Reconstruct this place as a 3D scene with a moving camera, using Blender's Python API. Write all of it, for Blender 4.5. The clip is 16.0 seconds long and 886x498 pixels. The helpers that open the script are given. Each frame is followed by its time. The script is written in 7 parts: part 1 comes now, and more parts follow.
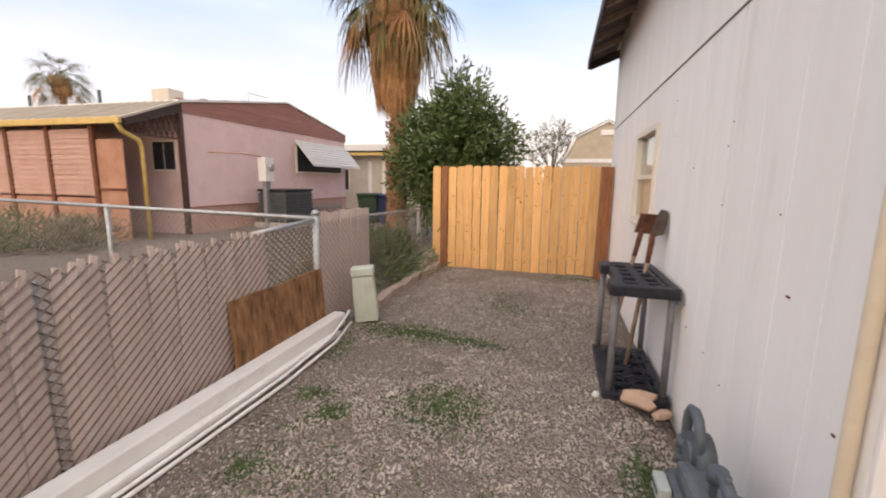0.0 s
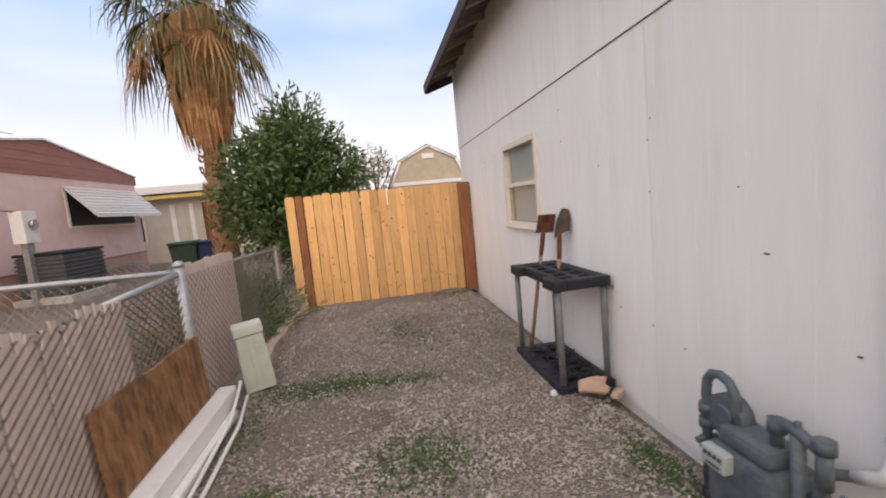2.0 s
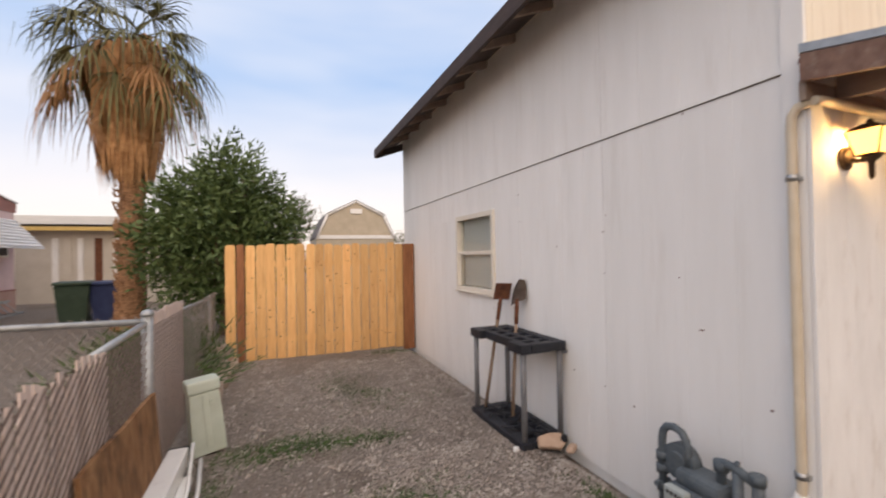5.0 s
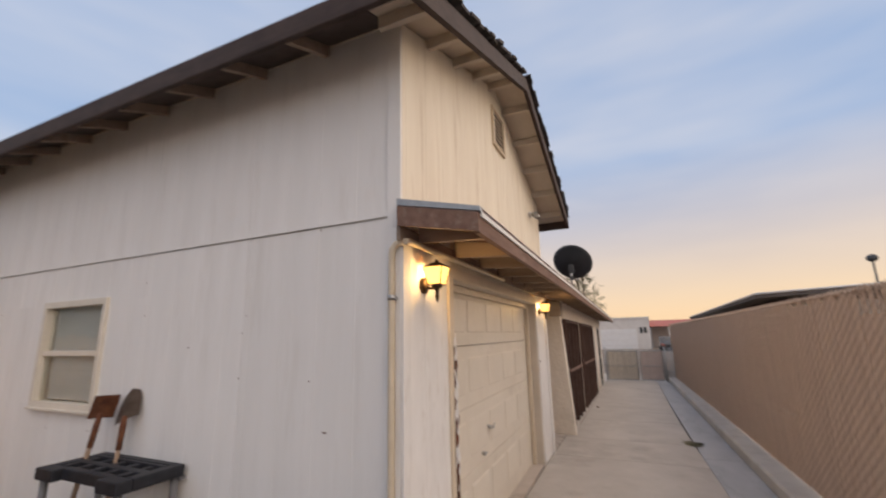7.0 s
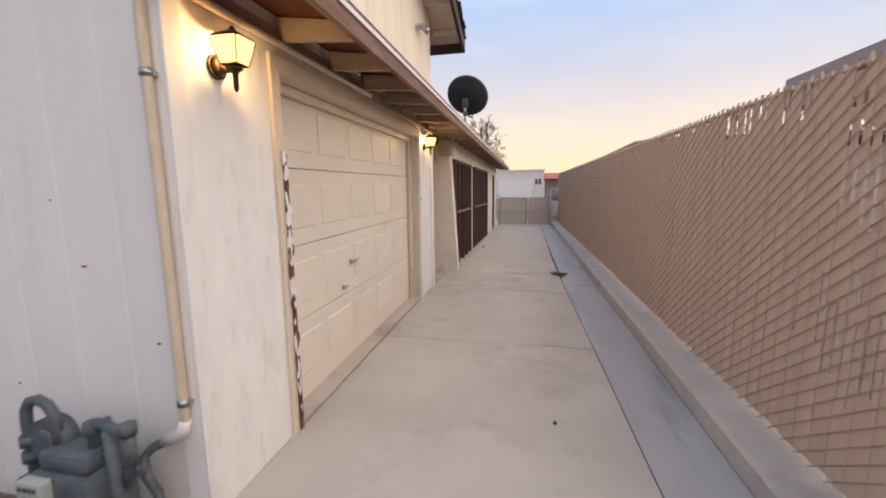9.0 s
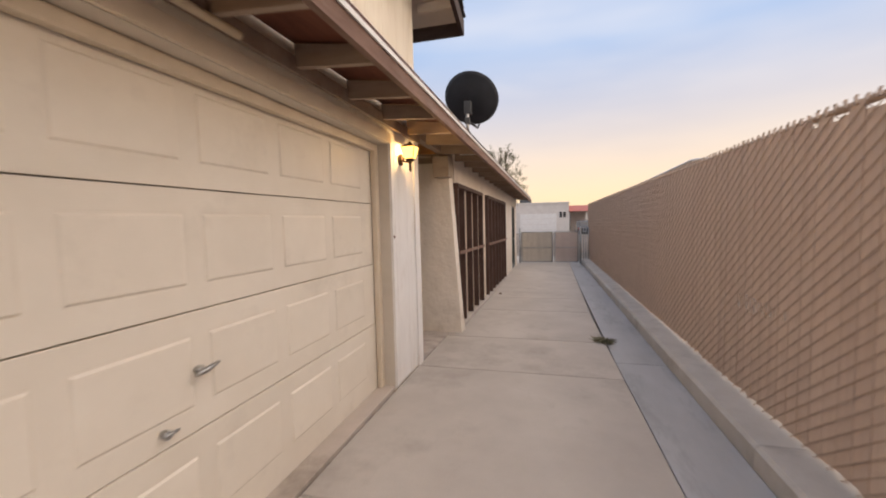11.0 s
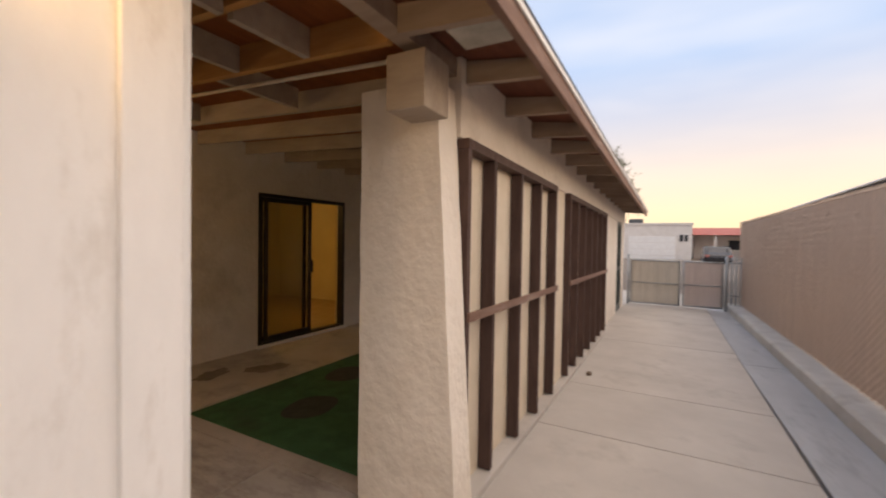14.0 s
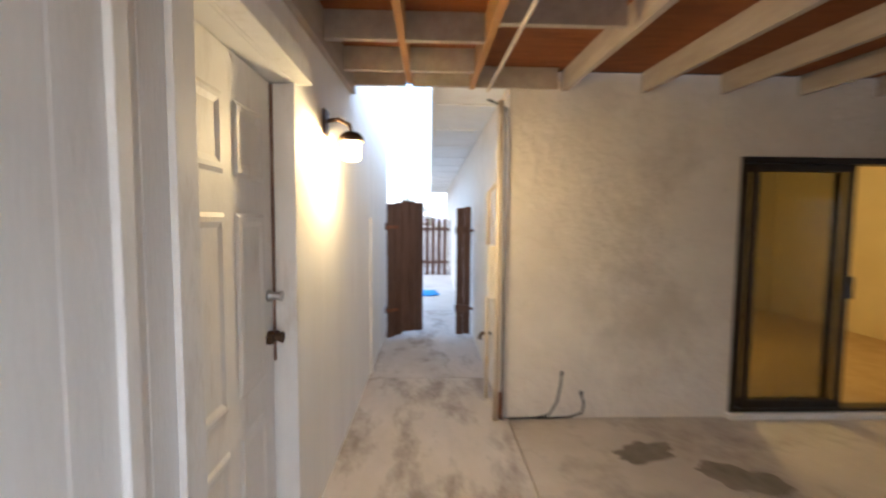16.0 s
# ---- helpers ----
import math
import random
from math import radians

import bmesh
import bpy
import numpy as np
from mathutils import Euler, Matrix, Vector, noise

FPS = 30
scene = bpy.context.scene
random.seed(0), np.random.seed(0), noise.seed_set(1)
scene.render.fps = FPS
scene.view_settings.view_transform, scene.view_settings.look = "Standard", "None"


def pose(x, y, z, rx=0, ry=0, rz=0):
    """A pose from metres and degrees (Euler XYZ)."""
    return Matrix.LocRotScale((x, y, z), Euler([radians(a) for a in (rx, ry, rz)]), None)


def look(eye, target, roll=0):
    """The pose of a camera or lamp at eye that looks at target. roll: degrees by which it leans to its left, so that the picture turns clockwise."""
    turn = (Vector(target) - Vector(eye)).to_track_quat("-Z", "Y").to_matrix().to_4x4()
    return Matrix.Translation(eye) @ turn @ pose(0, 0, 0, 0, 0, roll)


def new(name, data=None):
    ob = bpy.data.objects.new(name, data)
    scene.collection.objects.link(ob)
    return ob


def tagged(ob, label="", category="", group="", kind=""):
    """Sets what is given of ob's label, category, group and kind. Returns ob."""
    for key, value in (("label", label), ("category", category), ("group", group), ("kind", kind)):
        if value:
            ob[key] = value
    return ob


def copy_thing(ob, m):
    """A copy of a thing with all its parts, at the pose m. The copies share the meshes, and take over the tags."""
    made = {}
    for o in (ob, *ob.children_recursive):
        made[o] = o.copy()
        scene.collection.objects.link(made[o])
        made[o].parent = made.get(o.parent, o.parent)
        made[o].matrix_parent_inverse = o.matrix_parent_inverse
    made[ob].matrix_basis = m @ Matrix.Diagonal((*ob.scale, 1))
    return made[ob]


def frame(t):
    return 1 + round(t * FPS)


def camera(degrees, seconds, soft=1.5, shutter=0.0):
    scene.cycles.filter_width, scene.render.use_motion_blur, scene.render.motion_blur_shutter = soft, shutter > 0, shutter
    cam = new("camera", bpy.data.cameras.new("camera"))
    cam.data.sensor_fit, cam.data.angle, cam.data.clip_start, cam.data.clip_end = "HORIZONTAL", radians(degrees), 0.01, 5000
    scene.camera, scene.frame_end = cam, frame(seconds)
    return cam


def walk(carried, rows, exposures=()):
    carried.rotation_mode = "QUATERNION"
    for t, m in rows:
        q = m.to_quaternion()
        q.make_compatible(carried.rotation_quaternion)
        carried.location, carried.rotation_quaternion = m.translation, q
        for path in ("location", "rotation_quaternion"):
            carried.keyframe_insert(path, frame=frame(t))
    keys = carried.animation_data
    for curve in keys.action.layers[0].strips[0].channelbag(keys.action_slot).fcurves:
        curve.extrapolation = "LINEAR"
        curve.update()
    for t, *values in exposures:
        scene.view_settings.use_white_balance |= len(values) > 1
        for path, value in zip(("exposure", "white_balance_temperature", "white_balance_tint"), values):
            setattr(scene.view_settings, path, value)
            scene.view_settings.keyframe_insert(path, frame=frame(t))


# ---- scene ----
cam = camera(93.5, 16.0, soft=1.9, shutter=0.5)
PATH = [
    (0, (-0.031, -0.013, 1.536), (-0.551, 1.891, 1.215), 0.8),
    (0.5, (0.009, 0.006, 1.526), (-0.321, 1.956, 1.23), -0.1),
    (1, (-0.196, 0.058, 1.479), (-0.109, 2.043, 1.257), -1.6),
    (1.5, (-0.502, 0.158, 1.476), (-0.137, 2.109, 1.232), -3.5),
    (2, (-0.852, 0.241, 1.48), (-0.539, 2.204, 1.262), -5.5),
    (2.5, (-1.104, 0.183, 1.524), (-0.719, 2.133, 1.304), -5.1),
    (3, (-1.269, 0.111, 1.561), (-0.838, 2.055, 1.369), -4.1),
    (5.5, (-1.453, 0.098, 1.605), (-0.445, 1.818, 1.769), 1.3),
    (6, (-1.372, 0.086, 1.658), (0.041, 1.462, 1.991), 0.6),
    (6.5, (-1.339, 0.027, 1.694), (0.311, 1.057, 2.16), -0.6),
    (7, (-1.341, -0.002, 1.688), (0.444, 0.802, 2.096), -1.3),
    (7.5, (-1.305, -0.025, 1.62), (0.584, 0.613, 1.783), -1.1),
    (8, (-1.188, -0.078, 1.491), (0.745, 0.415, 1.349), 0.0),
    (8.5, (-0.92, -0.178, 1.446), (1.01, 0.239, 1.124), -0.2),
    (9, (-0.645, -0.187, 1.464), (1.288, 0.234, 1.166), -0.7),
    (11.5, (2.032, -0.025, 1.423), (3.954, 0.515, 1.305), -1.3),
    (12, (2.674, 0.057, 1.441), (4.601, 0.574, 1.301), -0.4),
    (12.5, (3.295, 0.09, 1.43), (5.218, 0.626, 1.318), 0.7),
    (13, (3.904, 0.16, 1.44), (5.803, 0.785, 1.36), 1.2),
    (13.5, (4.484, 0.14, 1.407), (6.329, 0.913, 1.361), 1.0),
    (14, (5.012, 0.261, 1.407), (6.765, 1.223, 1.361), 0.9),
    (14.5, (5.465, 0.468, 1.402), (7.041, 1.699, 1.348), 0.8),
    (15, (5.86, 0.855, 1.462), (7.0, 2.498, 1.433), 0.0),
    (15.5, (6.146, 1.322, 1.464), (6.733, 3.231, 1.348), -0.3),
    (16, (6.254, 1.865, 1.467), (6.319, 3.86, 1.335), 0.5),
]
EXPOSURES = [(0, 0.82, 7050, 10), (0.5, 0.7, 6800, 10), (1.5, 0.68, 6750, 10), (2.5, 0.66, 6750, 10), (3.2, 0.72, 6850, 10), (5.5, 0.5, 6950, 10), (6.0, 0.4, 6950, 10), (6.5, 0.22, 6900, 10), (7.0, 0.2, 6950, 10), (7.5, 0.34, 6900, 10), (8.0, 0.48, 6600, 10), (8.5, 0.56, 6550, 10), (9.0, 0.56, 6600, 10), (13.0, 0.45, 7150, 10), (14.0, 0.7, 7150, 10), (14.5, 1.05, 7400, 8), (15.0, 1.8, 6500, 4), (15.5, 2.25, 5650, 0), (16, 2.45, 5150, 0)]
walk(cam, [(t, look(eye, target, roll)) for t, eye, target, roll in PATH], EXPOSURES)

# world and sun: just after sunset, a soft warm glow low over the lane's far end
SUN_AZ, SUN_EL = 182.0, 4.0
world = bpy.data.worlds.new("dusk_sky")
scene.world = world
world.use_nodes = True
wn, wl = world.node_tree.nodes, world.node_tree.links
wn.clear()
w_out, w_bg = wn.new("ShaderNodeOutputWorld"), wn.new("ShaderNodeBackground")
sky = wn.new("ShaderNodeTexSky")
sky.sky_type, sky.sun_disc = "NISHITA", False
sky.sun_elevation, sky.sun_rotation = radians(SUN_EL), radians(SUN_AZ)
sky.air_density, sky.dust_density, sky.ozone_density = 1.0, 1.2, 1.6
w_tc, w_map, w_noise, w_ramp, w_mix = (wn.new("ShaderNodeTexCoord"), wn.new("ShaderNodeMapping"), wn.new("ShaderNodeTexNoise"),
                                       wn.new("ShaderNodeValToRGB"), wn.new("ShaderNodeMix"))
w_map.inputs["Scale"].default_value = (1.2, 1.2, 5.0)
w_noise.inputs["Scale"].default_value, w_noise.inputs["Detail"].default_value = 1.3, 3.5
w_ramp.color_ramp.elements[0].position, w_ramp.color_ramp.elements[1].position = 0.36, 0.80
w_ramp.color_ramp.elements[0].color, w_ramp.color_ramp.elements[1].color = (0.37, 0.51, 0.80, 1), (0.68, 0.72, 0.86, 1)
w_mix.data_type = "RGBA"
w_mix.inputs[0].default_value = 0.8
w_veil = wn.new("ShaderNodeVectorMath")
w_veil.operation = "SCALE"
w_veil.inputs["Scale"].default_value = 6.4
# a pale band low on the horizon all round, peach towards the sunset over the lane
w_sep, w_low, w_band = wn.new("ShaderNodeSeparateXYZ"), wn.new("ShaderNodeMapRange"), wn.new("ShaderNodeMix")
wl.new(w_tc.outputs["Generated"], w_sep.inputs[0])
wl.new(w_sep.outputs["Z"], w_low.inputs["Value"])
w_low.inputs["From Min"].default_value, w_low.inputs["From Max"].default_value = 0.0, 0.36
w_low.inputs["To Min"].default_value, w_low.inputs["To Max"].default_value = 0.9, 0.0
w_band.data_type = "RGBA"
w_dot, w_glow, w_peach = wn.new("ShaderNodeVectorMath"), wn.new("ShaderNodeMapRange"), wn.new("ShaderNodeMix")
w_dot.operation = "DOT_PRODUCT"
w_dot.inputs[1].default_value = (0.93, -0.36, 0.0)
wl.new(w_tc.outputs["Generated"], w_dot.inputs[0])
wl.new(w_dot.outputs["Value"], w_glow.inputs["Value"])
w_glow.interpolation_type = "SMOOTHSTEP"
w_glow.inputs["From Min"].default_value, w_glow.inputs["From Max"].default_value = -0.1, 1.0
w_peach.data_type = "RGBA"
w_peach.inputs[6].default_value, w_peach.inputs[7].default_value = (0.98, 0.86, 0.84, 1), (1.12, 0.78, 0.45, 1)
wl.new(w_glow.outputs[0], w_peach.inputs[0])
wl.new(w_peach.outputs[2], w_band.inputs[7])
wl.new(w_low.outputs[0], w_band.inputs[0])
wl.new(w_tc.outputs["Generated"], w_map.inputs["Vector"])
wl.new(w_map.outputs[0], w_noise.inputs["Vector"])
wl.new(w_noise.outputs["Fac"], w_ramp.inputs[0])
wl.new(w_ramp.outputs[0], w_band.inputs[6])
wl.new(w_band.outputs[2], w_veil.inputs[0])
wl.new(w_veil.outputs[0], w_mix.inputs[7])
wl.new(sky.outputs[0], w_mix.inputs[6])
wl.new(w_mix.outputs[2], w_bg.inputs[0])
wl.new(w_bg.outputs[0], w_out.inputs[0])
w_bg.inputs[1].default_value = 0.15
sun = new("sun", bpy.data.lights.new("sun", "SUN"))
sun.data.energy, sun.data.angle, sun.data.color = 2.1, radians(110), (1.0, 0.78, 0.58)
sa, se = radians(SUN_AZ), radians(42)
sun.matrix_world = look((math.sin(sa) * math.cos(se) * 30, math.cos(sa) * math.cos(se) * 30, math.sin(se) * 30), (0, 0, 0))


def point_lamp(name, at, watts, color, radius=0.05):
    ob = new(name, bpy.data.lights.new(name, "POINT"))
    ob.data.energy, ob.data.color, ob.data.shadow_soft_size = watts, color, radius
    ob.location = at
    return ob


WARM = (1.0, 0.62, 0.26)
LAMPS = [((1.10, 1.145, 2.075), 4.5), ((5.12, 1.225, 2.075), 5.0), ((5.813, 4.25, 1.883), 13.0)]
for at, watts in LAMPS:
    point_lamp("bulb_light", at, watts, WARM, 0.025)
point_lamp("room_light", (9.6, 7.0, 2.1), 17.0, (1.0, 0.62, 0.2), 0.15)


# materials
def mat(name, c1, c2, scale=6.0, rough=0.75, bump=0.15, bscale=60.0, metal=0.0, vary=0.06, stretch=(1, 1, 1), stain=None, stain_scale=1.5,
        stain_amount=0.5, bdist=0.01, spec=0.35, voronoi=False, stain_at=0.55):
    m = bpy.data.materials.new(name)
    m.use_nodes = True
    n, l = m.node_tree.nodes, m.node_tree.links
    b = n["Principled BSDF"]
    tc, info, off, mp = n.new("ShaderNodeTexCoord"), n.new("ShaderNodeObjectInfo"), n.new("ShaderNodeVectorMath"), n.new("ShaderNodeMapping")
    off.operation = "MULTIPLY_ADD"
    l.new(info.outputs["Random"], off.inputs[0])
    off.inputs[1].default_value = (17.0, 11.0, 23.0)
    l.new(tc.outputs["Object"], off.inputs[2])
    l.new(off.outputs[0], mp.inputs["Vector"])
    mp.inputs["Scale"].default_value = stretch
    n1 = n.new("ShaderNodeTexNoise")
    n1.inputs["Scale"].default_value, n1.inputs["Detail"].default_value, n1.inputs["Roughness"].default_value = scale, 6.0, 0.62
    l.new(mp.outputs[0], n1.inputs["Vector"])
    r1 = n.new("ShaderNodeValToRGB")
    r1.color_ramp.elements[0].position, r1.color_ramp.elements[1].position = 0.32, 0.68
    r1.color_ramp.elements[0].color, r1.color_ramp.elements[1].color = (*c1, 1), (*c2, 1)
    l.new(n1.outputs["Fac"], r1.inputs[0])
    col = r1.outputs[0]
    if stain:
        n2, r2, mx = n.new("ShaderNodeTexNoise"), n.new("ShaderNodeValToRGB"), n.new("ShaderNodeMix")
        n2.inputs["Scale"].default_value, n2.inputs["Detail"].default_value, n2.inputs["Roughness"].default_value = stain_scale, 5.0, 0.7
        l.new(mp.outputs[0], n2.inputs["Vector"])
        r2.color_ramp.elements[0].position, r2.color_ramp.elements[1].position = stain_at, min(0.99, stain_at + 0.18)
        r2.color_ramp.elements[0].color, r2.color_ramp.elements[1].color = (0, 0, 0, 1), (stain_amount,) * 3 + (1,)
        l.new(n2.outputs["Fac"], r2.inputs[0])
        mx.data_type = "RGBA"
        l.new(r2.outputs[0], mx.inputs[0])
        l.new(col, mx.inputs[6])
        mx.inputs[7].default_value = (*stain, 1)
        col = mx.outputs[2]
    hsv, mr = n.new("ShaderNodeHueSaturation"), n.new("ShaderNodeMapRange")
    mr.inputs["To Min"].default_value, mr.inputs["To Max"].default_value = 1 - vary, 1 + vary
    l.new(info.outputs["Random"], mr.inputs["Value"])
    l.new(mr.outputs[0], hsv.inputs["Value"])
    l.new(col, hsv.inputs["Color"])
    l.new(hsv.outputs[0], b.inputs["Base Color"])
    b.inputs["Roughness"].default_value, b.inputs["Metallic"].default_value = rough, metal
    b.inputs["Specular IOR Level"].default_value = spec
    if bump:
        n3 = n.new("ShaderNodeTexVoronoi" if voronoi else "ShaderNodeTexNoise")
        n3.inputs["Scale"].default_value = bscale
        if not voronoi:
            n3.inputs["Detail"].default_value = 4.0
        l.new(mp.outputs[0], n3.inputs["Vector"])
        bp = n.new("ShaderNodeBump")
        bp.inputs["Strength"].default_value, bp.inputs["Distance"].default_value = bump, bdist
        l.new(n3.outputs["Distance" if voronoi else "Fac"], bp.inputs["Height"])
        l.new(bp.outputs[0], b.inputs["Normal"])
    return m


def glass_mat(name, tint, rough=0.02):
    m = bpy.data.materials.new(name)
    m.use_nodes = True
    b = m.node_tree.nodes["Principled BSDF"]
    b.inputs["Base Color"].default_value = (*tint, 1)
    b.inputs["Transmission Weight"].default_value, b.inputs["Roughness"].default_value, b.inputs["IOR"].default_value = 1.0, rough, 1.2
    return m


def glow_mat(name, color, strength):
    m = bpy.data.materials.new(name)
    m.use_nodes = True
    b = m.node_tree.nodes["Principled BSDF"]
    b.inputs["Base Color"].default_value = (*color, 1)
    b.inputs["Emission Color"].default_value, b.inputs["Emission Strength"].default_value = (*color, 1), strength
    return m


M_SIDING = mat("painted_siding", (0.79, 0.775, 0.745), (0.85, 0.835, 0.81), 1.4, 0.72, 0.25, 70, stretch=(3, 3, 0.35), stain=(0.62, 0.58, 0.52),
               stain_scale=2.0, stain_amount=0.3, vary=0.02)
M_FRONT = mat("cream_siding", (0.74, 0.67, 0.55), (0.82, 0.76, 0.64), 1.6, 0.7, 0.25, 70, stretch=(3, 3, 0.3), stain=(0.50, 0.40, 0.28), stain_scale=2.6,
              stain_amount=0.55, vary=0.02)
M_TRIM = mat("white_trim", (0.76, 0.74, 0.71), (0.83, 0.81, 0.78), 4, 0.6, 0.15, 90, stretch=(2, 2, 0.6), stain=(0.45, 0.38, 0.3), stain_scale=5, stain_amount=0.35, vary=0.03)
M_BEIGE = mat("beige_paint", (0.64, 0.55, 0.42), (0.72, 0.62, 0.49), 4, 0.6, 0.12, 90, vary=0.04)
M_SOFFIT = mat("soffit_paint", (0.58, 0.52, 0.43), (0.66, 0.59, 0.50), 4, 0.75, 0.15, 60, vary=0.03)
# near-black colour that paints the shadow line under the siding flashing
M_SEAM_SHADE = mat("seam_shade", (0.10, 0.08, 0.065), (0.16, 0.13, 0.105), 8, 0.9, 0, vary=0.0)
M_BROWN = mat("brown_fascia", (0.038, 0.024, 0.02), (0.065, 0.042, 0.034), 5, 0.7, 0.2, 60, stretch=(1, 1, 3), vary=0.05)
M_STUD = mat("brown_stud", (0.055, 0.03, 0.024), (0.09, 0.052, 0.042), 8, 0.7, 0.25, 60, stretch=(3, 3, 0.5), vary=0.15)
M_REDWOOD = mat("redwood_fascia", (0.15, 0.085, 0.062), (0.23, 0.14, 0.105), 6, 0.75, 0.25, 60, stretch=(0.4, 3, 3), stain=(0.36, 0.29, 0.24), stain_scale=4,
                stain_amount=0.5, vary=0.05)
M_SHINGLE = mat("roof_shingle", (0.045, 0.04, 0.04), (0.085, 0.075, 0.07), 14, 0.9, 0.5, 120, vary=0.2)
M_DOOR = mat("garage_door_paint", (0.74, 0.67, 0.56), (0.80, 0.73, 0.62), 2.5, 0.5, 0.08, 120, stain=(0.52, 0.46, 0.38), stain_scale=2, stain_amount=0.35, vary=0.02)
M_STUCCO = mat("stucco", (0.71, 0.64, 0.55), (0.79, 0.72, 0.63), 3, 0.85, 0.75, 15, stain=(0.40, 0.33, 0.26), stain_scale=1.2, stain_amount=0.4, bdist=0.02, vary=0.02)
M_CONC = mat("concrete_slab", (0.40, 0.365, 0.33), (0.48, 0.445, 0.405), 1.3, 0.8, 0.2, 90, stain=(0.25, 0.22, 0.19), stain_scale=0.9, stain_amount=0.55, vary=0.04)
M_CONC_PATIO = mat("worn_patio_concrete", (0.40, 0.345, 0.295), (0.51, 0.45, 0.395), 1.6, 0.75, 0.25, 70, stain=(0.19, 0.16, 0.13), stain_scale=1.3, stain_amount=0.7, stain_at=0.5, vary=0.04)
M_CONC_PASS = mat("scuffed_passage_concrete", (0.42, 0.37, 0.33), (0.52, 0.47, 0.425), 1.8, 0.75, 0.25, 80, stretch=(1.8, 0.7, 1), stain=(0.20, 0.165, 0.14), stain_scale=1.9, stain_amount=0.8, stain_at=0.5, vary=0.04)
M_GUTTER = mat("gutter_concrete", (0.33, 0.335, 0.345), (0.41, 0.415, 0.425), 1.8, 0.5, 0.15, 90, stretch=(0.5, 1.6, 1), stain=(0.17, 0.17, 0.17), stain_scale=1.6, stain_amount=0.6, vary=0.03)
M_CURB = mat("curb_concrete", (0.44, 0.41, 0.375), (0.55, 0.52, 0.48), 2.2, 0.85, 0.35, 80, stain=(0.26, 0.23, 0.2), stain_scale=1.6, stain_amount=0.6, vary=0.03)
M_GRAVEL = mat("gravel_ground", (0.21, 0.175, 0.148), (0.38, 0.325, 0.28), 34, 0.95, 1.0, 95, stain=(0.19, 0.145, 0.11), stain_scale=0.8, stain_amount=0.7, bdist=0.03, voronoi=True, vary=0.0)
M_STONE = mat("gravel_stone", (0.27, 0.23, 0.20), (0.56, 0.50, 0.45), 6, 0.9, 0.2, 80, vary=0.0)
M_SLAT = mat("tan_slat", (0.56, 0.425, 0.335), (0.64, 0.50, 0.40), 3, 0.65, 0.12, 90, stretch=(3, 3, 0.5), vary=0.03)
M_SLAT_L = mat("pinkish_slat", (0.54, 0.435, 0.385), (0.62, 0.515, 0.455), 3, 0.65, 0.12, 90, stretch=(3, 3, 0.5), vary=0.035)
M_WIRE = mat("coated_wire", (0.43, 0.315, 0.235), (0.50, 0.375, 0.285), 10, 0.5, 0, vary=0.0)
# yard fence wire, darkened so its shadows on the slats are in the colour
M_WIRE_SHADE = mat("shadow_dark_wire", (0.11, 0.08, 0.066), (0.16, 0.12, 0.10), 10, 0.6, 0, vary=0.0)
M_WIRE_L = mat("galvanised_wire", (0.24, 0.21, 0.19), (0.31, 0.275, 0.25), 10, 0.5, 0, metal=0.3, vary=0.0)
M_GALV = mat("galvanised_pipe", (0.30, 0.31, 0.31), (0.42, 0.43, 0.43), 14, 0.45, 0.08, 120, metal=0.6, vary=0.05)
M_CEDAR = mat("new_cedar", (0.66, 0.36, 0.135), (0.80, 0.49, 0.21), 5, 0.7, 0.2, 90, stretch=(6, 6, 0.5), stain=(0.42, 0.20, 0.07), stain_scale=3.0, stain_amount=0.5, stain_at=0.56, vary=0.2)
M_KNOT = mat("cedar_knot", (0.16, 0.07, 0.025), (0.26, 0.12, 0.045), 20, 0.8, 0.1, 90)
M_POSTWOOD = mat("redwood_post", (0.22, 0.085, 0.035), (0.33, 0.14, 0.06), 6, 0.7, 0.2, 90, stretch=(5, 5, 0.5), stain=(0.08, 0.035, 0.02), stain_scale=5, stain_amount=0.7, vary=0.1)
M_PLYWOOD = mat("weathered_board", (0.15, 0.065, 0.025), (0.34, 0.185, 0.085), 9, 0.85, 0.4, 70, stretch=(1, 2.2, 0.6), stain=(0.045, 0.025, 0.014), stain_scale=5, stain_amount=0.9, stain_at=0.5, vary=0.05)
M_EAVEPLY = mat("brown_eave_plywood", (0.11, 0.032, 0.018), (0.17, 0.056, 0.03), 5, 0.75, 0.2, 60, stretch=(0.6, 4, 1), vary=0.1)
# dark soffit tone, with the shade under the west overhang put into it
M_EAVE = mat("eave_shade_tone", (0.06, 0.045, 0.04), (0.10, 0.078, 0.07), 5, 0.8, 0.2, 60, vary=0.08)
M_ROOFPLY = mat("orange_plywood", (0.185, 0.052, 0.012), (0.27, 0.085, 0.021), 5, 0.7, 0.2, 60, stretch=(0.6, 4, 1), vary=0.1)
M_JOIST = mat("painted_joist", (0.36, 0.295, 0.235), (0.46, 0.385, 0.31), 4, 0.7, 0.15, 70, stretch=(3, 0.6, 3), vary=0.05)
# joist paint darkened for the shade on rafters, tails and ledgers under the eaves
M_RAFTER = mat("shade_toned_rafter", (0.27, 0.20, 0.155), (0.36, 0.28, 0.22), 4, 0.75, 0.2, 70, stretch=(3, 0.6, 3), vary=0.08)
M_JOIST_RAW = mat("raw_joist", (0.40, 0.19, 0.06), (0.52, 0.28, 0.10), 5, 0.7, 0.2, 70, stretch=(4, 0.5, 4), vary=0.08)
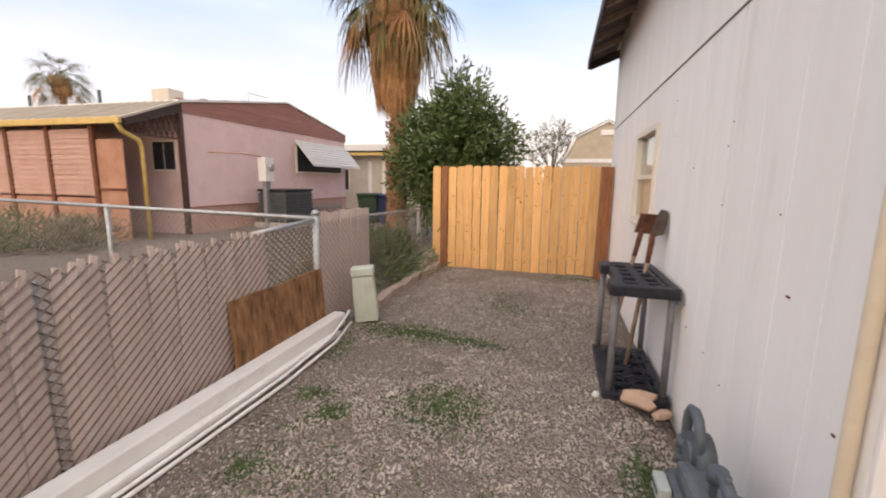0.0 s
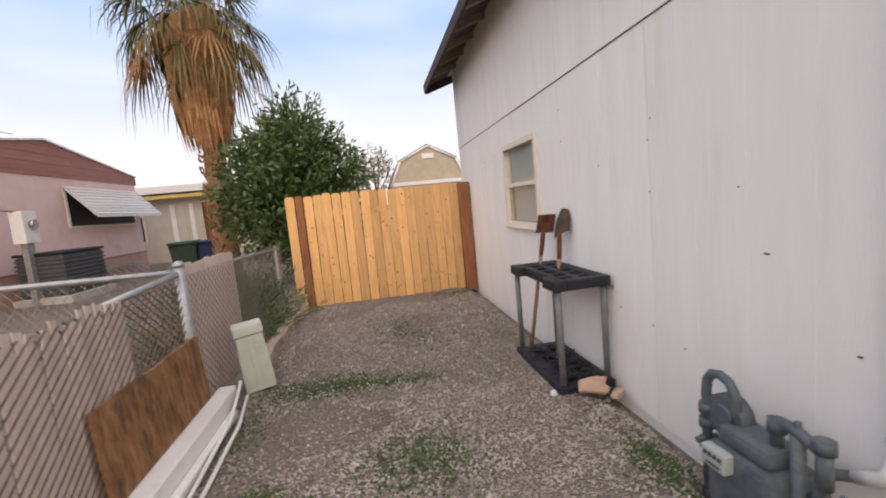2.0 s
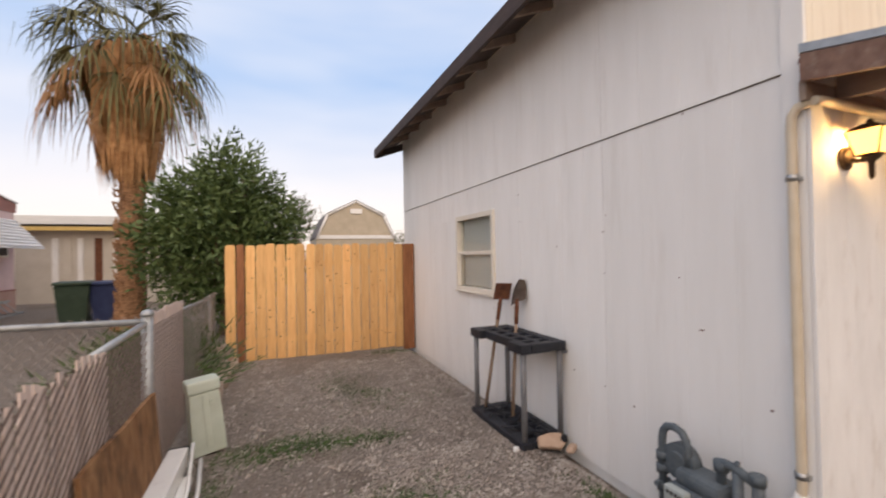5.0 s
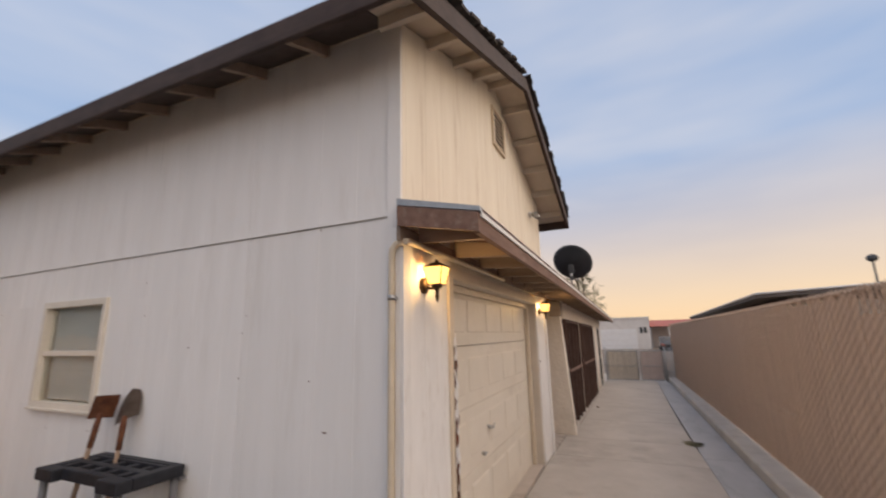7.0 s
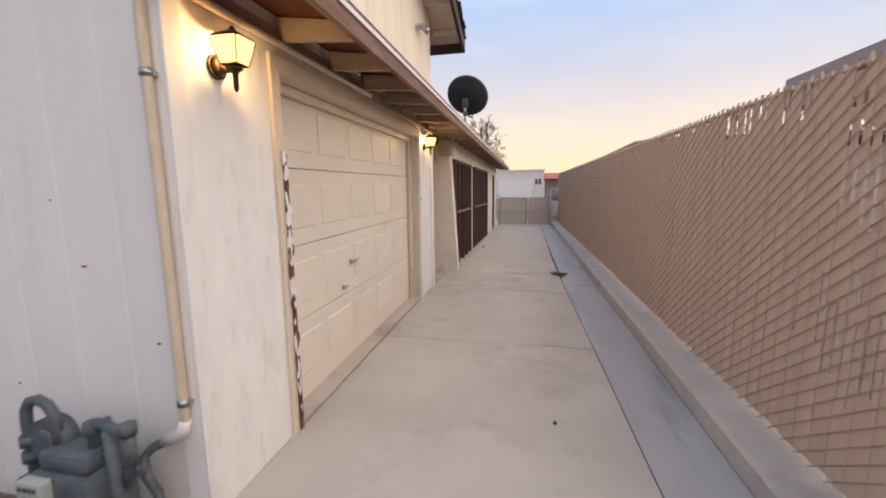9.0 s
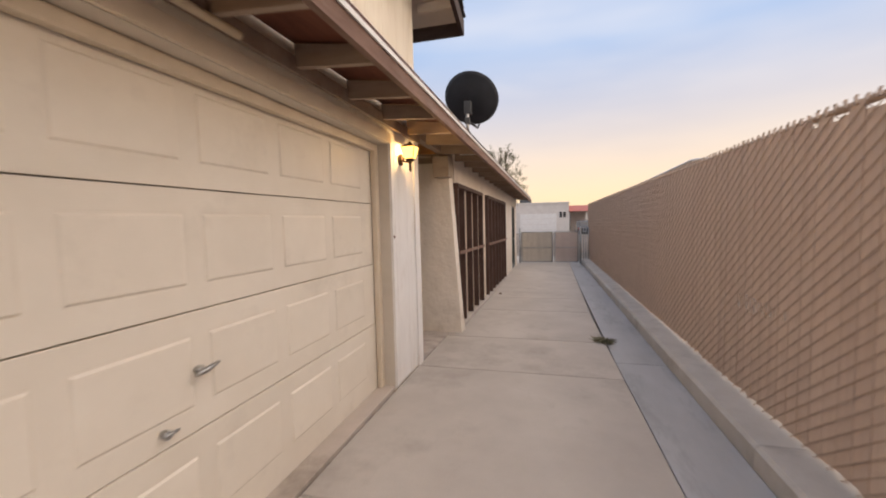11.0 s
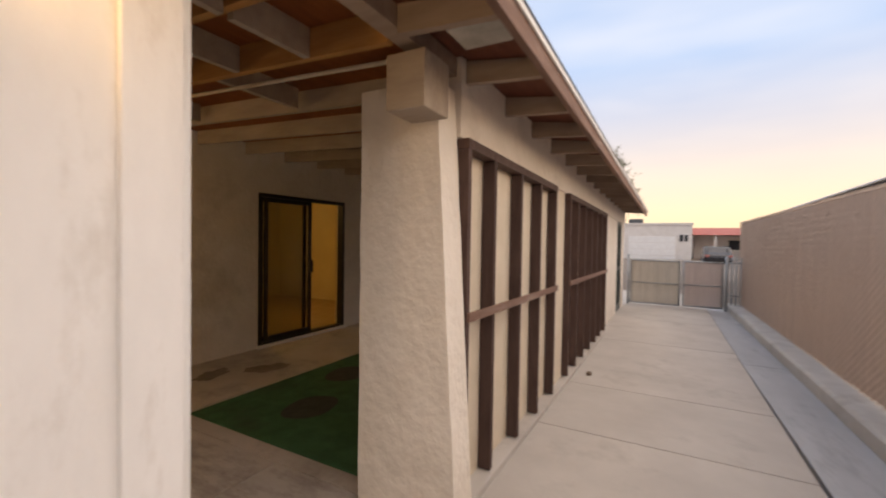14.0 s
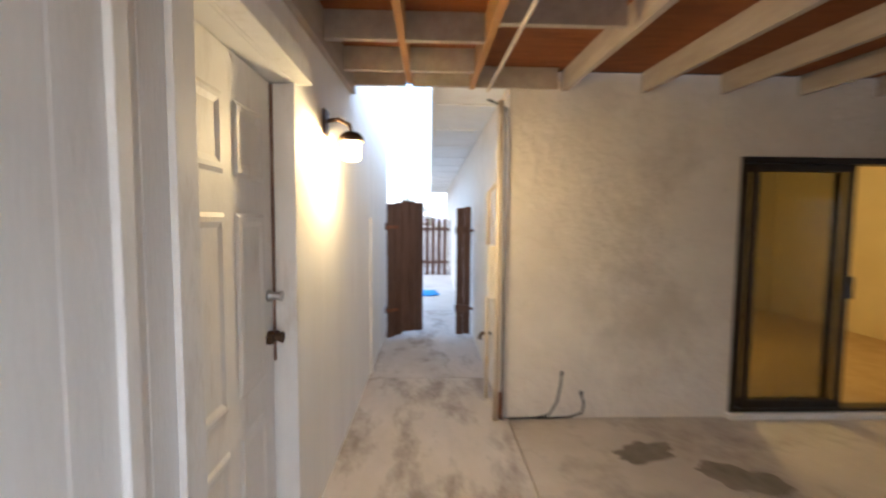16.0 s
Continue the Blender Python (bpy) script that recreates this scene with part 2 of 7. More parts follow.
M_ALU = mat("window_frame_paint", (0.70, 0.65, 0.56), (0.78, 0.72, 0.62), 8, 0.45, 0.05, 80, vary=0.04)
M_BLIND = mat("window_blind", (0.60, 0.62, 0.62), (0.68, 0.70, 0.70), 4, 0.6, 0, vary=0.04)
M_DARKFRAME = mat("dark_bronze_frame", (0.018, 0.014, 0.012), (0.035, 0.028, 0.022), 8, 0.4, 0.05, 80, metal=0.4)
M_BLACK = mat("black_plastic", (0.012, 0.013, 0.017), (0.028, 0.03, 0.038), 12, 0.5, 0.1, 90, vary=0.1)
M_GREYPOLE = mat("grey_plastic_pole", (0.13, 0.13, 0.135), (0.19, 0.19, 0.2), 12, 0.5, 0.05, 90)
M_METER = mat("grey_meter_paint", (0.065, 0.082, 0.095), (0.11, 0.13, 0.145), 14, 0.55, 0.2, 70, stain=(0.22, 0.23, 0.22), stain_scale=6, stain_amount=0.5)
M_PIPE = mat("cream_pipe", (0.56, 0.47, 0.34), (0.64, 0.55, 0.42), 8, 0.55, 0.08, 80)
M_PVC = mat("white_pvc", (0.70, 0.69, 0.66), (0.78, 0.77, 0.74), 3, 0.4, 0.05, 80, stain=(0.45, 0.42, 0.37), stain_scale=5, stain_amount=0.45, vary=0.03)
M_BOXGREEN = mat("pale_green_box", (0.50, 0.55, 0.46), (0.58, 0.63, 0.54), 5, 0.5, 0.05, 80, stain=(0.40, 0.38, 0.30), stain_scale=4, stain_amount=0.3)
M_RUST = mat("rusty_metal", (0.10, 0.035, 0.018), (0.2, 0.08, 0.04), 14, 0.85, 0.3, 80, stain=(0.035, 0.02, 0.015), stain_scale=10, stain_amount=0.7)
M_PEEL = mat("peeling_paint_jamb", (0.05, 0.03, 0.022), (0.14, 0.06, 0.035), 14, 0.85, 0.5, 60, stretch=(1, 1, 0.4), stain=(0.62, 0.56, 0.47), stain_scale=7, stain_amount=0.95, stain_at=0.52)
M_WOODHANDLE = mat("worn_handle_wood", (0.22, 0.15, 0.10), (0.34, 0.24, 0.17), 12, 0.7, 0.15, 80, stretch=(3, 3, 0.4))
M_OLDSTEEL = mat("worn_shovel_steel", (0.13, 0.095, 0.075), (0.22, 0.17, 0.14), 9, 0.7, 0.2, 80, metal=0.2, stain=(0.09, 0.04, 0.025), stain_scale=8, stain_amount=0.6)
M_FLAG = mat("flagstone", (0.42, 0.29, 0.21), (0.54, 0.39, 0.29), 10, 0.85, 0.3, 60)
M_BRONZE = mat("bronze_lantern", (0.05, 0.03, 0.018), (0.10, 0.06, 0.035), 10, 0.5, 0.1, 80, metal=0.6)
M_DISH = mat("dark_grey_dish", (0.055, 0.058, 0.065), (0.075, 0.08, 0.088), 3, 0.5, 0.02, 60)
M_STEEL = mat("steel", (0.35, 0.35, 0.34), (0.5, 0.5, 0.49), 12, 0.35, 0.05, 80, metal=0.9)
M_CARPET = mat("green_turf_carpet", (0.028, 0.085, 0.030), (0.05, 0.13, 0.05), 7, 0.95, 0.5, 220, stain=(0.035, 0.045, 0.028), stain_scale=1.2, stain_amount=0.7)
M_STAIN = mat("oil_stain_damp", (0.028, 0.03, 0.02), (0.05, 0.055, 0.035), 12, 0.9, 0.4, 220)
M_OIL = mat("oil_stained_concrete", (0.13, 0.11, 0.085), (0.23, 0.195, 0.16), 5, 0.7, 0.2, 70, stain=(0.07, 0.06, 0.045), stain_scale=7, stain_amount=0.7)
M_GATEWOOD = mat("dark_gate_wood", (0.06, 0.03, 0.02), (0.12, 0.065, 0.045), 6, 0.75, 0.25, 70, stretch=(4, 4, 0.4), vary=0.15)
M_PINK = mat("pink_stucco", (0.69, 0.51, 0.49), (0.76, 0.57, 0.55), 2.5, 0.85, 0.3, 50, stain=(0.48, 0.34, 0.32), stain_scale=1, stain_amount=0.4, vary=0.02)
M_PINKROOF = mat("red_brown_lap", (0.30, 0.14, 0.12), (0.38, 0.19, 0.16), 4, 0.75, 0.2, 50, stretch=(1, 0.4, 3), vary=0.05)
M_PATIOROOF = mat("corrugated_patio_roof", (0.42, 0.37, 0.30), (0.52, 0.46, 0.38), 3, 0.7, 0.1, 50)
M_YELLOW = mat("ochre_gutter", (0.50, 0.34, 0.10), (0.6, 0.43, 0.16), 5, 0.6, 0.08, 60)
M_TERRA = mat("terracotta_screen", (0.33, 0.16, 0.10), (0.44, 0.24, 0.16), 3, 0.85, 0.15, 50)
M_PINKPALE = mat("pale_pink_board", (0.44, 0.27, 0.21), (0.52, 0.34, 0.28), 3, 0.85, 0.15, 50)
M_WHITE = mat("white_metal", (0.68, 0.66, 0.64), (0.76, 0.75, 0.73), 5, 0.55, 0.05, 60)
M_CREAMWALL = mat("cream_wall", (0.52, 0.47, 0.39), (0.60, 0.55, 0.47), 2, 0.85, 0.15, 50)
M_ACGREY = mat("ac_grey", (0.055, 0.06, 0.065), (0.09, 0.095, 0.10), 6, 0.55, 0.1, 60)
M_BIN_G = mat("green_bin", (0.02, 0.04, 0.025), (0.035, 0.06, 0.04), 5, 0.5, 0.05, 60)
M_BIN_B = mat("blue_bin", (0.02, 0.03, 0.085), (0.035, 0.05, 0.12), 5, 0.5, 0.05, 60)
M_PALMTRUNK = mat("palm_trunk", (0.15, 0.075, 0.038), (0.40, 0.23, 0.125), 12, 0.9, 0.8, 40, stretch=(1, 1, 2.5))
M_FROND = mat("palm_frond", (0.07, 0.08, 0.028), (0.17, 0.155, 0.065), 5, 0.65, 0.1, 60, vary=0.25)
M_FROND_DRY = mat("dry_palm_frond", (0.26, 0.125, 0.05), (0.46, 0.255, 0.115), 6, 0.85, 0.2, 60, vary=0.25)
M_LEAF = mat("shrub_leaf", (0.04, 0.07, 0.02), (0.10, 0.14, 0.045), 3, 0.6, 0, vary=0.2)
M_LEAF_GREY = mat("olive_leaf", (0.13, 0.13, 0.085), (0.21, 0.20, 0.13), 3, 0.7, 0, vary=0.2)
M_BARK = mat("bark", (0.10, 0.07, 0.05), (0.18, 0.13, 0.09), 12, 0.9, 0.5, 40)
M_GRASS = mat("weed_grass", (0.04, 0.075, 0.02), (0.08, 0.12, 0.035), 5, 0.7, 0, vary=0.1)
M_CINDER = mat("cinder_block", (0.33, 0.26, 0.21), (0.44, 0.36, 0.30), 8, 0.95, 0.5, 70, vary=0.1)
M_SHEDTAN = mat("tan_shed", (0.42, 0.36, 0.27), (0.5, 0.43, 0.33), 3, 0.8, 0.1, 50)
M_FARWHITE = mat("far_white_wall", (0.60, 0.56, 0.52), (0.68, 0.64, 0.60), 2, 0.85, 0.1, 40)
M_FARROOF = mat("dark_grey_roof", (0.10, 0.09, 0.085), (0.15, 0.135, 0.125), 3, 0.85, 0.1, 40)
M_REDROOF = mat("red_roof", (0.36, 0.11, 0.09), (0.44, 0.16, 0.13), 3, 0.8, 0.1, 40)
M_CAR = mat("dark_car_paint", (0.015, 0.016, 0.02), (0.03, 0.03, 0.035), 3, 0.25, 0, spec=0.6)
M_GLASS = glass_mat("clear_glass", (0.92, 0.95, 0.94))
M_TINT = glass_mat("smoked_glass", (0.42, 0.41, 0.37), 0.05)
M_JARGLASS = glow_mat("lit_jar_glass", (1.0, 0.72, 0.32), 3.0)
M_LAMPGLASS = glow_mat("lit_frosted_glass", (1.0, 0.60, 0.17), 1.9)
M_ROOMWALL = mat("room_wall", (0.62, 0.52, 0.30), (0.68, 0.58, 0.35), 2, 0.8, 0.05, 40)
M_ROOMFLOOR = mat("room_floor", (0.36, 0.26, 0.14), (0.44, 0.33, 0.19), 4, 0.6, 0.1, 60)
M_WRITE = mat("dark_lettering", (0.04, 0.04, 0.04), (0.05, 0.05, 0.05), 3, 0.7, 0)
M_BLUE = mat("blue_plastic", (0.05, 0.22, 0.55), (0.07, 0.28, 0.65), 3, 0.5, 0)


# shapes
def add_box(bm, x0, y0, z0, x1, y1, z1, bevel=0.0, rot=None):
    m = Matrix.Translation(((x0 + x1) / 2, (y0 + y1) / 2, (z0 + z1) / 2))
    if rot is not None:
        m = m @ rot
    r = bmesh.ops.create_cube(bm, size=1.0, matrix=m @ Matrix.Diagonal((abs(x1 - x0), abs(y1 - y0), abs(z1 - z0), 1)))
    if bevel:
        edges = list({e for v in r["verts"] for e in v.link_edges})
        bmesh.ops.bevel(bm, geom=edges, offset=bevel, segments=2, profile=0.6, affect="EDGES")
    return bm


def add_prism(bm, pts, axis, a, b):
    """Extrude a closed outline (pairs) along axis from a to b."""
    def p3(p, c):
        return {"x": (c, p[0], p[1]), "y": (p[0], c, p[1]), "z": (p[0], p[1], c)}[axis]
    va, vb = [bm.verts.new(p3(p, a)) for p in pts], [bm.verts.new(p3(p, b)) for p in pts]
    n = len(pts)
    bm.faces.new(va), bm.faces.new(vb[::-1])
    for i in range(n):
        bm.faces.new((va[i], vb[i], vb[(i + 1) % n], va[(i + 1) % n]))
    bmesh.ops.recalc_face_normals(bm, faces=bm.faces[:])
    return bm


def add_tube(bm, pts, radius, sides=10, caps=True):
    """A round bar along a line of points; radius may be one number or one for each point."""
    pts = [Vector(p) for p in pts]
    radii = radius if isinstance(radius, (list, tuple)) else [radius] * len(pts)
    rings, prev = [], None
    for i, p in enumerate(pts):
        d = (pts[min(i + 1, len(pts) - 1)] - pts[max(i - 1, 0)]).normalized()
        if prev is None:
            u = d.orthogonal().normalized()
        else:
            u = (prev - d * prev.dot(d))
            u = u.normalized() if u.length > 1e-6 else d.orthogonal().normalized()
        prev = u
        w = d.cross(u)
        rings.append([bm.verts.new(p + (u * math.cos(2 * math.pi * k / sides) + w * math.sin(2 * math.pi * k / sides)) * radii[i]) for k in range(sides)])
    for a, b in zip(rings, rings[1:]):
        for k in range(sides):
            f = bm.faces.new((a[k], a[(k + 1) % sides], b[(k + 1) % sides], b[k]))
            f.smooth = sides > 5
    if caps:
        bm.faces.new(rings[0][::-1]), bm.faces.new(rings[-1])
    return bm


def add_lathe(bm, profile, sides=24, at=(0, 0, 0)):
    """Turn (radius, height) pairs round the upright axis."""
    rings = []
    for r, z in profile:
        rings.append([bm.verts.new((at[0] + r * math.cos(2 * math.pi * k / sides), at[1] + r * math.sin(2 * math.pi * k / sides), at[2] + z)) for k in range(sides)])
    for a, b in zip(rings, rings[1:]):
        for k in range(sides):
            f = bm.faces.new((a[k], a[(k + 1) % sides], b[(k + 1) % sides], b[k]))
            f.smooth = True
    bm.faces.new(rings[0][::-1]), bm.faces.new(rings[-1])
    return bm


def add_quad(bm, a, b, c, d):
    return bm.faces.new([bm.verts.new(p) for p in (a, b, c, d)])


def mesh_of(name, bm, material):
    me = bpy.data.meshes.new(name)
    bm.to_mesh(me)
    bm.free()
    me.materials.append(material)
    return me


def thing(name, at, label, category, group="", kind=""):
    ob = new(name)
    ob.location = at
    ob.empty_display_size = 0.1
    return tagged(ob, label, category, group, kind)


def part(name, bm, material, parent, label="", at=None, m=None):
    ob = new(name, mesh_of(name, bm, material))
    ob.parent = parent
    if at:
        ob.location = at
    if m is not None:
        ob.matrix_basis = m
    return tagged(ob, label) if label else ob


def solid(name, bm, material, label, category, kind="", group="", at=None, m=None):
    ob = new(name, mesh_of(name, bm, material))
    if at:
        ob.location = at
    if m is not None:
        ob.matrix_basis = m
    return tagged(ob, label, category, group, kind)


def piece(name, mesh, parent, m):
    ob = new(name, mesh)
    ob.parent = parent
    ob.matrix_basis = m
    return ob


def BM():
    return bmesh.new()


def box(x0, y0, z0, x1, y1, z1, bevel=0.0):
    return add_box(BM(), x0, y0, z0, x1, y1, z1, bevel)


rng = random.Random(7)


# ground: one sheet, gravel yard level with the lane a little lower
def smooth(a, b, v):
    t = max(0.0, min(1.0, (v - a) / (b - a)))
    return t * t * (3 - 2 * t)


def ground_z(x, y):
    lane = smooth(0.45, 0.95, x) * smooth(-1.75, -1.6, y) * smooth(30, 17, x)
    z = -0.17 * lane + 0.28 * smooth(-3.0, -7.0, x)
    if -3.5 < x < 1.0 and -3 < y < 9:
        z += 0.018 * noise.noise((x * 1.3, y * 1.3, 0)) * (1 - smooth(0.4, 0.8, x))
    return z


def build_ground():
    xs = sorted({round(v, 3) for v in [*np.arange(-3.6, 1.2, 0.12), *np.arange(-12, 20, 1.0), -3000, -800, -200, -60, -30, -20, 25, 30, 60, 200, 800, 3000]})
    ys = sorted({round(v, 3) for v in [*np.arange(-2.0, 8.4, 0.12), *np.arange(-12, 24, 1.0), -3000, -800, -200, -60, -30, -20, 30, 60, 200, 800, 3000]})
    verts = [(x, y, ground_z(x, y)) for y in ys for x in xs]
    w = len(xs)
    faces = [(j * w + i, j * w + i + 1, (j + 1) * w + i + 1, (j + 1) * w + i) for j in range(len(ys) - 1) for i in range(w - 1)]
    me = bpy.data.meshes.new("ground")
    me.from_pydata(verts, [], faces)
    me.shade_smooth()
    me.materials.append(M_GRAVEL)
    return tagged(new("ground", me), "grey-brown gravel yard with bare earth patches", "ground", kind="structure")


build_ground()


def slab_z(x):
    return -0.065 - 0.0045 * (x - 1)


def front_skew(x):
    """The garage front runs slightly off square with the lane."""
    return 0.022 * (min(x, 4.8) - 4.8)


def skew(x):
    return 0.026 * (min(x, 17.0) - 1.4)


def joint_skew(x):
    """The joint between lane and gutter bends a little past the garage."""
    return 0.0365 * (min(x, 8.0) - 1.24) + 0.012 * max(0.0, min(x, 17.0) - 8.0)


def drive_slab(name, x0, x1, y0, y1, material, parent, drop=0.0, bevel=0.008):
    bm = box(x0, y0, -0.25, x1, y1, 0.0, bevel)
    for v in bm.verts:
        v.co.z += slab_z(v.co.x) - drop
        if v.co.y > -0.2:
            v.co.y += front_skew(v.co.x)
        else:
            v.co.y += joint_skew(v.co.x) if v.co.y > -1.0 else skew(v.co.x)
    return part(name, bm, material, parent)


driveway = thing("driveway", (0, 0, 0), "beige poured concrete lane with scored joints", "pavement", kind="structure")
JOINTS = [0.86, 3.32, 5.48, 6.69, 8.42, 9.6, 12.0, 14.2, 16.5]
for a, b in zip(JOINTS, JOINTS[1:]):
    drive_slab("slab", a + 0.005, b - 0.005, -0.845, 1.325, M_CONC, driveway)
drive_slab("slab", 16.51, 44.0, -0.845, 6.0, M_CONC, driveway)
drive_slab("slab", 44.0, 46.5, -3.0, 6.0, M_CONC, driveway)
gutter = thing("gutter", (0, 0, 0), "smooth bluish grey concrete drain strip beside the lane", "pavement", kind="structure")
for a, b in zip([0.8, 6.0, 11.5, 17.0], [6.0, 11.5, 17.0, 30.0]):
    drive_slab("strip", a + 0.003, b - 0.003, -1.29, -0.855, M_GUTTER, gutter, drop=0.012)
part("joint_filler", add_prism(BM(), [(-0.004, 0.0), (0.010, 0.0), (0.010, 0.006), (-0.004, 0.006)], "x", 6.80, 8.36), M_CURB, gutter, "pale caulk squeezed out of the joint", m=pose(0, -0.855 + joint_skew(6.8), slab_z(7.6), 0, 0.26, 1.2))
curb = thing("curb", (0, 0, 0), "weathered raised concrete curb under the slatted fence", "curb", kind="structure")
for a, b in zip([0.3, 4.2, 8.3, 12.4], [4.2, 8.3, 12.4, 17.0]):
    bm = add_prism(BM(), [(-1.78, -0.3), (-1.285, -0.3), (-1.30, 0.04), (-1.325, 0.062), (-1.78, 0.066)], "x", a + 0.003, b - 0.003)
    for v in bm.verts:
        v.co.z -= 0.0045 * (v.co.x - 1)
        v.co.y += skew(v.co.x)
    part("curb_block", bm, M_CURB, curb)
threshold = solid("threshold", box(1.59, 1.332, -0.25, 4.84, 1.56, -0.055, 0.006), M_CONC_PATIO, "dark worn concrete sill under the garage door", "threshold", "structure")

# patio and passage floors
patio_floor = thing("patio_floor", (0, 0, 0), "worn stained brown concrete patio and passage floor", "floor", kind="structure")
for x0, y0, x1, y1 in ((5.62, 1.335, 6.88, 2.52), (5.62, 2.53, 6.88, 3.83), (5.62, 3.84, 6.88, 5.9), (5.62, 5.91, 6.88, 9.0), (6.89, 1.335, 12.6, 3.80), (6.89, 3.81, 12.6, 5.06)):
    part("slab", box(x0, y0, -0.25, x1, y1, -0.085 if y1 < 5 or x0 > 6 else -0.08, 0.006), M_CONC_PATIO if x0 > 6 else M_CONC_PASS, patio_floor)
part("slab", box(4.0, 9.01, -0.25, 9.0, 16.0, -0.08), M_CONC, patio_floor)


# grooved siding panels: front faces -y, from (0, 0, 0) to (w, t, h)
def grooved(w, h, pitch=0.305, t=0.016, first=0.05):
    pts, x = [(0.002, 0.0)], first
    while x < w - 0.02:
        pts += [(x, 0.0), (x + 0.0012, 0.002), (x + 0.0042, 0.002), (x + 0.0054, 0.0)]
        x += pitch
    pts += [(w - 0.002, 0.0), (w - 0.002, t), (0.002, t)]
    return add_prism(BM(), pts, "z", 0.0, h)


def clip(bm, co, no):
    geom = bm.verts[:] + bm.edges[:] + bm.faces[:]
    r = bmesh.ops.bisect_plane(bm, geom=geom, plane_co=co, plane_no=no, clear_outer=True)
    edges = [e for e in r["geom_cut"] if isinstance(e, bmesh.types.BMEdge)]
    if edges:
        bmesh.ops.triangle_fill(bm, edges=edges, use_beauty=True)
    return bm


GX0, GX1, GY0, GY1 = 0.82, 5.66, 1.33, 7.8
RIDGE_X, RIDGE_Z, PITCH = 3.24, 4.80, 0.37


def roof_under(x):
    return RIDGE_Z - 0.11 - PITCH * abs(x - RIDGE_X)


# garage west wall
wall_west = solid("wall_west", BM(), M_SIDING, "off-white grooved plywood siding wall with faded stains", "wall", "structure")
bm = BM()
TOPW = roof_under(GX0 + 0.1) - 0.02
for y0, z0, y1, z1 in ((GY0 + 0.03, -0.2, 4.25, TOPW), (5.24, -0.2, GY1, TOPW), (4.25, -0.2, 5.24, 1.15), (4.25, 2.06, 5.24, TOPW)):
    add_box(bm, GX0 + 0.018, y0, z0, GX0 + 0.11, y1, z1)
bm.to_mesh(wall_west.data)
bm.free()
SEAMS = [1.245, 2.55, 3.72, 4.94, 6.16, 7.38, GY1]
for a, b in zip(SEAMS, SEAMS[1:]):
    if a == 3.72:
        cells = [(a, b, -0.06, 1.15), (a, 4.25, 1.15, 2.06), (a, b, 2.06, 2.432)]
    elif a == 4.94:
        cells = [(a, b, -0.06, 1.15), (5.24, b, 1.15, 2.06), (a, b, 2.06, 2.432)]
    else:
        cells = [(a, b, -0.06, 2.432)]
    for y0, y1, z0, z1 in cells:
        part("siding_panel", grooved(y1 - y0, z1 - z0), M_SIDING, wall_west, m=pose(GX0, y1, z0, 0, 0, -90))
    part("siding_panel", grooved(b - a, TOPW - 2.445), M_SIDING, wall_west, m=pose(GX0 - 0.004, b, 2.445, 0, 0, -90))
bm = BM()
add_box(bm, GX0 - 0.012, 1.245, 2.428, GX0 + 0.002, GY1, 2.444)
part("flashing", bm, M_SIDING, wall_west)
# thin dark strip on the face of the siding, drawn as the seam's shadow
part("seam_gap", box(GX0 - 0.0055, 1.345, 2.4225, GX0 - 0.001, GY1, 2.4275), M_SEAM_SHADE, wall_west)
bm = BM()
for k in range(20):
    y = rng.choice(SEAMS[1:-1] + [1.9, 3.1, 4.3]) + rng.uniform(-0.03, 0.03)
    z = rng.uniform(0.2, 3.3)
    if 4.1 < y < 5.3 and 1.0 < z < 2.2:
        continue
    add_box(bm, GX0 - 0.003, y - 0.004, z - 0.004, GX0 + 0.002, y + 0.004, z + 0.004)
for y, z, l in ((1.79, 1.126, 0.014), (1.43, 0.785, 0.008), (2.3, 0.52, 0.006), (2.92, 0.62, 0.006)):
    add_box(bm, GX0 - 0.003, y - l, z - 0.004, GX0 + 0.002, y + l, z + 0.004)
tagged(part("nail_mark", bm, M_RUST, wall_west), kind="stuff")
part("corner_trim", box(GX0 - 0.02, 1.243, -0.08, GX0 - 0.0, 1.34, 3.7, 0.003), M_SIDING, wall_west)

# garage front wall
wall_south = solid("wall_south", BM(), M_FRONT, "cream grooved siding wall over the garage door", "wall", "structure")
DX0, DX1, DTOP = 1.59, 4.84, 2.12
bm = BM()
for x0, z0, x1, z1 in ((GX0 + 0.02, -0.2, DX0, 2.45), (DX1, -0.2, GX1 - 0.12, 2.45), (DX0, DTOP, DX1, 2.45)):
    add_box(bm, x0, GY0 + 0.018, z0, x1, GY0 + 0.12, z1)
upper = add_prism(BM(), [(GX0 + 0.02, 2.45), (GX1 - 0.12, 2.45), (GX1 - 0.12, roof_under(GX1 - 0.12)), (RIDGE_X, roof_under(RIDGE_X)), (GX0 + 0.02, roof_under(GX0 + 0.02))], "y",
                  GY0 + 0.018, GY0 + 0.12)
tmp = bpy.data.meshes.new("tmp")
upper.to_mesh(tmp)
upper.free()
bm.from_mesh(tmp)
bpy.data.meshes.remove(tmp)
bm.to_mesh(wall_south.data)
bm.free()
for x0, x1, z0, z1 in ((GX0, DX0, -0.075, 2.44), (DX1, 5.585, -0.08, 2.44), (DX0, DX1, DTOP, 2.44)):
    part("siding_panel", grooved(x1 - x0, z1 - z0, first=0.3 if x0 == GX0 else 0.12, pitch=0.3), M_FRONT if z0 > 1 else M_TRIM, wall_south, m=pose(x0, GY0, z0))
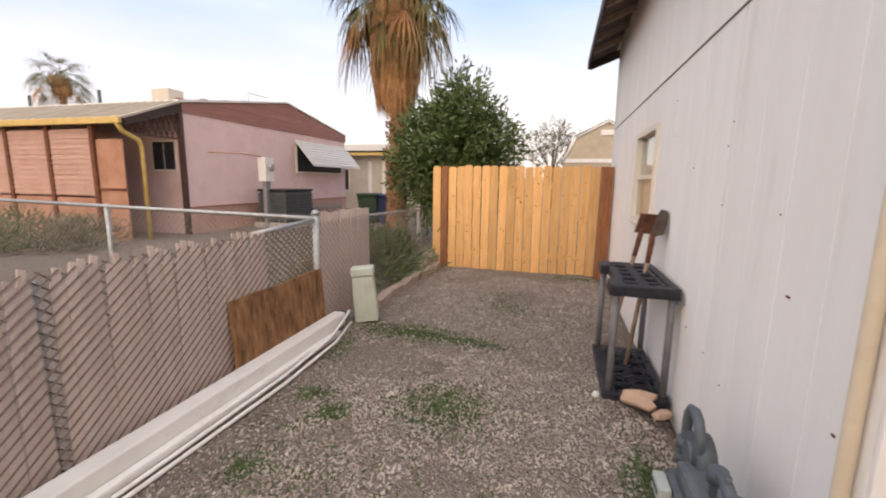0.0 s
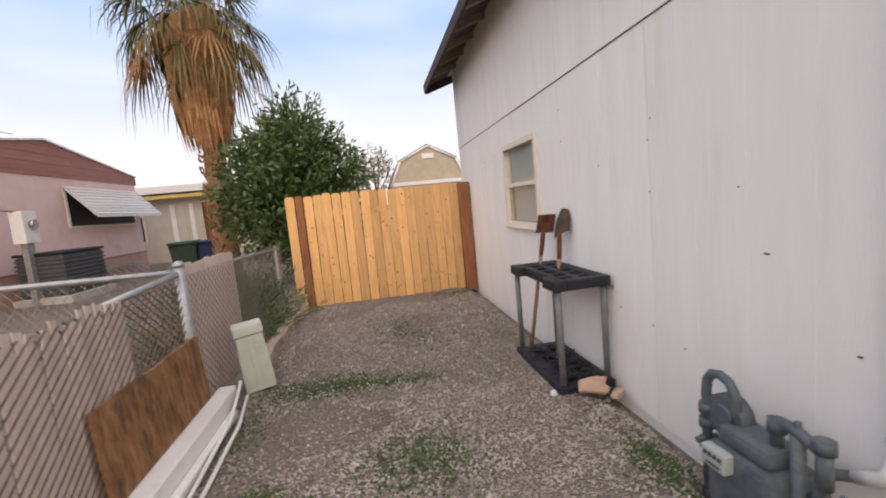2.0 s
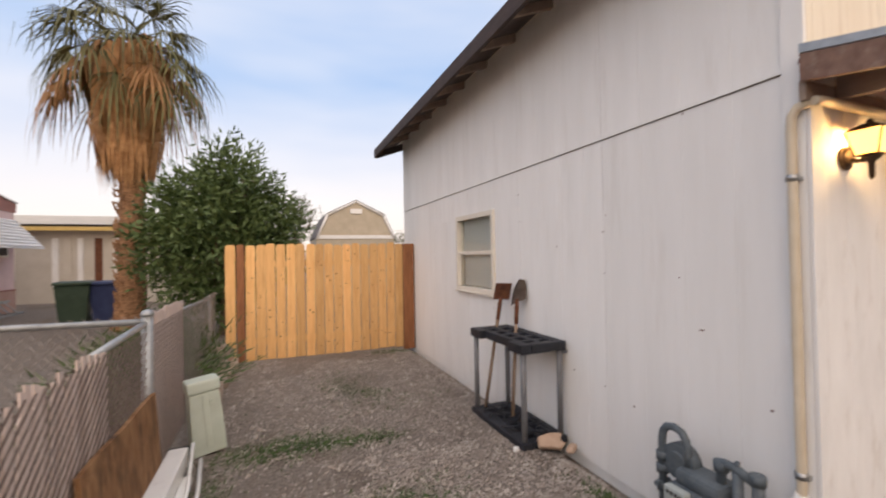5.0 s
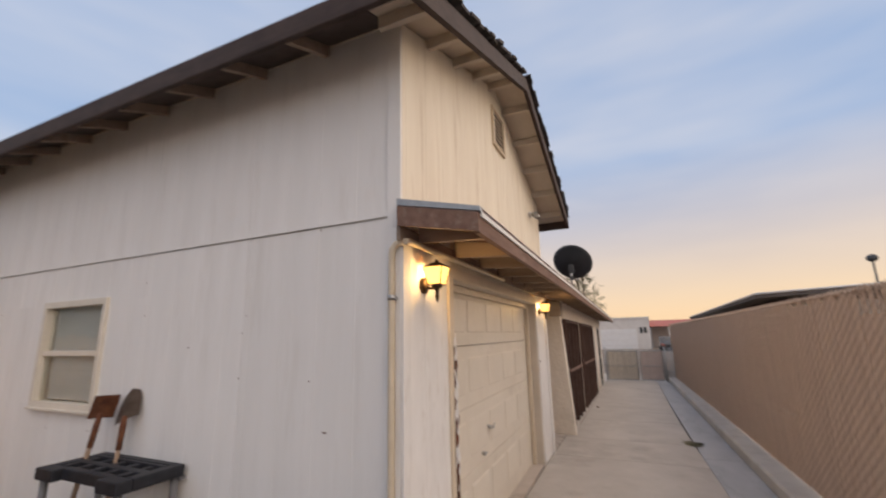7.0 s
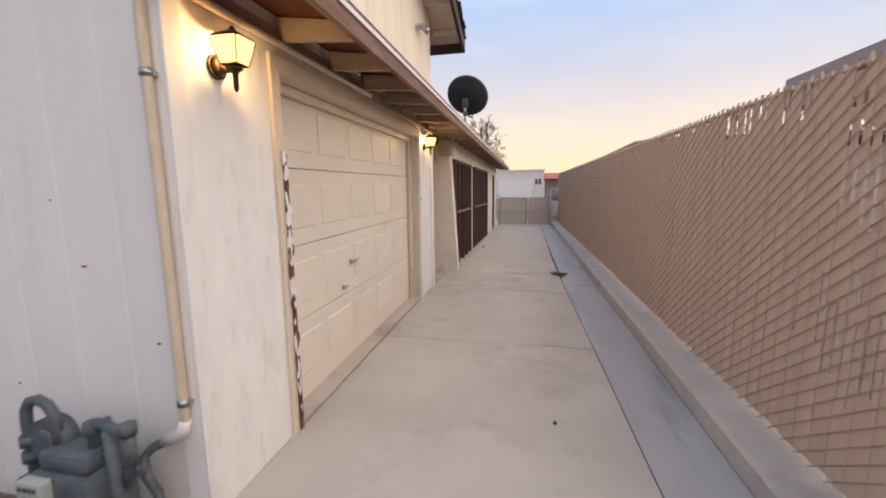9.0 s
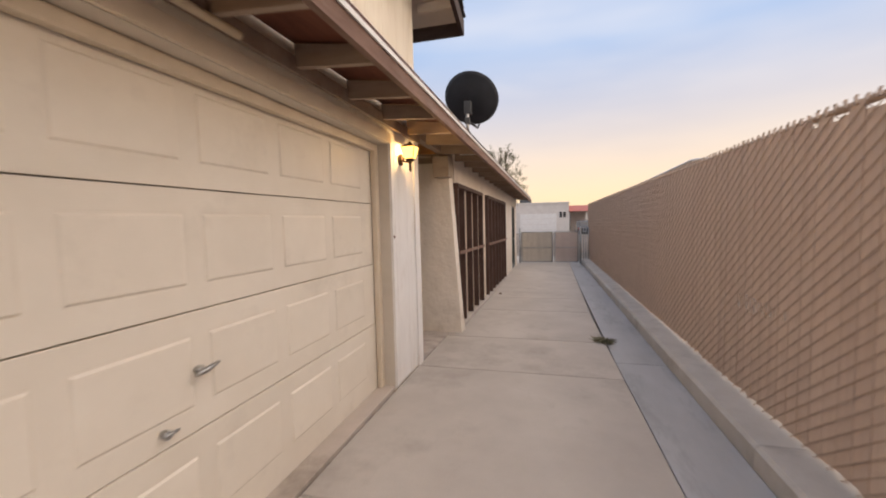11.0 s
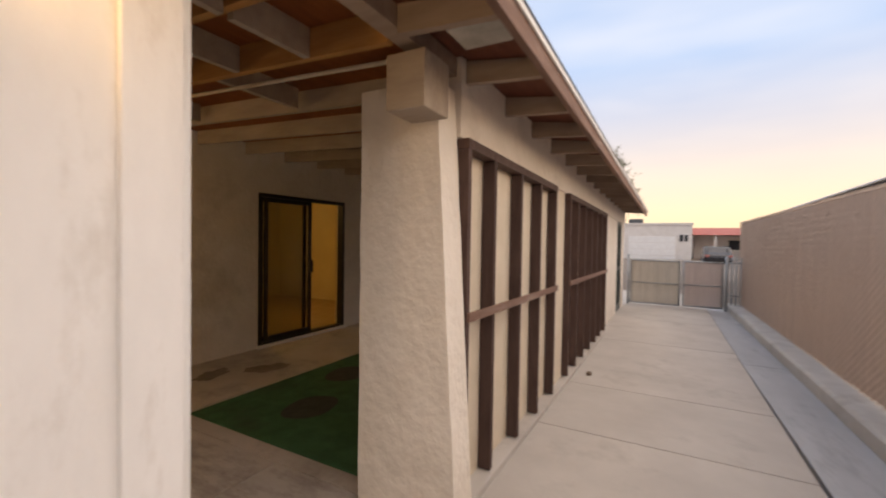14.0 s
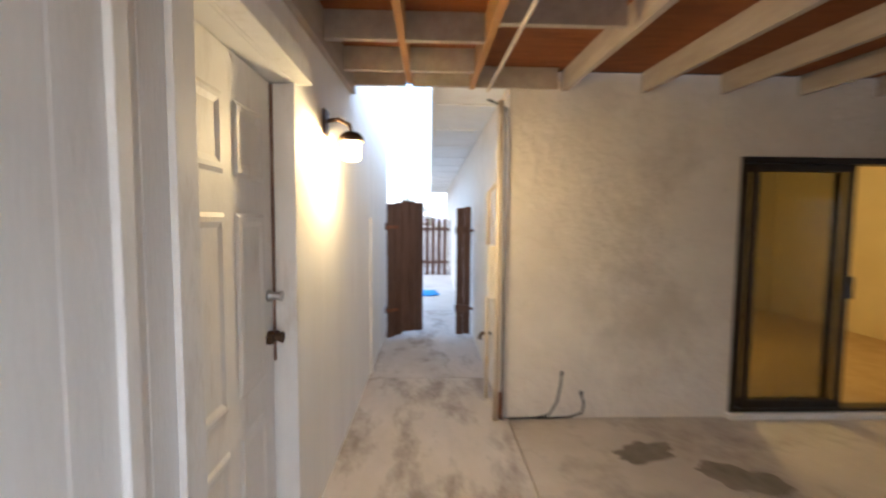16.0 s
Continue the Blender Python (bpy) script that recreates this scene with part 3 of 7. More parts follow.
for k in range(4):
    x0, x1 = GX0 + 1.21 * k, min(GX0 + 1.21 * (k + 1), 5.6)
    bm = grooved(x1 - x0, 2.6)
    bmesh.ops.translate(bm, verts=bm.verts[:], vec=(x0, GY0, 2.445))
    for s in (-1, 1):
        n = Vector((s * PITCH, 0, 1)).normalized()
        clip(bm, (RIDGE_X, 0, RIDGE_Z - 0.115), n)
    part("siding_panel", bm, M_FRONT, wall_south)
part("corner_trim", box(GX0 - 0.02, GY0 - 0.018, -0.08, GX0 + 0.075, GY0 - 0.001, 2.3, 0.003), M_TRIM, wall_south)
part("corner_trim", box(5.47, GY0 - 0.02, -0.09, 5.602, GY0 - 0.001, 2.3, 0.003), M_TRIM, wall_south)
for x0, x1, mtl in ((DX0 - 0.085, DX0, M_BEIGE), (DX1, DX1 + 0.02, M_TRIM)):
    part("door_trim", box(x0, GY0 - 0.022, -0.07, x1, GY0 - 0.001, DTOP, 0.003), mtl, wall_south)
part("door_trim", box(DX0 - 0.085, GY0 - 0.022, DTOP, DX1 + 0.02, GY0 - 0.001, DTOP + 0.085, 0.003), M_BEIGE, wall_south)
bm = box(DX0 - 0.032, GY0 - 0.03, -0.06, DX0 + 0.006, 1.5, 1.66)
part("peeling_jamb", bm, M_PEEL, wall_south, "rusty jamb with flaking paint")
for k in range(46):
    z, w, h = rng.uniform(-0.02, 1.66), rng.uniform(0.006, 0.022), rng.uniform(0.015, 0.07)
    bm = add_prism(BM(), [(-w, -h * 0.4), (-w * 0.3, -h), (w * 0.8, -h * 0.6), (w, h * 0.3), (w * 0.2, h), (-w * 0.8, h * 0.5)], "y", 0.0, 0.003)
    part("paint_flake", bm, M_TRIM if k % 4 else M_RUST, wall_south, m=pose(DX0 - 0.036 + rng.uniform(-0.004, 0.03), GY0 - 0.035, z, rng.uniform(-12, 12), 0, rng.uniform(-25, 25)))
part("jamb", box(DX0 - 0.012, GY0 + 0.002, 1.62, DX0 + 0.005, 1.5, DTOP, 0.003), M_BEIGE, wall_south)
part("jamb", box(DX1 - 0.004, GY0 + 0.001, -0.06, DX1 + 0.012, 1.5, DTOP, 0.003), M_SOFFIT, wall_south)
part("jamb", box(DX0, GY0 + 0.001, DTOP - 0.004, DX1, 1.5, DTOP + 0.012, 0.003), M_SOFFIT, wall_south)
part("stop_moulding", box(DX1 - 0.075, 1.425, -0.06, DX1 - 0.005, 1.475, DTOP - 0.005, 0.012), M_BEIGE, wall_south)
part("stop_moulding", box(DX0 + 0.006, 1.425, -0.06, DX0 + 0.05, 1.475, DTOP - 0.005, 0.012), M_BEIGE, wall_south)
part("stop_moulding", box(DX0 + 0.05, 1.425, DTOP - 0.07, DX1 - 0.075, 1.475, DTOP - 0.005, 0.012), M_BEIGE, wall_south)

bm = add_tube(BM(), [(4.862, GY0 - 0.001, 1.3), (4.862, GY0 - 0.03, 1.3)], 0.012, 10)
add_tube(bm, [(4.862, GY0 - 0.012, 1.3), (4.862, GY0 - 0.02, 1.3)], 0.02, 6)
part("bolt", bm, M_RUST, wall_south, "rusty hook bolt")

# garage east and north walls
EY0, EY1, EZ = 2.93, 3.75, 2.06
wall_east = solid("wall_east", BM(), M_SIDING, "grey-white grooved siding wall along the passage", "wall", "structure")
bm = BM()
for y0, z0, y1, z1 in ((GY0 + 0.02, -0.2, EY0, 3.78), (EY1, -0.2, GY1, 3.78), (EY0, EZ, EY1, 3.78)):
    add_box(bm, GX1 - 0.11, y0, z0, GX1 - 0.018, y1, z1)
bm.to_mesh(wall_east.data)
bm.free()
for y0, y1, z0, z1, p in ((GY0 + 0.1, EY0, -0.08, 3.78, 0.203), (EY1, 6.1, -0.08, 3.78, 9.0), (6.1, GY1, -0.08, 3.78, 9.0), (EY0, EY1, EZ, 3.78, 9.0)):
    part("siding_panel", grooved(y1 - y0, z1 - z0, pitch=p, first=0.1 if p < 1 else 50), M_SIDING, wall_east, m=pose(GX1, y0, z0, 0, 0, 90))
for y0, y1, z0, z1 in ((EY0 - 0.09, EY0, -0.08, EZ + 0.09), (6.02, 6.1, -0.08, 1.5), (2.66, 2.70, -0.08, 2.4)):
    part("door_trim", box(GX1 + 0.001, y0, z0, GX1 + 0.02, y1, z1, 0.003), M_TRIM, wall_east)
part("door_trim", box(GX1 + 0.001, EY0, EZ, GX1 + 0.075, EY1 + 0.02, EZ + 0.09, 0.004), M_TRIM, wall_east)
part("door_jamb", box(GX1 - 0.15, EY1 - 0.02, -0.08, GX1 + 0.004, EY1 + 0.003, EZ - 0.001, 0.003), M_TRIM, wall_east)
part("door_jamb", box(GX1 - 0.15, EY0 - 0.003, -0.08, GX1 + 0.0005, EY0 + 0.015, EZ - 0.001, 0.003), M_TRIM, wall_east)
wall_north = solid("wall_north", box(GX0 + 0.11, GY1 - 0.1, -0.2, GX1 - 0.11, GY1, 3.8), M_SIDING, "plain siding wall at the back of the garage", "wall", "structure")

# garage roof
garage_roof = thing("garage_roof", (0, 0, 0), "low gable roof with dark shingles and brown fascia", "roof", kind="structure")
RY0, RY1, RX0, RX1 = 0.93, 8.15, 0.38, 6.1


def roof_top(x):
    return RIDGE_Z - PITCH * abs(x - RIDGE_X)


for s in (-1, 1):
    xe = RX0 if s < 0 else RX1
    part("deck", add_prism(BM(), [(RIDGE_X, RIDGE_Z - 0.075), (xe, roof_top(xe) - 0.075), (xe, roof_top(xe) - 0.095), (RIDGE_X, RIDGE_Z - 0.095)], "y", RY0 + 0.02, RY1), M_SOFFIT, garage_roof)
    part("roofing", add_prism(BM(), [(RIDGE_X, RIDGE_Z - 0.02), (xe, roof_top(xe) - 0.02), (xe, roof_top(xe) - 0.073), (RIDGE_X, RIDGE_Z - 0.073)], "y", RY0 + 0.0, RY1), M_SHINGLE, garage_roof)
    part("rake_board", add_prism(BM(), [(RIDGE_X, RIDGE_Z - 0.075), (xe, roof_top(xe) - 0.075), (xe, roof_top(xe) - 0.235), (RIDGE_X, RIDGE_Z - 0.235)], "y", RY0 - 0.03, RY0 + 0.015), M_BROWN, garage_roof)
    part("rake_board", add_prism(BM(), [(RIDGE_X, RIDGE_Z - 0.075), (xe, roof_top(xe) - 0.075), (xe, roof_top(xe) - 0.235), (RIDGE_X, RIDGE_Z - 0.235)], "y", RY1 + 0.002, RY1 + 0.04), M_BROWN, garage_roof)
    n = Vector((s * PITCH, 0, 1)).normalized()
    k, x = 0, xe - s * 0.3
    while abs(x - RIDGE_X) > 0.25:
        part("lookout", box(x - 0.02, RY0 + 0.017, roof_top(x) - 0.19, x + 0.02, GY0 - 0.001, roof_top(x) - 0.1), M_SOFFIT, garage_roof)
        x -= s * 0.56
bm = box(RX0 - 0.04, RY0 - 0.03, roof_top(RX0) - 0.215, RX0 - 0.001, RY1 + 0.04, roof_top(RX0) - 0.06, 0.004)
part("eave_board", bm, M_BROWN, garage_roof)
bm = box(RX1 + 0.001, RY0 - 0.03, roof_top(RX1) - 0.235, RX1 + 0.04, RY1 + 0.04, roof_top(RX1) - 0.06, 0.004)
part("eave_board", bm, M_BROWN, garage_roof)
part("eave_soffit", add_prism(BM(), [(RX0 + 0.001, roof_top(RX0) - 0.0965), (GX0 - 0.022, roof_top(GX0) - 0.0965), (GX0 - 0.022, roof_top(GX0) - 0.105), (RX0 + 0.001, roof_top(RX0) - 0.105)], "y", GY0, RY1 - 0.002), M_EAVE, garage_roof)
y = 1.86
while y < 7.8:
    bm = add_prism(BM(), [(RX0 + 0.001, roof_top(RX0) - 0.19), (GX0 - 0.025, roof_top(GX0) - 0.19), (GX0 - 0.025, roof_top(GX0) - 0.106), (RX0 + 0.001, roof_top(RX0) - 0.106)], "y", y - 0.02, y + 0.02)
    part("rafter_tail", bm, M_RAFTER, garage_roof)
    y += 0.61
y = RY0 - 0.05
tab = mesh_of("shingle", box(-0.07, -0.16, -0.012, 0.07, 0.16, 0.022, 0.006), M_SHINGLE)
for s in (-1, 1):
    xe = RX0 if s < 0 else RX1
    ang = math.degrees(math.atan(PITCH))
    x = xe
    while abs(x - RIDGE_X) > 0.02:
        z = roof_top(x)
        piece("shingle", tab, garage_roof, pose(x, RY0 + 0.1 + rng.uniform(-0.02, 0.02), z - 0.005 + rng.uniform(-0.006, 0.012), rng.uniform(-3, 3), s * ang + rng.uniform(-6, 2) * -s, rng.uniform(-3, 3)))
        x -= s * 0.115


# the low roof over the lane's edge and the patio
def eave_z(x):
    return 2.25 if x < 6 else 2.25 - 0.0185 * (x - 6)


low_roof = thing("low_roof", (0, 0, 0), "low patio roof with open rafters and weathered redwood fascia", "roof", kind="structure")


def sloped(bm):
    for v in bm.verts:
        v.co.z += eave_z(v.co.x)
    return bm


AX0, AX1, AY = 0.74, 16.2, 0.80
for a, b in ((AX0, 5.66), (5.66, AX1)):
    part("fascia", sloped(box(a, AY, -0.02, b, AY + 0.035, 0.095)), M_REDWOOD, low_roof)
    part("drip_edge", sloped(box(a, AY - 0.012, 0.07, b, AY - 0.002, 0.118)), M_WHITE, low_roof)
    part("roof_sheet", sloped(add_prism(BM(), [(AY - 0.012, 0.097), (GY0 - 0.004, 0.169), (GY0 - 0.004, 0.189), (AY - 0.012, 0.117)] if a < 1 else [(AY - 0.012, 0.097), (GY0 + 0.08, 0.18), (GY0 + 0.08, 0.2), (AY - 0.012, 0.117)], "x", a, b)), M_EAVEPLY, low_roof)
part("end_fascia", add_prism(BM(), [(AY, 2.235), (GY0 - 0.024, 2.33), (GY0 - 0.024, 2.452), (AY, 2.342)], "x", AX0 - 0.03, AX0 - 0.001), M_REDWOOD, low_roof)
part("end_flashing", add_prism(BM(), [(AY - 0.012, 2.345), (GY0 - 0.024, 2.455), (GY0 - 0.024, 2.495), (AY - 0.012, 2.372)], "x", AX0 - 0.034, AX0 + 0.06), M_GALV, low_roof)
x = 1.0
while x < 16.1:
    up = 0.03
    bm = add_prism(BM(), [(AY + 0.036, 0.0), (GY0 - 0.032, up), (GY0 - 0.032, up + 0.125), (AY + 0.036, 0.095)], "x", x - 0.02, x + 0.02)
    part("rafter", sloped(bm), M_RAFTER, low_roof)
    x += 0.61
part("ledger", sloped(box(AX0, GY0 - 0.03, 0.0, 5.66, GY0 - 0.003, 0.09, 0.003)), M_RAFTER, low_roof)
part("ledger", sloped(box(5.66, GY0 - 0.03, 0.06, AX1, GY0 + 0.06, 0.16, 0.003)), M_RAFTER, low_roof)
# patio part: sheet, joists, blocks
def patio_box(x0, y0, z0, x1, y1, z1):
    bm = box(x0, y0, z0, x1, y1, z1)
    for v in bm.verts:
        v.co.z += 0.045 * (v.co.y - 5.0)
    return bm


part("patio_sheet", patio_box(5.67, GY0 + 0.062, 2.60, 12.7, 5.04, 2.622), M_ROOFPLY, low_roof)
part("patio_roofing", patio_box(5.67, GY0 + 0.062, 2.63, 12.7, 5.04, 2.66), M_SHINGLE, low_roof)
x = 7.26
while x < 12.6:
    part("joist", patio_box(x - 0.02, GY0 + 0.07, 2.45, x + 0.02, 5.04, 2.598), M_JOIST, low_roof)
    x += 0.61
for x, mtl in ((6.56, M_JOIST_RAW), (6.10, M_JOIST_RAW)):
    part("joist", patio_box(x - 0.02, GY0 + 0.07, 2.45 if x > 6.3 else 2.48, x + 0.02, 5.04, 2.598), mtl, low_roof)
for y in (4.98, 4.64, 4.13, 3.56, 3.0, 2.45, 1.9):
    part("block", patio_box(5.70, y - 0.02, 2.45, 6.078, y + 0.02, 2.597), M_JOIST, low_roof)
    part("block", patio_box(6.122, y - 0.02, 2.45, 6.538, y + 0.02, 2.597), M_JOIST, low_roof)
for y in (4.98, 3.9, 2.7):
    part("block", patio_box(6.582, y - 0.02, 2.45, 7.188, y + 0.02, 2.597), M_JOIST, low_roof)
part("wall_plate", patio_box(5.665, GY0 + 0.07, 2.40, 5.70, 5.04, 2.598), M_JOIST, low_roof)
bm = add_tube(BM(), [(6.70, 1.5, 2.28), (6.69, 3.2, 2.36), (6.68, 5.03, 2.44)], 0.012, 8)
part("conduit", bm, M_PIPE, low_roof)

# stucco house behind the patio
SX0, SX1, SZ = 8.67, 10.32, 1.99
house = thing("house", (0, 0, 0), "beige stucco single-storey house with shed roof", "house", kind="structure")
bm = BM()
for x0, z0, x1, z1 in ((6.85, -0.2, SX0, 2.6), (SX1, -0.2, 16.2, 2.6), (SX0, SZ, SX1, 2.6), (SX0, -0.2, SX1, -0.05)):
    add_box(bm, x0, 5.06, z0, x1, 5.22, z1)
part("wall_patio", bm, M_STUCCO, house)
part("wall_passage", box(6.85, 5.221, -0.2, 7.0, 17.0, 2.62), M_STUCCO, house)
bm = BM()
add_box(bm, 6.30, 5.07, 2.50, 6.849, 17.0, 2.515)
part("soffit", bm, M_SIDING, house)
for k in range(12):
    part("soffit_batten", box(6.31, 5.6 + k, 2.485, 6.845, 5.63 + k, 2.499), M_SIDING, house)
part("passage_fascia", box(6.26, 5.07, 2.46, 6.299, 17.0, 2.66), M_SIDING, house)
part("roof", box(6.30, 5.07, 2.66, 16.6, 17.0, 2.72), M_SHINGLE, house)
# end wall kept short: an unseen opening beside it lets sky light into the patio
part("wall_end", box(12.62, 3.9, -0.2, 12.75, 5.059, 2.59), M_STUCCO, house)
# unseen header added over the opening to keep its light off the ceiling
part("wall_end", box(12.62, 1.42, 1.9, 12.75, 3.899, 2.43), M_STUCCO, house)
part("wall_back", box(7.0, 16.85, -0.2, 16.2, 17.0, 2.62), M_STUCCO, house)
part("wall_far", box(16.05, 1.42, -0.2, 16.2, 16.85, 2.05), M_STUCCO, house)

# lit room behind the sliding door
room = thing("room", (0, 0, 0), "empty warm-lit room with yellow walls", "room", kind="structure")
part("floor", box(7.2, 5.23, -0.2, 12.4, 9.2, -0.06), M_ROOMFLOOR, room)
part("wall_back", box(7.2, 9.0, -0.06, 12.4, 9.1, 2.45), M_ROOMWALL, room)
part("wall_side", box(7.2, 5.23, -0.06, 7.3, 9.0, 2.45), M_ROOMWALL, room)
part("wall_side", box(12.3, 5.23, -0.06, 12.4, 9.0, 2.45), M_ROOMWALL, room)
part("ceiling", box(7.2, 5.23, 2.45, 12.4, 9.1, 2.5), M_ROOMWALL, room)
bm = BM()
for x0, x1 in ((7.3, SX0), (SX1, 12.3)):
    add_box(bm, x0, 5.222, -0.06, x1, 5.25, 2.45)
add_box(bm, SX0, 5.222, SZ, SX1, 5.25, 2.45)
part("wall_front", bm, M_ROOMWALL, room)
bm = box(9.3, 8.96, -0.06, 10.2, 8.999, 2.02)
part("inner_door", bm, M_TRIM, room)

# lane-side wall of the house: battered column, panelled bays with brown studs
column = thing("column", (6.83, 1.5, -0.1), "battered beige stucco column with trowelled texture", "column", kind="structure")
bm = BM()
segs = 16
for i in range(segs + 1):
    f = i / segs
    z = -0.05 + 2.36 * f
    ys = 1.16 + 0.15 * f - 1.5
    ye = 1.785 - 1.5
    ring = [bm.verts.new(p) for p in ((0.0, ys, z), (0.0, ye, z), (0.20, ye, z), (0.20, ys, z))]
    if i:
        for k in range(4):
            bm.faces.new((prev_ring[k], prev_ring[(k + 1) % 4], ring[(k + 1) % 4], ring[k]))
    else:
        bm.faces.new(ring)
    prev_ring = ring
bm.faces.new(prev_ring[::-1])
bmesh.ops.recalc_face_normals(bm, faces=bm.faces[:])
bmesh.ops.subdivide_edges(bm, edges=[e for e in bm.edges if abs(e.verts[0].co.z - e.verts[1].co.z) < 0.01 and e.calc_length() > 0.3], cuts=9, use_grid_fill=True)
for v in bm.verts:
    v.co += Vector((noise.noise(v.co * 5), noise.noise(v.co * 5 + Vector((9, 0, 0))), 0)) * 0.007
part("shaft", bm, M_STUCCO, column)
part("beam_end", box(-0.23, -0.26, 2.10, 0.0, -0.05, 2.36, 0.006), M_JOIST, column)

wall_lane = thing("wall_lane", (0, 0, 0), "cream panelled lane wall with brown stud frames", "wall", kind="structure")


def bay_drop(x):
    return -0.012 * (x - 7.0)


def lane_box(x0, y0, z0, x1, y1, z1, bevel=0.0):
    bm = box(x0, y0, z0, x1, y1, z1, bevel)
    for v in bm.verts:
        v.co.z += bay_drop(v.co.x)
    return bm


for a, b in ((7.03, 9.03), (9.03, 9.6), (9.6, 12.56), (12.56, 14.6), (15.5, 16.04)):
    part("panel", lane_box(a + 0.002, 1.31 if b - a > 1.7 and b < 12.6 else 1.285, -0.2, b - 0.002, 1.40, 1.96), M_BEIGE if b < 12.6 else M_STUCCO, wall_lane)
part("header", lane_box(7.03, 1.27, 1.962, 16.04, 1.41, 2.47), M_STUCCO, wall_lane)
part("sill", lane_box(7.03, 1.20, -0.2, 12.56, 1.42, -0.04, 0.008), M_CONC, wall_lane)


def stud_bay(x0, x1, xs, group):
    part("top_plate", lane_box(x0, 1.222, 1.90, x1, 1.308, 1.955, 0.003), M_STUD, wall_lane)
    for x in xs:
        part("stud", lane_box(x - 0.042, 1.224, -0.03, x, 1.306, 1.898, 0.004), M_STUD, wall_lane)
    part("rail", lane_box(x0, 1.203, 0.96, x1, 1.222, 1.01, 0.003), M_REDWOOD, wall_lane)


stud_bay(7.04, 9.03, (7.082, 7.46, 7.98, 8.49, 9.02), "a")
stud_bay(9.6, 12.56, (9.66, 10.1, 10.58, 11.06, 11.54, 12.02, 12.54), "b")
part("entry_door", lane_box(14.62, 1.33, -0.1, 15.48, 1.38, 1.955, 0.004), M_STUD, wall_lane)


# the garage front, its eave and sill follow the slightly skewed line
for ob in (*wall_south.children, *low_roof.children, wall_south, threshold):
    back = ob.matrix_basis.inverted()
    for v in ob.data.vertices:
        p = ob.matrix_basis @ v.co
        if p.y < 1.7:
            p.y += front_skew(p.x)
            v.co = back @ p


# ---- garage fittings ----
def build_garage_door():
    g = thing("garage_door", (DX0, 1.48, -0.06), "closed cream sectional garage door with raised panels", "garage door")
    g.location = (DX0, 1.48 + front_skew(DX0), 0.0)
    g.rotation_euler = (0, 0, math.atan(0.022))
    w, rows = DX1 - DX0 - 0.01, 4
    h = 2.13 / rows
    for r in range(rows):
        bm = box(0.005, 0.0, r * h + 0.002 - (0.058 if r == 0 else 0), w, 0.045, (r + 1) * h - 0.004, 0.004)
        sec = part("section", bm, M_DOOR, g)
        for c in range(5):
            x0, z0 = 0.15 + c * 0.581, r * h + 0.105
            x1, z1 = x0 + 0.495, (r + 1) * h - 0.102
            bm = BM()
            rings = []
            for d, dep in ((0.0, -0.0005), (0.006, 0.003), (0.02, -0.007), (0.028, -0.0075)):
                rings.append([bm.verts.new(p) for p in ((x0 + d, dep, z0 + d), (x1 - d, dep, z0 + d), (x1 - d, dep, z1 - d), (x0 + d, dep, z1 - d))])
            for a, b in zip(rings, rings[1:]):
                for k in range(4):
                    bm.faces.new((a[k], a[(k + 1) % 4], b[(k + 1) % 4], b[k]))
            bm.faces.new(rings[-1])
            part("raised_panel", bm, M_DOOR, sec)
    bm = BM()
    add_tube(bm, [(1.24, 0.0, 0.806), (1.24, -0.05, 0.806)], 0.012, 10)
    add_tube(bm, [(1.19, -0.05, 0.80), (1.24, -0.055, 0.806), (1.31, -0.055, 0.82)], [0.008, 0.014, 0.007], 10)
    add_lathe(bm, [(0.016, -0.014), (0.024, 0.0), (0.016, 0.014)], 14, (1.24, -0.015, 0.806))
    part("handle", bm, M_STEEL, g, "small steel T handle")
    bm = BM()
    add_tube(bm, [(1.06, 0.0, 0.6), (1.06, -0.03, 0.6)], 0.018, 12)
    add_tube(bm, [(1.04, -0.03, 0.6), (1.1, -0.035, 0.605)], 0.007, 8)
    part("lock", bm, M_STEEL, g, "round steel lock cylinder")
    part("bottom_seal", box(0.005, -0.004, -0.062, w, 0.03, -0.0575), M_BLACK, g)
    return g


build_garage_door()


def square_frustum(bm, z0, r0, z1, r1, y):
    rows = [[bm.verts.new((sx * r, y + sy * r, z)) for sx, sy in ((-1, -1), (1, -1), (1, 1), (-1, 1))] for z, r in ((z0, r0), (z1, r1))]
    for k in range(4):
        bm.faces.new((rows[0][k], rows[0][(k + 1) % 4], rows[1][(k + 1) % 4], rows[1][k]))
    return rows


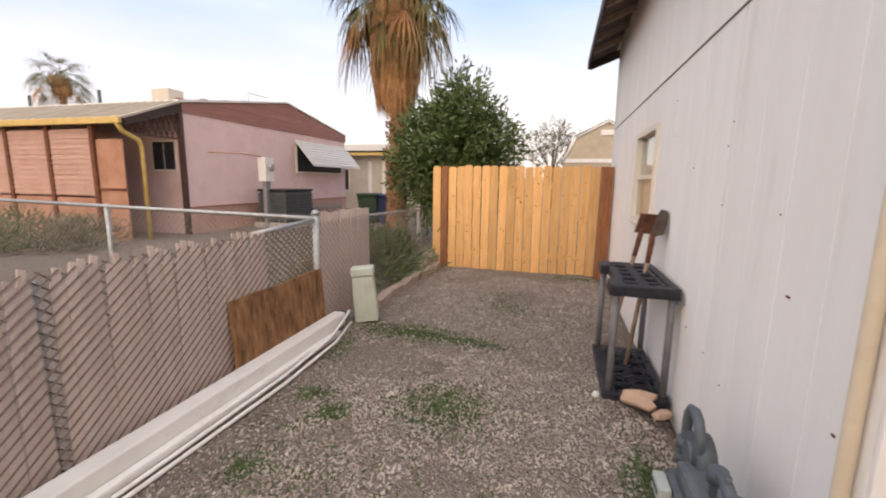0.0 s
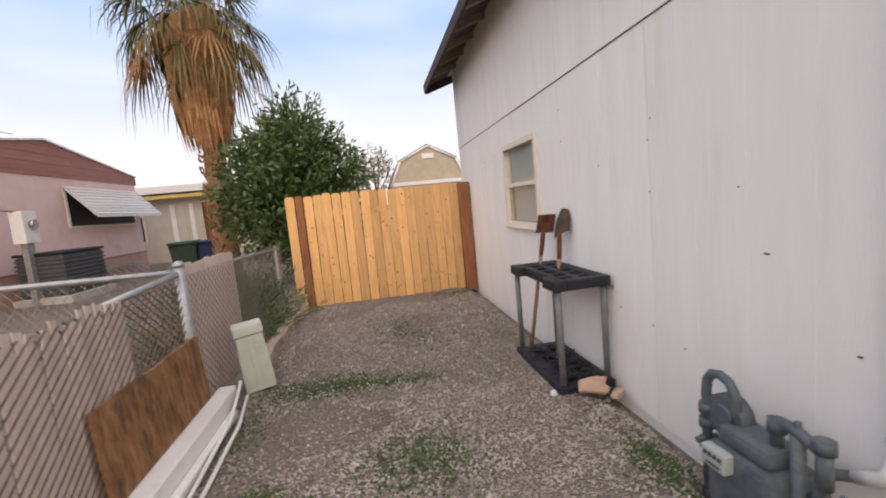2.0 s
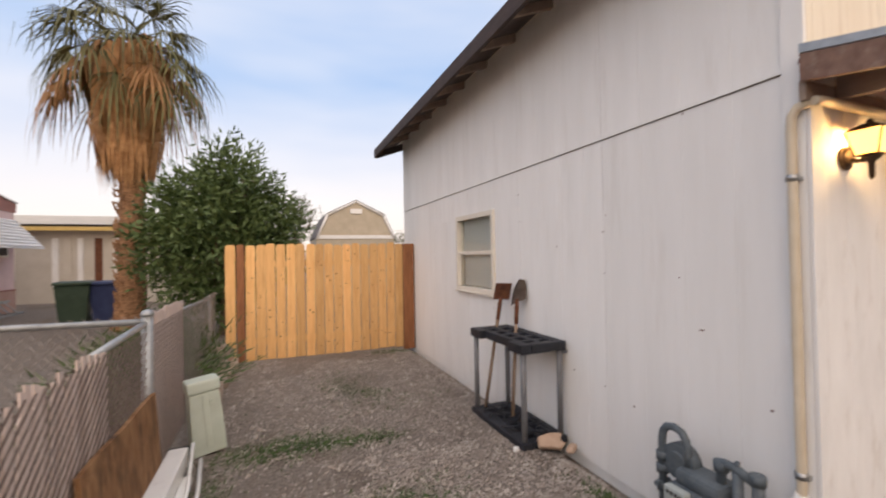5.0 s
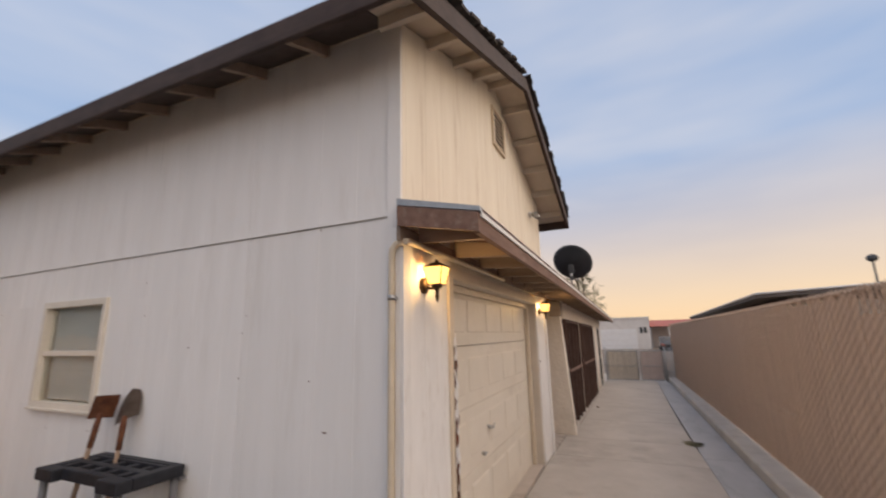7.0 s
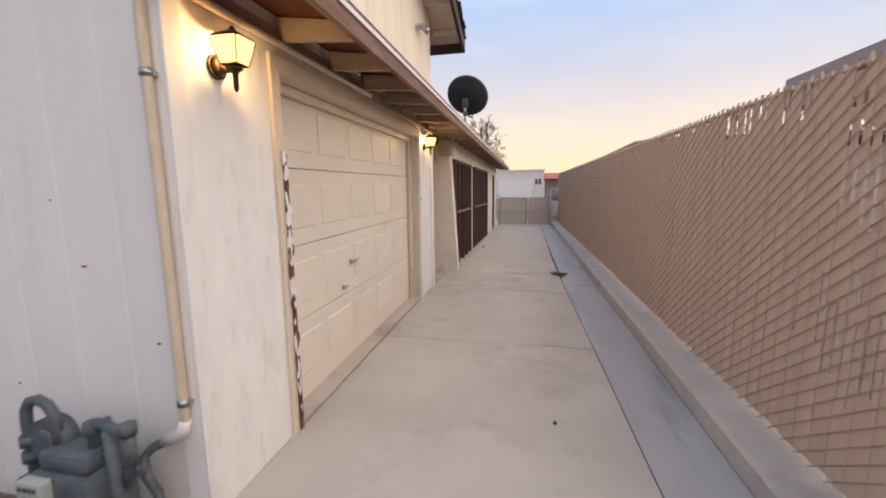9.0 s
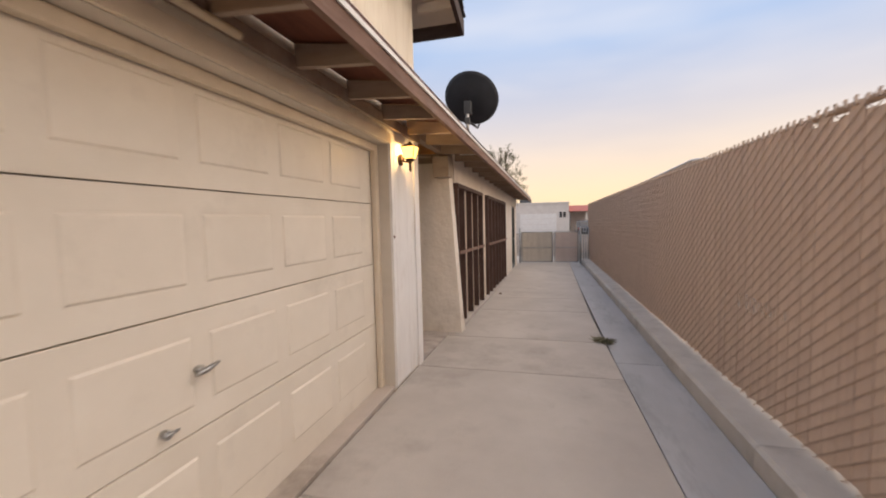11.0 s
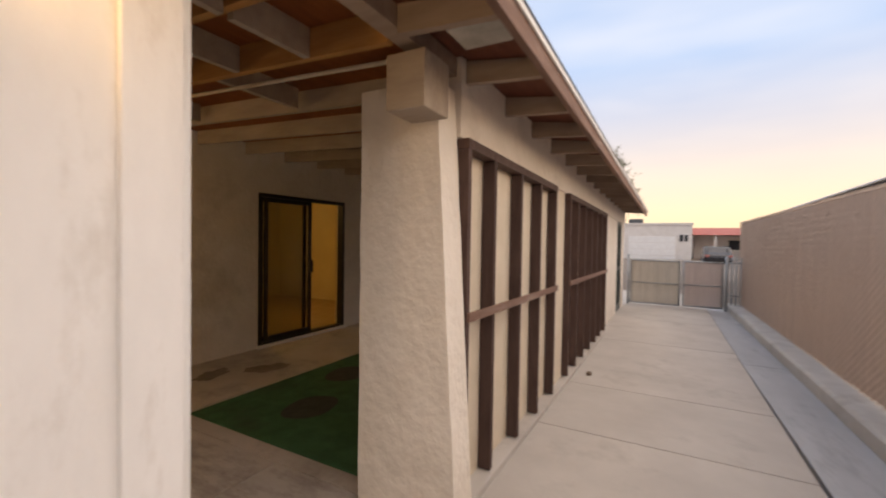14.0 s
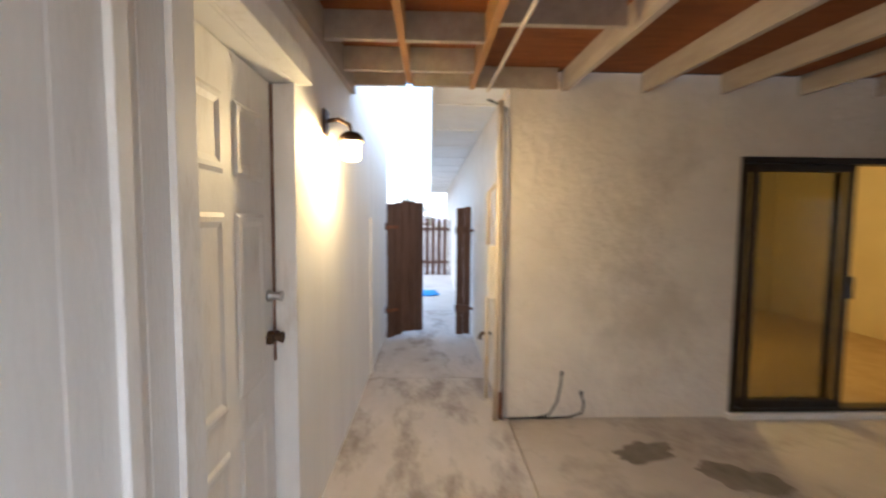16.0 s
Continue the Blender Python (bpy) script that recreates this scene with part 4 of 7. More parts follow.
def build_lantern(at):
    g = thing("wall_lantern", (0, 0, 0), "lit bronze wall lantern with flared frosted glass panes", "lamp", "porch lanterns")
    bm = BM()
    add_tube(bm, [(0, 0.0, -0.01), (0, -0.014, -0.01)], 0.056, 22)
    add_tube(bm, [(0, -0.014, -0.01), (0, -0.03, -0.01)], [0.05, 0.026], 22)
    part("back_plate", bm, M_BRONZE, g)
    bm = BM()
    add_tube(bm, [(0, -0.02, -0.01), (0, -0.05, -0.03), (0, -0.08, -0.03), (0, -0.098, -0.015)], 0.011, 10)
    part("arm", bm, M_BRONZE, g)
    bm = BM()
    add_lathe(bm, [(0.004, -0.125), (0.008, -0.117), (0.012, -0.108), (0.0125, -0.05), (0.02, -0.036), (0.034, -0.028), (0.036, -0.014)], 14, (0, -0.1, 0))
    part("finial", bm, M_BRONZE, g)
    part("base_tray", box(-0.044, -0.144, -0.013, 0.044, -0.056, -0.006, 0.002), M_BRONZE, g)
    bm = BM()
    square_frustum(bm, -0.005, 0.041, 0.10, 0.066, -0.1)
    glass = part("glass_shade", bm, M_LAMPGLASS, g, "glowing frosted glass shade")
    glass.visible_shadow = False
    for sx, sy in ((-1, -1), (1, -1), (1, 1), (-1, 1)):
        part("cage_bar", add_tube(BM(), [(0.042 * sx, -0.1 + 0.042 * sy, -0.008), (0.067 * sx, -0.1 + 0.067 * sy, 0.101)], 0.0035, 6), M_BRONZE, g)
    bm = BM()
    for a, b in (((0.102, 0.064), (0.112, 0.06)), ((0.112, 0.06), (0.135, 0.022))):
        top = square_frustum(bm, *a, *b, -0.1)[1]
    bm.faces.new(top)
    add_lathe(bm, [(0.012, 0.134), (0.015, 0.146), (0.003, 0.158)], 12, (0, -0.1, 0))
    part("cap", bm, M_BRONZE, g)
    g.matrix_basis = pose(*at)
    return g


lantern = build_lantern((1.10, GY0 - 0.002 + front_skew(1.10), 2.025))
copy_thing(lantern, pose(5.12, GY0 - 0.002, 2.025))


def build_jar_light():
    g = thing("jar_light", (GX1 + 0.003, 4.25, 1.88), "lit glass jar light under a bronze hood by the side door", "lamp")
    bm = box(0.0, -0.045, 0.06, 0.016, 0.045, 0.2, 0.006)
    part("wall_plate", bm, M_BRONZE, g)
    part("arm", add_tube(BM(), [(0.014, 0, 0.14), (0.08, 0, 0.15), (0.14, 0, 0.12), (0.15, 0, 0.07)], 0.012, 10), M_BRONZE, g)
    part("hood", add_lathe(BM(), [(0.01, 0.085), (0.04, 0.078), (0.066, 0.055), (0.074, 0.026), (0.07, 0.026)], 20, (0.15, 0, 0)), M_BRONZE, g)
    jar = part("glass_jar", add_lathe(BM(), [(0.045, 0.04), (0.052, 0.03), (0.052, -0.06), (0.042, -0.078), (0.012, -0.084)], 20, (0.15, 0, 0)), M_JARGLASS, g, "glowing ribbed glass jar")
    jar.visible_shadow = False
    return g


build_jar_light()


def build_gable_vent():
    g = thing("gable_vent", (3.22, GY0 - 0.004 + front_skew(3.22), 3.88), "beige louvred gable vent with dark slots", "vent")
    part("backing", box(-0.2, -0.004, 0.0, 0.2, 0.0, 0.44), M_BLACK, g)
    bm = BM()
    for x0, z0, x1, z1 in ((-0.24, -0.03, -0.2, 0.47), (0.2, -0.03, 0.24, 0.47), (-0.2, -0.03, 0.2, 0.0), (-0.2, 0.44, 0.2, 0.47)):
        add_box(bm, x0, -0.03, z0, x1, 0.0, z1, 0.003)
    part("frame", bm, M_BEIGE, g)
    for k in range(7):
        bm = BM()
        add_box(bm, -0.2, -0.022, 0.03 + k * 0.062, 0.2, -0.008, 0.055 + k * 0.062, 0, Euler((radians(-25), 0, 0)).to_matrix().to_4x4())
        part("slat", bm, M_BEIGE, g)
    return g


build_gable_vent()


def build_flood_light():
    g = thing("flood_light", (4.9, GY0 - 0.004, 3.5), "small twin security light on the gable", "lamp")
    bm = BM()
    add_tube(bm, [(0, 0, 0), (0, -0.03, 0)], 0.05, 16)
    part("base", bm, M_WHITE, g)
    for s in (-1, 1):
        bm = BM()
        add_tube(bm, [(0.02 * s, -0.03, 0), (0.06 * s, -0.07, -0.01), (0.085 * s, -0.13, -0.04)], [0.012, 0.03, 0.045], 12)
        part("lamp_head", bm, M_STEEL, g)
    return g


build_flood_light()


def build_window():
    g = thing("window_1", (GX0, 4.745, 1.15), "white-framed single-hung window with closed blinds", "window", kind="structure")
    w, h = 0.495, 0.91
    bm = BM()
    for y0, z0, y1, z1 in ((-w - 0.025, -0.02, -w + 0.03, h + 0.03), (w - 0.03, -0.02, w + 0.025, h + 0.03), (-w + 0.03, h - 0.03, w - 0.03, h + 0.03), (-w + 0.03, -0.03, w - 0.03, 0.03)):
        add_box(bm, -0.03, y0, z0, 0.06, y1, z1, 0.004)
    part("window_frame", bm, M_ALU, g)
    part("window_sill", box(-0.05, -w - 0.03, -0.045, -0.001, w + 0.03, -0.022, 0.004), M_ALU, g)
    bm = BM()
    add_box(bm, -0.012, -w + 0.031, h / 2 - 0.02, 0.05, w - 0.031, h / 2 + 0.025, 0.003)
    part("meeting_rail", bm, M_ALU, g)
    bm = BM()
    for y in (-w + 0.031, w - 0.056):
        add_box(bm, -0.008, y, 0.031, 0.02, y + 0.025, h / 2 - 0.021, 0.003)
    part("lower_sash", bm, M_ALU, g)
    for z0, z1, x in ((0.031, h / 2 - 0.021, 0.012), (h / 2 + 0.026, h - 0.031, 0.03)):
        p = part("pane", box(x, -w + 0.031, z0, x + 0.004, w - 0.031, z1), M_GLASS, g)
        p.visible_shadow = False
    mesh = mesh_of("blind_slat", add_box(BM(), -0.012, -w + 0.035, -0.001, 0.012, w - 0.035, 0.001), M_BLIND)
    for k in range(40):
        piece("blind_slat", mesh, g, pose(0.075, 0, 0.045 + k * 0.0212, 0, 62, 0))
    return g


build_window()


def build_corner_pipe():
    g = thing("drain_pipe", (GX0 - 0.045, 1.29, 0.0), "cream painted conduit on the garage corner", "pipe")
    bm = add_tube(BM(), [(0, 0.06, 0.385), (0, 0.02, 0.415), (0, 0, 0.47), (0, 0, 2.14), (0, -0.004, 2.2), (0.0, -0.03, 2.235), (0.01, -0.07, 2.245)], 0.021, 12)
    part("pipe", bm, M_PIPE, g)
    bm = add_tube(BM(), [(0, -0.09, 2.245), (0.05, -0.095, 2.25), (2.2, -0.05, 2.262)], 0.02, 12)
    part("top_pipe", bm, M_PIPE, g)
    bm = BM()
    part("elbow", add_tube(BM(), [(0, 0.12, 0.345), (0, 0.055, 0.38), (0, 0.016, 0.41), (0, 0, 0.46)], [0.026, 0.028, 0.028, 0.026], 12), M_PVC, g, "white plastic elbow")
    part("hose", add_tube(BM(), [(0, 0.11, 0.35), (-0.01, 0.18, 0.315), (-0.04, 0.205, 0.28), (-0.07, 0.165, 0.22), (-0.075, 0.11, 0.15), (-0.075, 0.1, 0.08), (-0.08, 0.13, 0.02), (-0.09, 0.19, -0.005),
                                 (-0.1, 0.225, 0.03), (-0.11, 0.215, 0.13), (-0.15, 0.17, 0.24), (-0.195, 0.09, 0.33), (-0.21, 0.06, 0.44)], 0.021, 12), M_METER, g, "grey looped gas hose")
    for z in (0.53, 1.9):
        bm = add_tube(BM(), [(0, 0, z), (0, 0, z + 0.03)], 0.026, 12)
        add_box(bm, -0.002, -0.03, z, 0.04, 0.03, z + 0.02)
        part("clamp", bm, M_STEEL, g)
    return g


build_corner_pipe()


# ---- side yard ----
M_DIAL = mat("dial_box_paint", (0.30, 0.34, 0.33), (0.40, 0.43, 0.41), 8, 0.5, 0.05, 60)


def build_gas_meter():
    g = thing("gas_meter", (0.575, 1.58, -0.055), "dusty dark grey gas meter with looped pipe", "gas meter")
    bm = BM()
    add_box(bm, -0.12, -0.13, 0.14, 0.10, 0.17, 0.42, 0.03)
    add_box(bm, -0.09, -0.10, 0.42, 0.07, 0.14, 0.50, 0.028)
    part("body", bm, M_METER, g)
    bm = box(-0.17, 0.02, 0.345, -0.121, 0.14, 0.43, 0.01)
    dial = part("index_box", bm, M_DIAL, g, "pale dial box with counter")
    bm = BM()
    for k in range(4):
        add_box(bm, -0.173, 0.035 + k * 0.024, 0.395, -0.1705, 0.05 + k * 0.024, 0.412)
    add_box(bm, -0.173, 0.04, 0.362, -0.1705, 0.11, 0.37)
    part("dial_marks", bm, M_WRITE, dial)
    bm = BM()
    add_tube(bm, [(0, 0.0, 0), (0, 0.0, 0.0001)], 0.001, 6)
    bm.clear()
    add_tube(bm, [(-0.02, 0.27, -0.1), (-0.02, 0.27, 0.58), (-0.02, 0.262, 0.63), (-0.02, 0.235, 0.668), (-0.02, 0.19, 0.68), (-0.02, 0.145, 0.665), (-0.02, 0.12, 0.63), (-0.02, 0.112, 0.58), (-0.02, 0.112, 0.49)], 0.021, 14)
    part("inlet_pipe", bm, M_METER, g)
    for z in (0.30, 0.40, 0.47):
        part("union", add_tube(BM(), [(-0.02, 0.27, z), (-0.02, 0.27, z + 0.045)], 0.034, 10), M_METER, g)
    part("valve", add_tube(BM(), [(-0.075, 0.27, 0.345), (0.03, 0.27, 0.345)], 0.014, 8), M_METER, g)
    part("sleeve", add_tube(BM(), [(-0.02, 0.27, -0.02), (-0.02, 0.27, 0.1)], 0.027, 12), M_BLACK, g)
    bm = BM()
    add_tube(bm, [(-0.03, 0.17, 0.50), (0.04, 0.17, 0.50)], 0.095, 22)
    add_tube(bm, [(-0.045, 0.17, 0.50), (0.055, 0.17, 0.50)], 0.055, 18)
    part("regulator", bm, M_METER, g)
    bm = BM()
    add_tube(bm, [(-0.01, -0.06, 0.49), (-0.01, -0.06, 0.58), (-0.01, -0.075, 0.60), (-0.01, -0.13, 0.60), (-0.01, -0.23, 0.565)], 0.022, 12)
    add_tube(bm, [(-0.01, -0.23, 0.60), (-0.01, -0.23, 0.44)], 0.026, 12)
    add_tube(bm, [(-0.01, -0.14, 0.585), (-0.01, -0.14, -0.1)], 0.024, 12)
    part("outlet_pipe", bm, M_METER, g)
    part("plug", add_tube(BM(), [(-0.01, -0.14, 0.6), (-0.01, -0.14, 0.635)], 0.012, 8), M_METER, g)
    part("elbow_nut", add_tube(BM(), [(-0.01, -0.23, 0.57), (-0.01, -0.23, 0.615)], 0.034, 10), M_METER, g)
    part("tap", add_tube(BM(), [(-0.01, -0.25, 0.41), (-0.01, -0.285, 0.41), (-0.01, -0.29, 0.45)], 0.011, 8), M_METER, g)
    part("union", add_tube(BM(), [(-0.01, -0.06, 0.555), (-0.01, -0.06, 0.605)], 0.034, 10), M_METER, g)
    return g


build_gas_meter()


def build_rack():
    g = thing("tool_rack", (0.35, 2.98, 0.0), "black plastic garden tool rack with grey poles", "tool rack")
    W, L, H = 0.44, 0.95, 0.85

    def tray(z, thick, notch):
        bm = BM()
        add_box(bm, 0.0, 0.0, z, 0.1, 0.22, z + thick, 0.012)
        add_box(bm, 0.0, L - 0.22, z, 0.1, L, z + thick, 0.012)
        add_box(bm, 0.06 if notch else 0.0, 0.2, z + 0.002, 0.12, L - 0.2, z + thick - 0.002, 0.012)
        add_box(bm, W - 0.06, 0.0, z, W, L, z + thick, 0.012)
        add_box(bm, 0.1, 0.0, z + 0.001, W - 0.05, 0.09, z + thick - 0.001, 0.012)
        add_box(bm, 0.1, L - 0.09, z + 0.001, W - 0.05, L, z + thick - 0.001, 0.012)
        for k in range(5):
            y = 0.16 + k * 0.16
            add_box(bm, 0.11, y, z + 0.006, W - 0.05, y + 0.06, z + thick - 0.006, 0.008)
        add_box(bm, 0.2, 0.05, z + 0.01, 0.26, L - 0.05, z + thick - 0.004, 0.008)
        add_box(bm, 0.33, 0.05, z + 0.01, 0.36, L - 0.05, z + thick + 0.004, 0.008)
        if not notch:
            add_box(bm, 0.05, 0.05, z, W - 0.05, L - 0.05, z + 0.012)
        return bm
    part("top_tray", tray(H - 0.08, 0.08, True), M_BLACK, g)
    part("base_tray", tray(0.0, 0.06, False), M_BLACK, g)
    for x in (0.045, W - 0.04):
        for y in (0.045, L - 0.045):
            bm = add_tube(BM(), [(x, y, 0.05), (x, y, H - 0.07)], 0.024, 14)
            part("pole", bm, M_GREYPOLE, g)
    bm = box(W - 0.02, 0.02, H - 0.11, W + 0.03, 0.05, H - 0.085, 0.003)
    part("clip", bm, M_GREYPOLE, g)
    return g


build_rack()


def build_shovel(name, foot, top, flat, label):
    g = thing(name, foot, label, "shovel", "shovels in the rack")
    d = Vector(top) - Vector(foot)
    bm = add_tube(BM(), [(0, 0, 0), d * 0.78], 0.017, 12)
    part("shaft", bm, M_WOODHANDLE, g)
    bm = add_tube(BM(), [d * 0.76, d * 0.9, d * 0.97], [0.02, 0.022, 0.018], 12)
    part("socket", bm, M_RUST, g)
    bm = BM()
    u = d.normalized()
    side = Vector((0.72, -0.68, 0)).normalized() if flat else Vector((0.5, -0.8, 0.45)).normalized()
    nrm = u.cross(side).normalized()
    n1, n2 = 8, 8
    grid = []
    for i in range(n1 + 1):
        f = i / n1
        half = 0.085 if flat else 0.085 * (1 - f ** 3) ** 0.5 + 0.004
        row = []
        for j in range(n2 + 1):
            s = -1 + 2 * j / n2
            row.append(bm.verts.new(d * 0.94 + u * (f * (0.17 if flat else 0.23)) + side * half * s + nrm * (0.03 * s * s + (0.02 * f))))
        grid.append(row)
    for i in range(n1):
        for j in range(n2):
            bm.faces.new((grid[i][j], grid[i + 1][j], grid[i + 1][j + 1], grid[i][j + 1])).smooth = True
    bmesh.ops.solidify(bm, geom=bm.faces[:], thickness=0.005)
    part("blade", bm, M_RUST if flat else M_OLDSTEEL, g, "rusty steel blade" if flat else "worn grey-brown steel blade")
    return g


build_shovel("square_shovel", (0.47, 3.85, 0.06), (0.68, 3.86, 1.19), True, "rusty square shovel standing upside down in the rack")
build_shovel("round_shovel", (0.58, 3.52, 0.06), (0.72, 3.62, 1.18), False, "rusty round-point shovel standing upside down in the rack")


def rough_stone(name, at, size, seed, material, label, category, turn=0):
    bm = BM()
    bmesh.ops.create_icosphere(bm, subdivisions=3, radius=0.5)
    for v in bm.verts:
        p = v.co.copy()
        s = 0.42 / max(abs(p.x), abs(p.y), abs(p.z), 0.2)
        v.co = p * (0.45 + 0.55 * min(1.5, s)) + p * 0.25 * noise.noise(p * 2.2 + Vector((seed, 0, 0)))
        v.co = Vector((v.co.x * size[0], v.co.y * size[1], v.co.z * size[2]))
    low = min(v.co.z for v in bm.verts)
    for v in bm.verts:
        v.co.z -= low
    return solid(name, bm, material, label, category, m=pose(*at, 0, 0, turn))


bm = add_prism(BM(), [(-0.02, 0.022), (0.06, 0.0), (0.115, 0.035), (0.08, 0.07), (0.12, 0.125), (0.01, 0.14), (-0.10, 0.12), (-0.125, 0.04)], "y", -0.022, 0.022)
bmesh.ops.bevel(bm, geom=bm.edges[:], offset=0.006, segments=2, affect="EDGES")
for v in bm.verts:
    v.co += Vector((noise.noise(v.co * 14), noise.noise(v.co * 14 + Vector((4, 0, 0))), 0)) * 0.008
solid("flagstone", bm, M_FLAG, "tan angular flagstone slab leaning on the tool rack", "stone", m=pose(0.58, 2.88, 0.018, -52, 0, -6))
rough_stone("river_stone", (0.71, 2.84, 0.0), (0.13, 0.07, 0.055), 8, M_FLAG, "small rounded tan stone by the rack", "stone", 35)
rough_stone("pale_stone", (0.31, 3.02, 0.0), (0.05, 0.05, 0.04), 5, M_WHITE, "small white stone by the rack", "stone")


def build_cloth_clutter():
    bm = BM()
    for k in range(9):
        y = 3.08 + 0.085 * k
        pts = [(0.56 + 0.06 * math.sin(k * 1.7 + 0.6 * j), y + 0.03 * math.sin(j + k), 0.075 + 0.02 * math.sin(j * 1.3 + k)) for j in range(7)]
        pts = [(p[0] - 0.15 + 0.05 * j, p[1], p[2]) for j, p in enumerate(pts)]
        add_tube(bm, pts, 0.008, 6)
    return solid("tangled_cord", bm, M_BLACK, "dark tangled cord lying in the rack's base", "cord", "stuff")


build_cloth_clutter()

# wooden gate fence across the yard
gate_fence = thing("cedar_fence", (-1.92, 7.2, 0.0), "new orange cedar board fence with dog-eared tops", "fence")
nb, bw = 17, 2.52 / 17
BOARDS = []
for i in range(3):
    h = 1.80 + 0.008 * i
    bm = add_prism(BM(), [(0.005, 0.0), (bw - 0.006, 0.0), (bw - 0.006, h - 0.03), (bw - 0.03, h), (0.03, h), (0.005, h - 0.03)], "y", 0.0, 0.018)
    BOARDS.append(mesh_of("board", bm, M_CEDAR))
for i in range(nb):
    piece("board", BOARDS[rng.randrange(3)], gate_fence, pose(i * bw, rng.uniform(-0.003, 0.003), rng.uniform(-0.012, 0.012), 0, rng.uniform(-0.25, 0.25), 0))
bm = BM()
for k in range(70):
    kx, kz, kr = (rng.randrange(nb) + rng.uniform(0.25, 0.75)) * bw, rng.uniform(0.1, 1.7), rng.uniform(0.005, 0.012)
    ring = [bm.verts.new((kx + kr * math.cos(a), -0.0045, kz + 1.5 * kr * math.sin(a))) for a in [2 * math.pi * i / 8 for i in range(8)]]
    bm.faces.new(ring)
tagged(part("knot", bm, M_KNOT, gate_fence), kind="stuff")
part("rail", box(-0.02, 0.022, 0.25, 2.52, 0.06, 0.34), M_CEDAR, gate_fence)
part("rail", box(-0.02, 0.022, 1.45, 2.52, 0.06, 1.54), M_CEDAR, gate_fence)
part("end_post", box(2.53, -0.02, -0.05, 2.72, 0.08, 1.80, 0.006), M_POSTWOOD, gate_fence, "dark reddish end post against the wall")
part("hinge_post", box(-0.115, -0.03, -0.05, -0.01, 0.08, 1.80, 0.006), M_POSTWOOD, gate_fence, "dark reddish hinge post")
part("end_board", add_prism(BM(), [(-0.27, 0.0), (-0.13, 0.0), (-0.13, 1.76), (-0.155, 1.80), (-0.245, 1.80), (-0.27, 1.76)], "y", -0.03, -0.012), M_CEDAR, gate_fence)


# chain-link fences with slats
def wire_net(length, z0, z1, pitch, r, behind=0, gap=0.0, slope=1.0):
    """Diamond wire net in the plane x-z, from x 0 to length."""
    verts, faces = [], []
    z0, z1 = z0 / slope, z1 / slope
    h = z1 - z0

    def bar(a, b, y):
        a, b = (a[0], a[1] * slope), (b[0], b[1] * slope)
        d = Vector((b[0] - a[0], 0, b[1] - a[1])).normalized()
        n = Vector((-d.z, 0, d.x))
        k = len(verts)
        for p in (a, b):
            q = Vector((p[0], y, p[1]))
            verts.extend([tuple(q + n * r), tuple(q - n * r * 0.5 + Vector((0, r, 0))), tuple(q - n * r * 0.5 - Vector((0, r, 0)))])
        faces.extend([(k, k + 1, k + 4, k + 3), (k + 1, k + 2, k + 5, k + 4), (k + 2, k, k + 3, k + 5)])
    x = -h
    while x < length:
        for s in (1, -1):
            xa, xb = (x, x + h) if s > 0 else (x + h, x)
            za, zb = z0, z1
            if min(xa, xb) < 0:
                if s > 0:
                    za, xa = z0 - xa, 0.0
                else:
                    zb, xb = z1 + xb, 0.0
            if max(xa, xb) > length:
                if s > 0:
                    zb, xb = z1 - (xb - length), length
                else:
                    za, xa = z0 + (xa - length), length
            if abs(xa - xb) > 0.01:
                bar((xa, za), (xb, zb), gap if s == behind else s * r * 0.8)
        x += pitch
    me = bpy.data.meshes.new("wire_net")
    me.from_pydata(verts, [], faces)
    return me


def net_part(parent, length, z0, z1, pitch, r, material, m, behind=0, gap=0.0, slope=1.0):
    """One set of wires can pass behind the slats."""
    me = wire_net(length, z0, z1, pitch, r, behind, gap, slope)
    me.materials.append(material)
    ob = new("wire_net", me)
    ob.parent, ob.matrix_basis = parent, m
    return tagged(ob, kind="stuff")


FY = -1.596
lane_fence = thing("slat_fence", (0.0, FY, 0.05), "tall chain-link fence filled with tan privacy slats", "fence")
lane_fence.rotation_euler = (0, 0, radians(1.49))


def lane_slat(top, notches=(), w=0.0315):
    """A flat slat; notches are worn stretches where its edge has shrunk away."""
    pts = [(-w, 0.03), (w, 0.03)]
    for z0, z1, d in notches:
        pts += [(w, z0), (w - d, z0 + 0.006), (w - d, z1 - 0.006), (w, z1)]
    return mesh_of("slat", add_prism(BM(), pts + [(w, top), (-w, top)], "y", -0.003, 0.004), M_SLAT)


slat_a, slat_b, slat_c = lane_slat(1.90), lane_slat(1.85), lane_slat(1.88, w=0.0285)
SLAT_ZONES = [(1.84, 2.75, [lane_slat(1.92, [(1.72, 1.914, 0.034)]), lane_slat(1.90, [(1.78, 1.894, 0.03)]), slat_a]),
              (1.05, 1.58, [lane_slat(1.90, [(0.40, 0.82, 0.024), (0.90, 1.02, 0.03), (1.20, 1.62, 0.026)]), slat_a, lane_slat(1.88, [(0.50, 0.86, 0.026), (1.30, 1.66, 0.024), (1.72, 1.78, 0.032)])]),
              (1.58, 1.84, [lane_slat(1.90, [(0.62, 0.98, 0.028)]), slat_a]),
              (4.35, 5.20, [lane_slat(1.90, [(0.66, 0.78, 0.04)]), lane_slat(1.90, [(0.69, 0.76, 0.034)]), slat_a])]
x, k = 0.35, 0
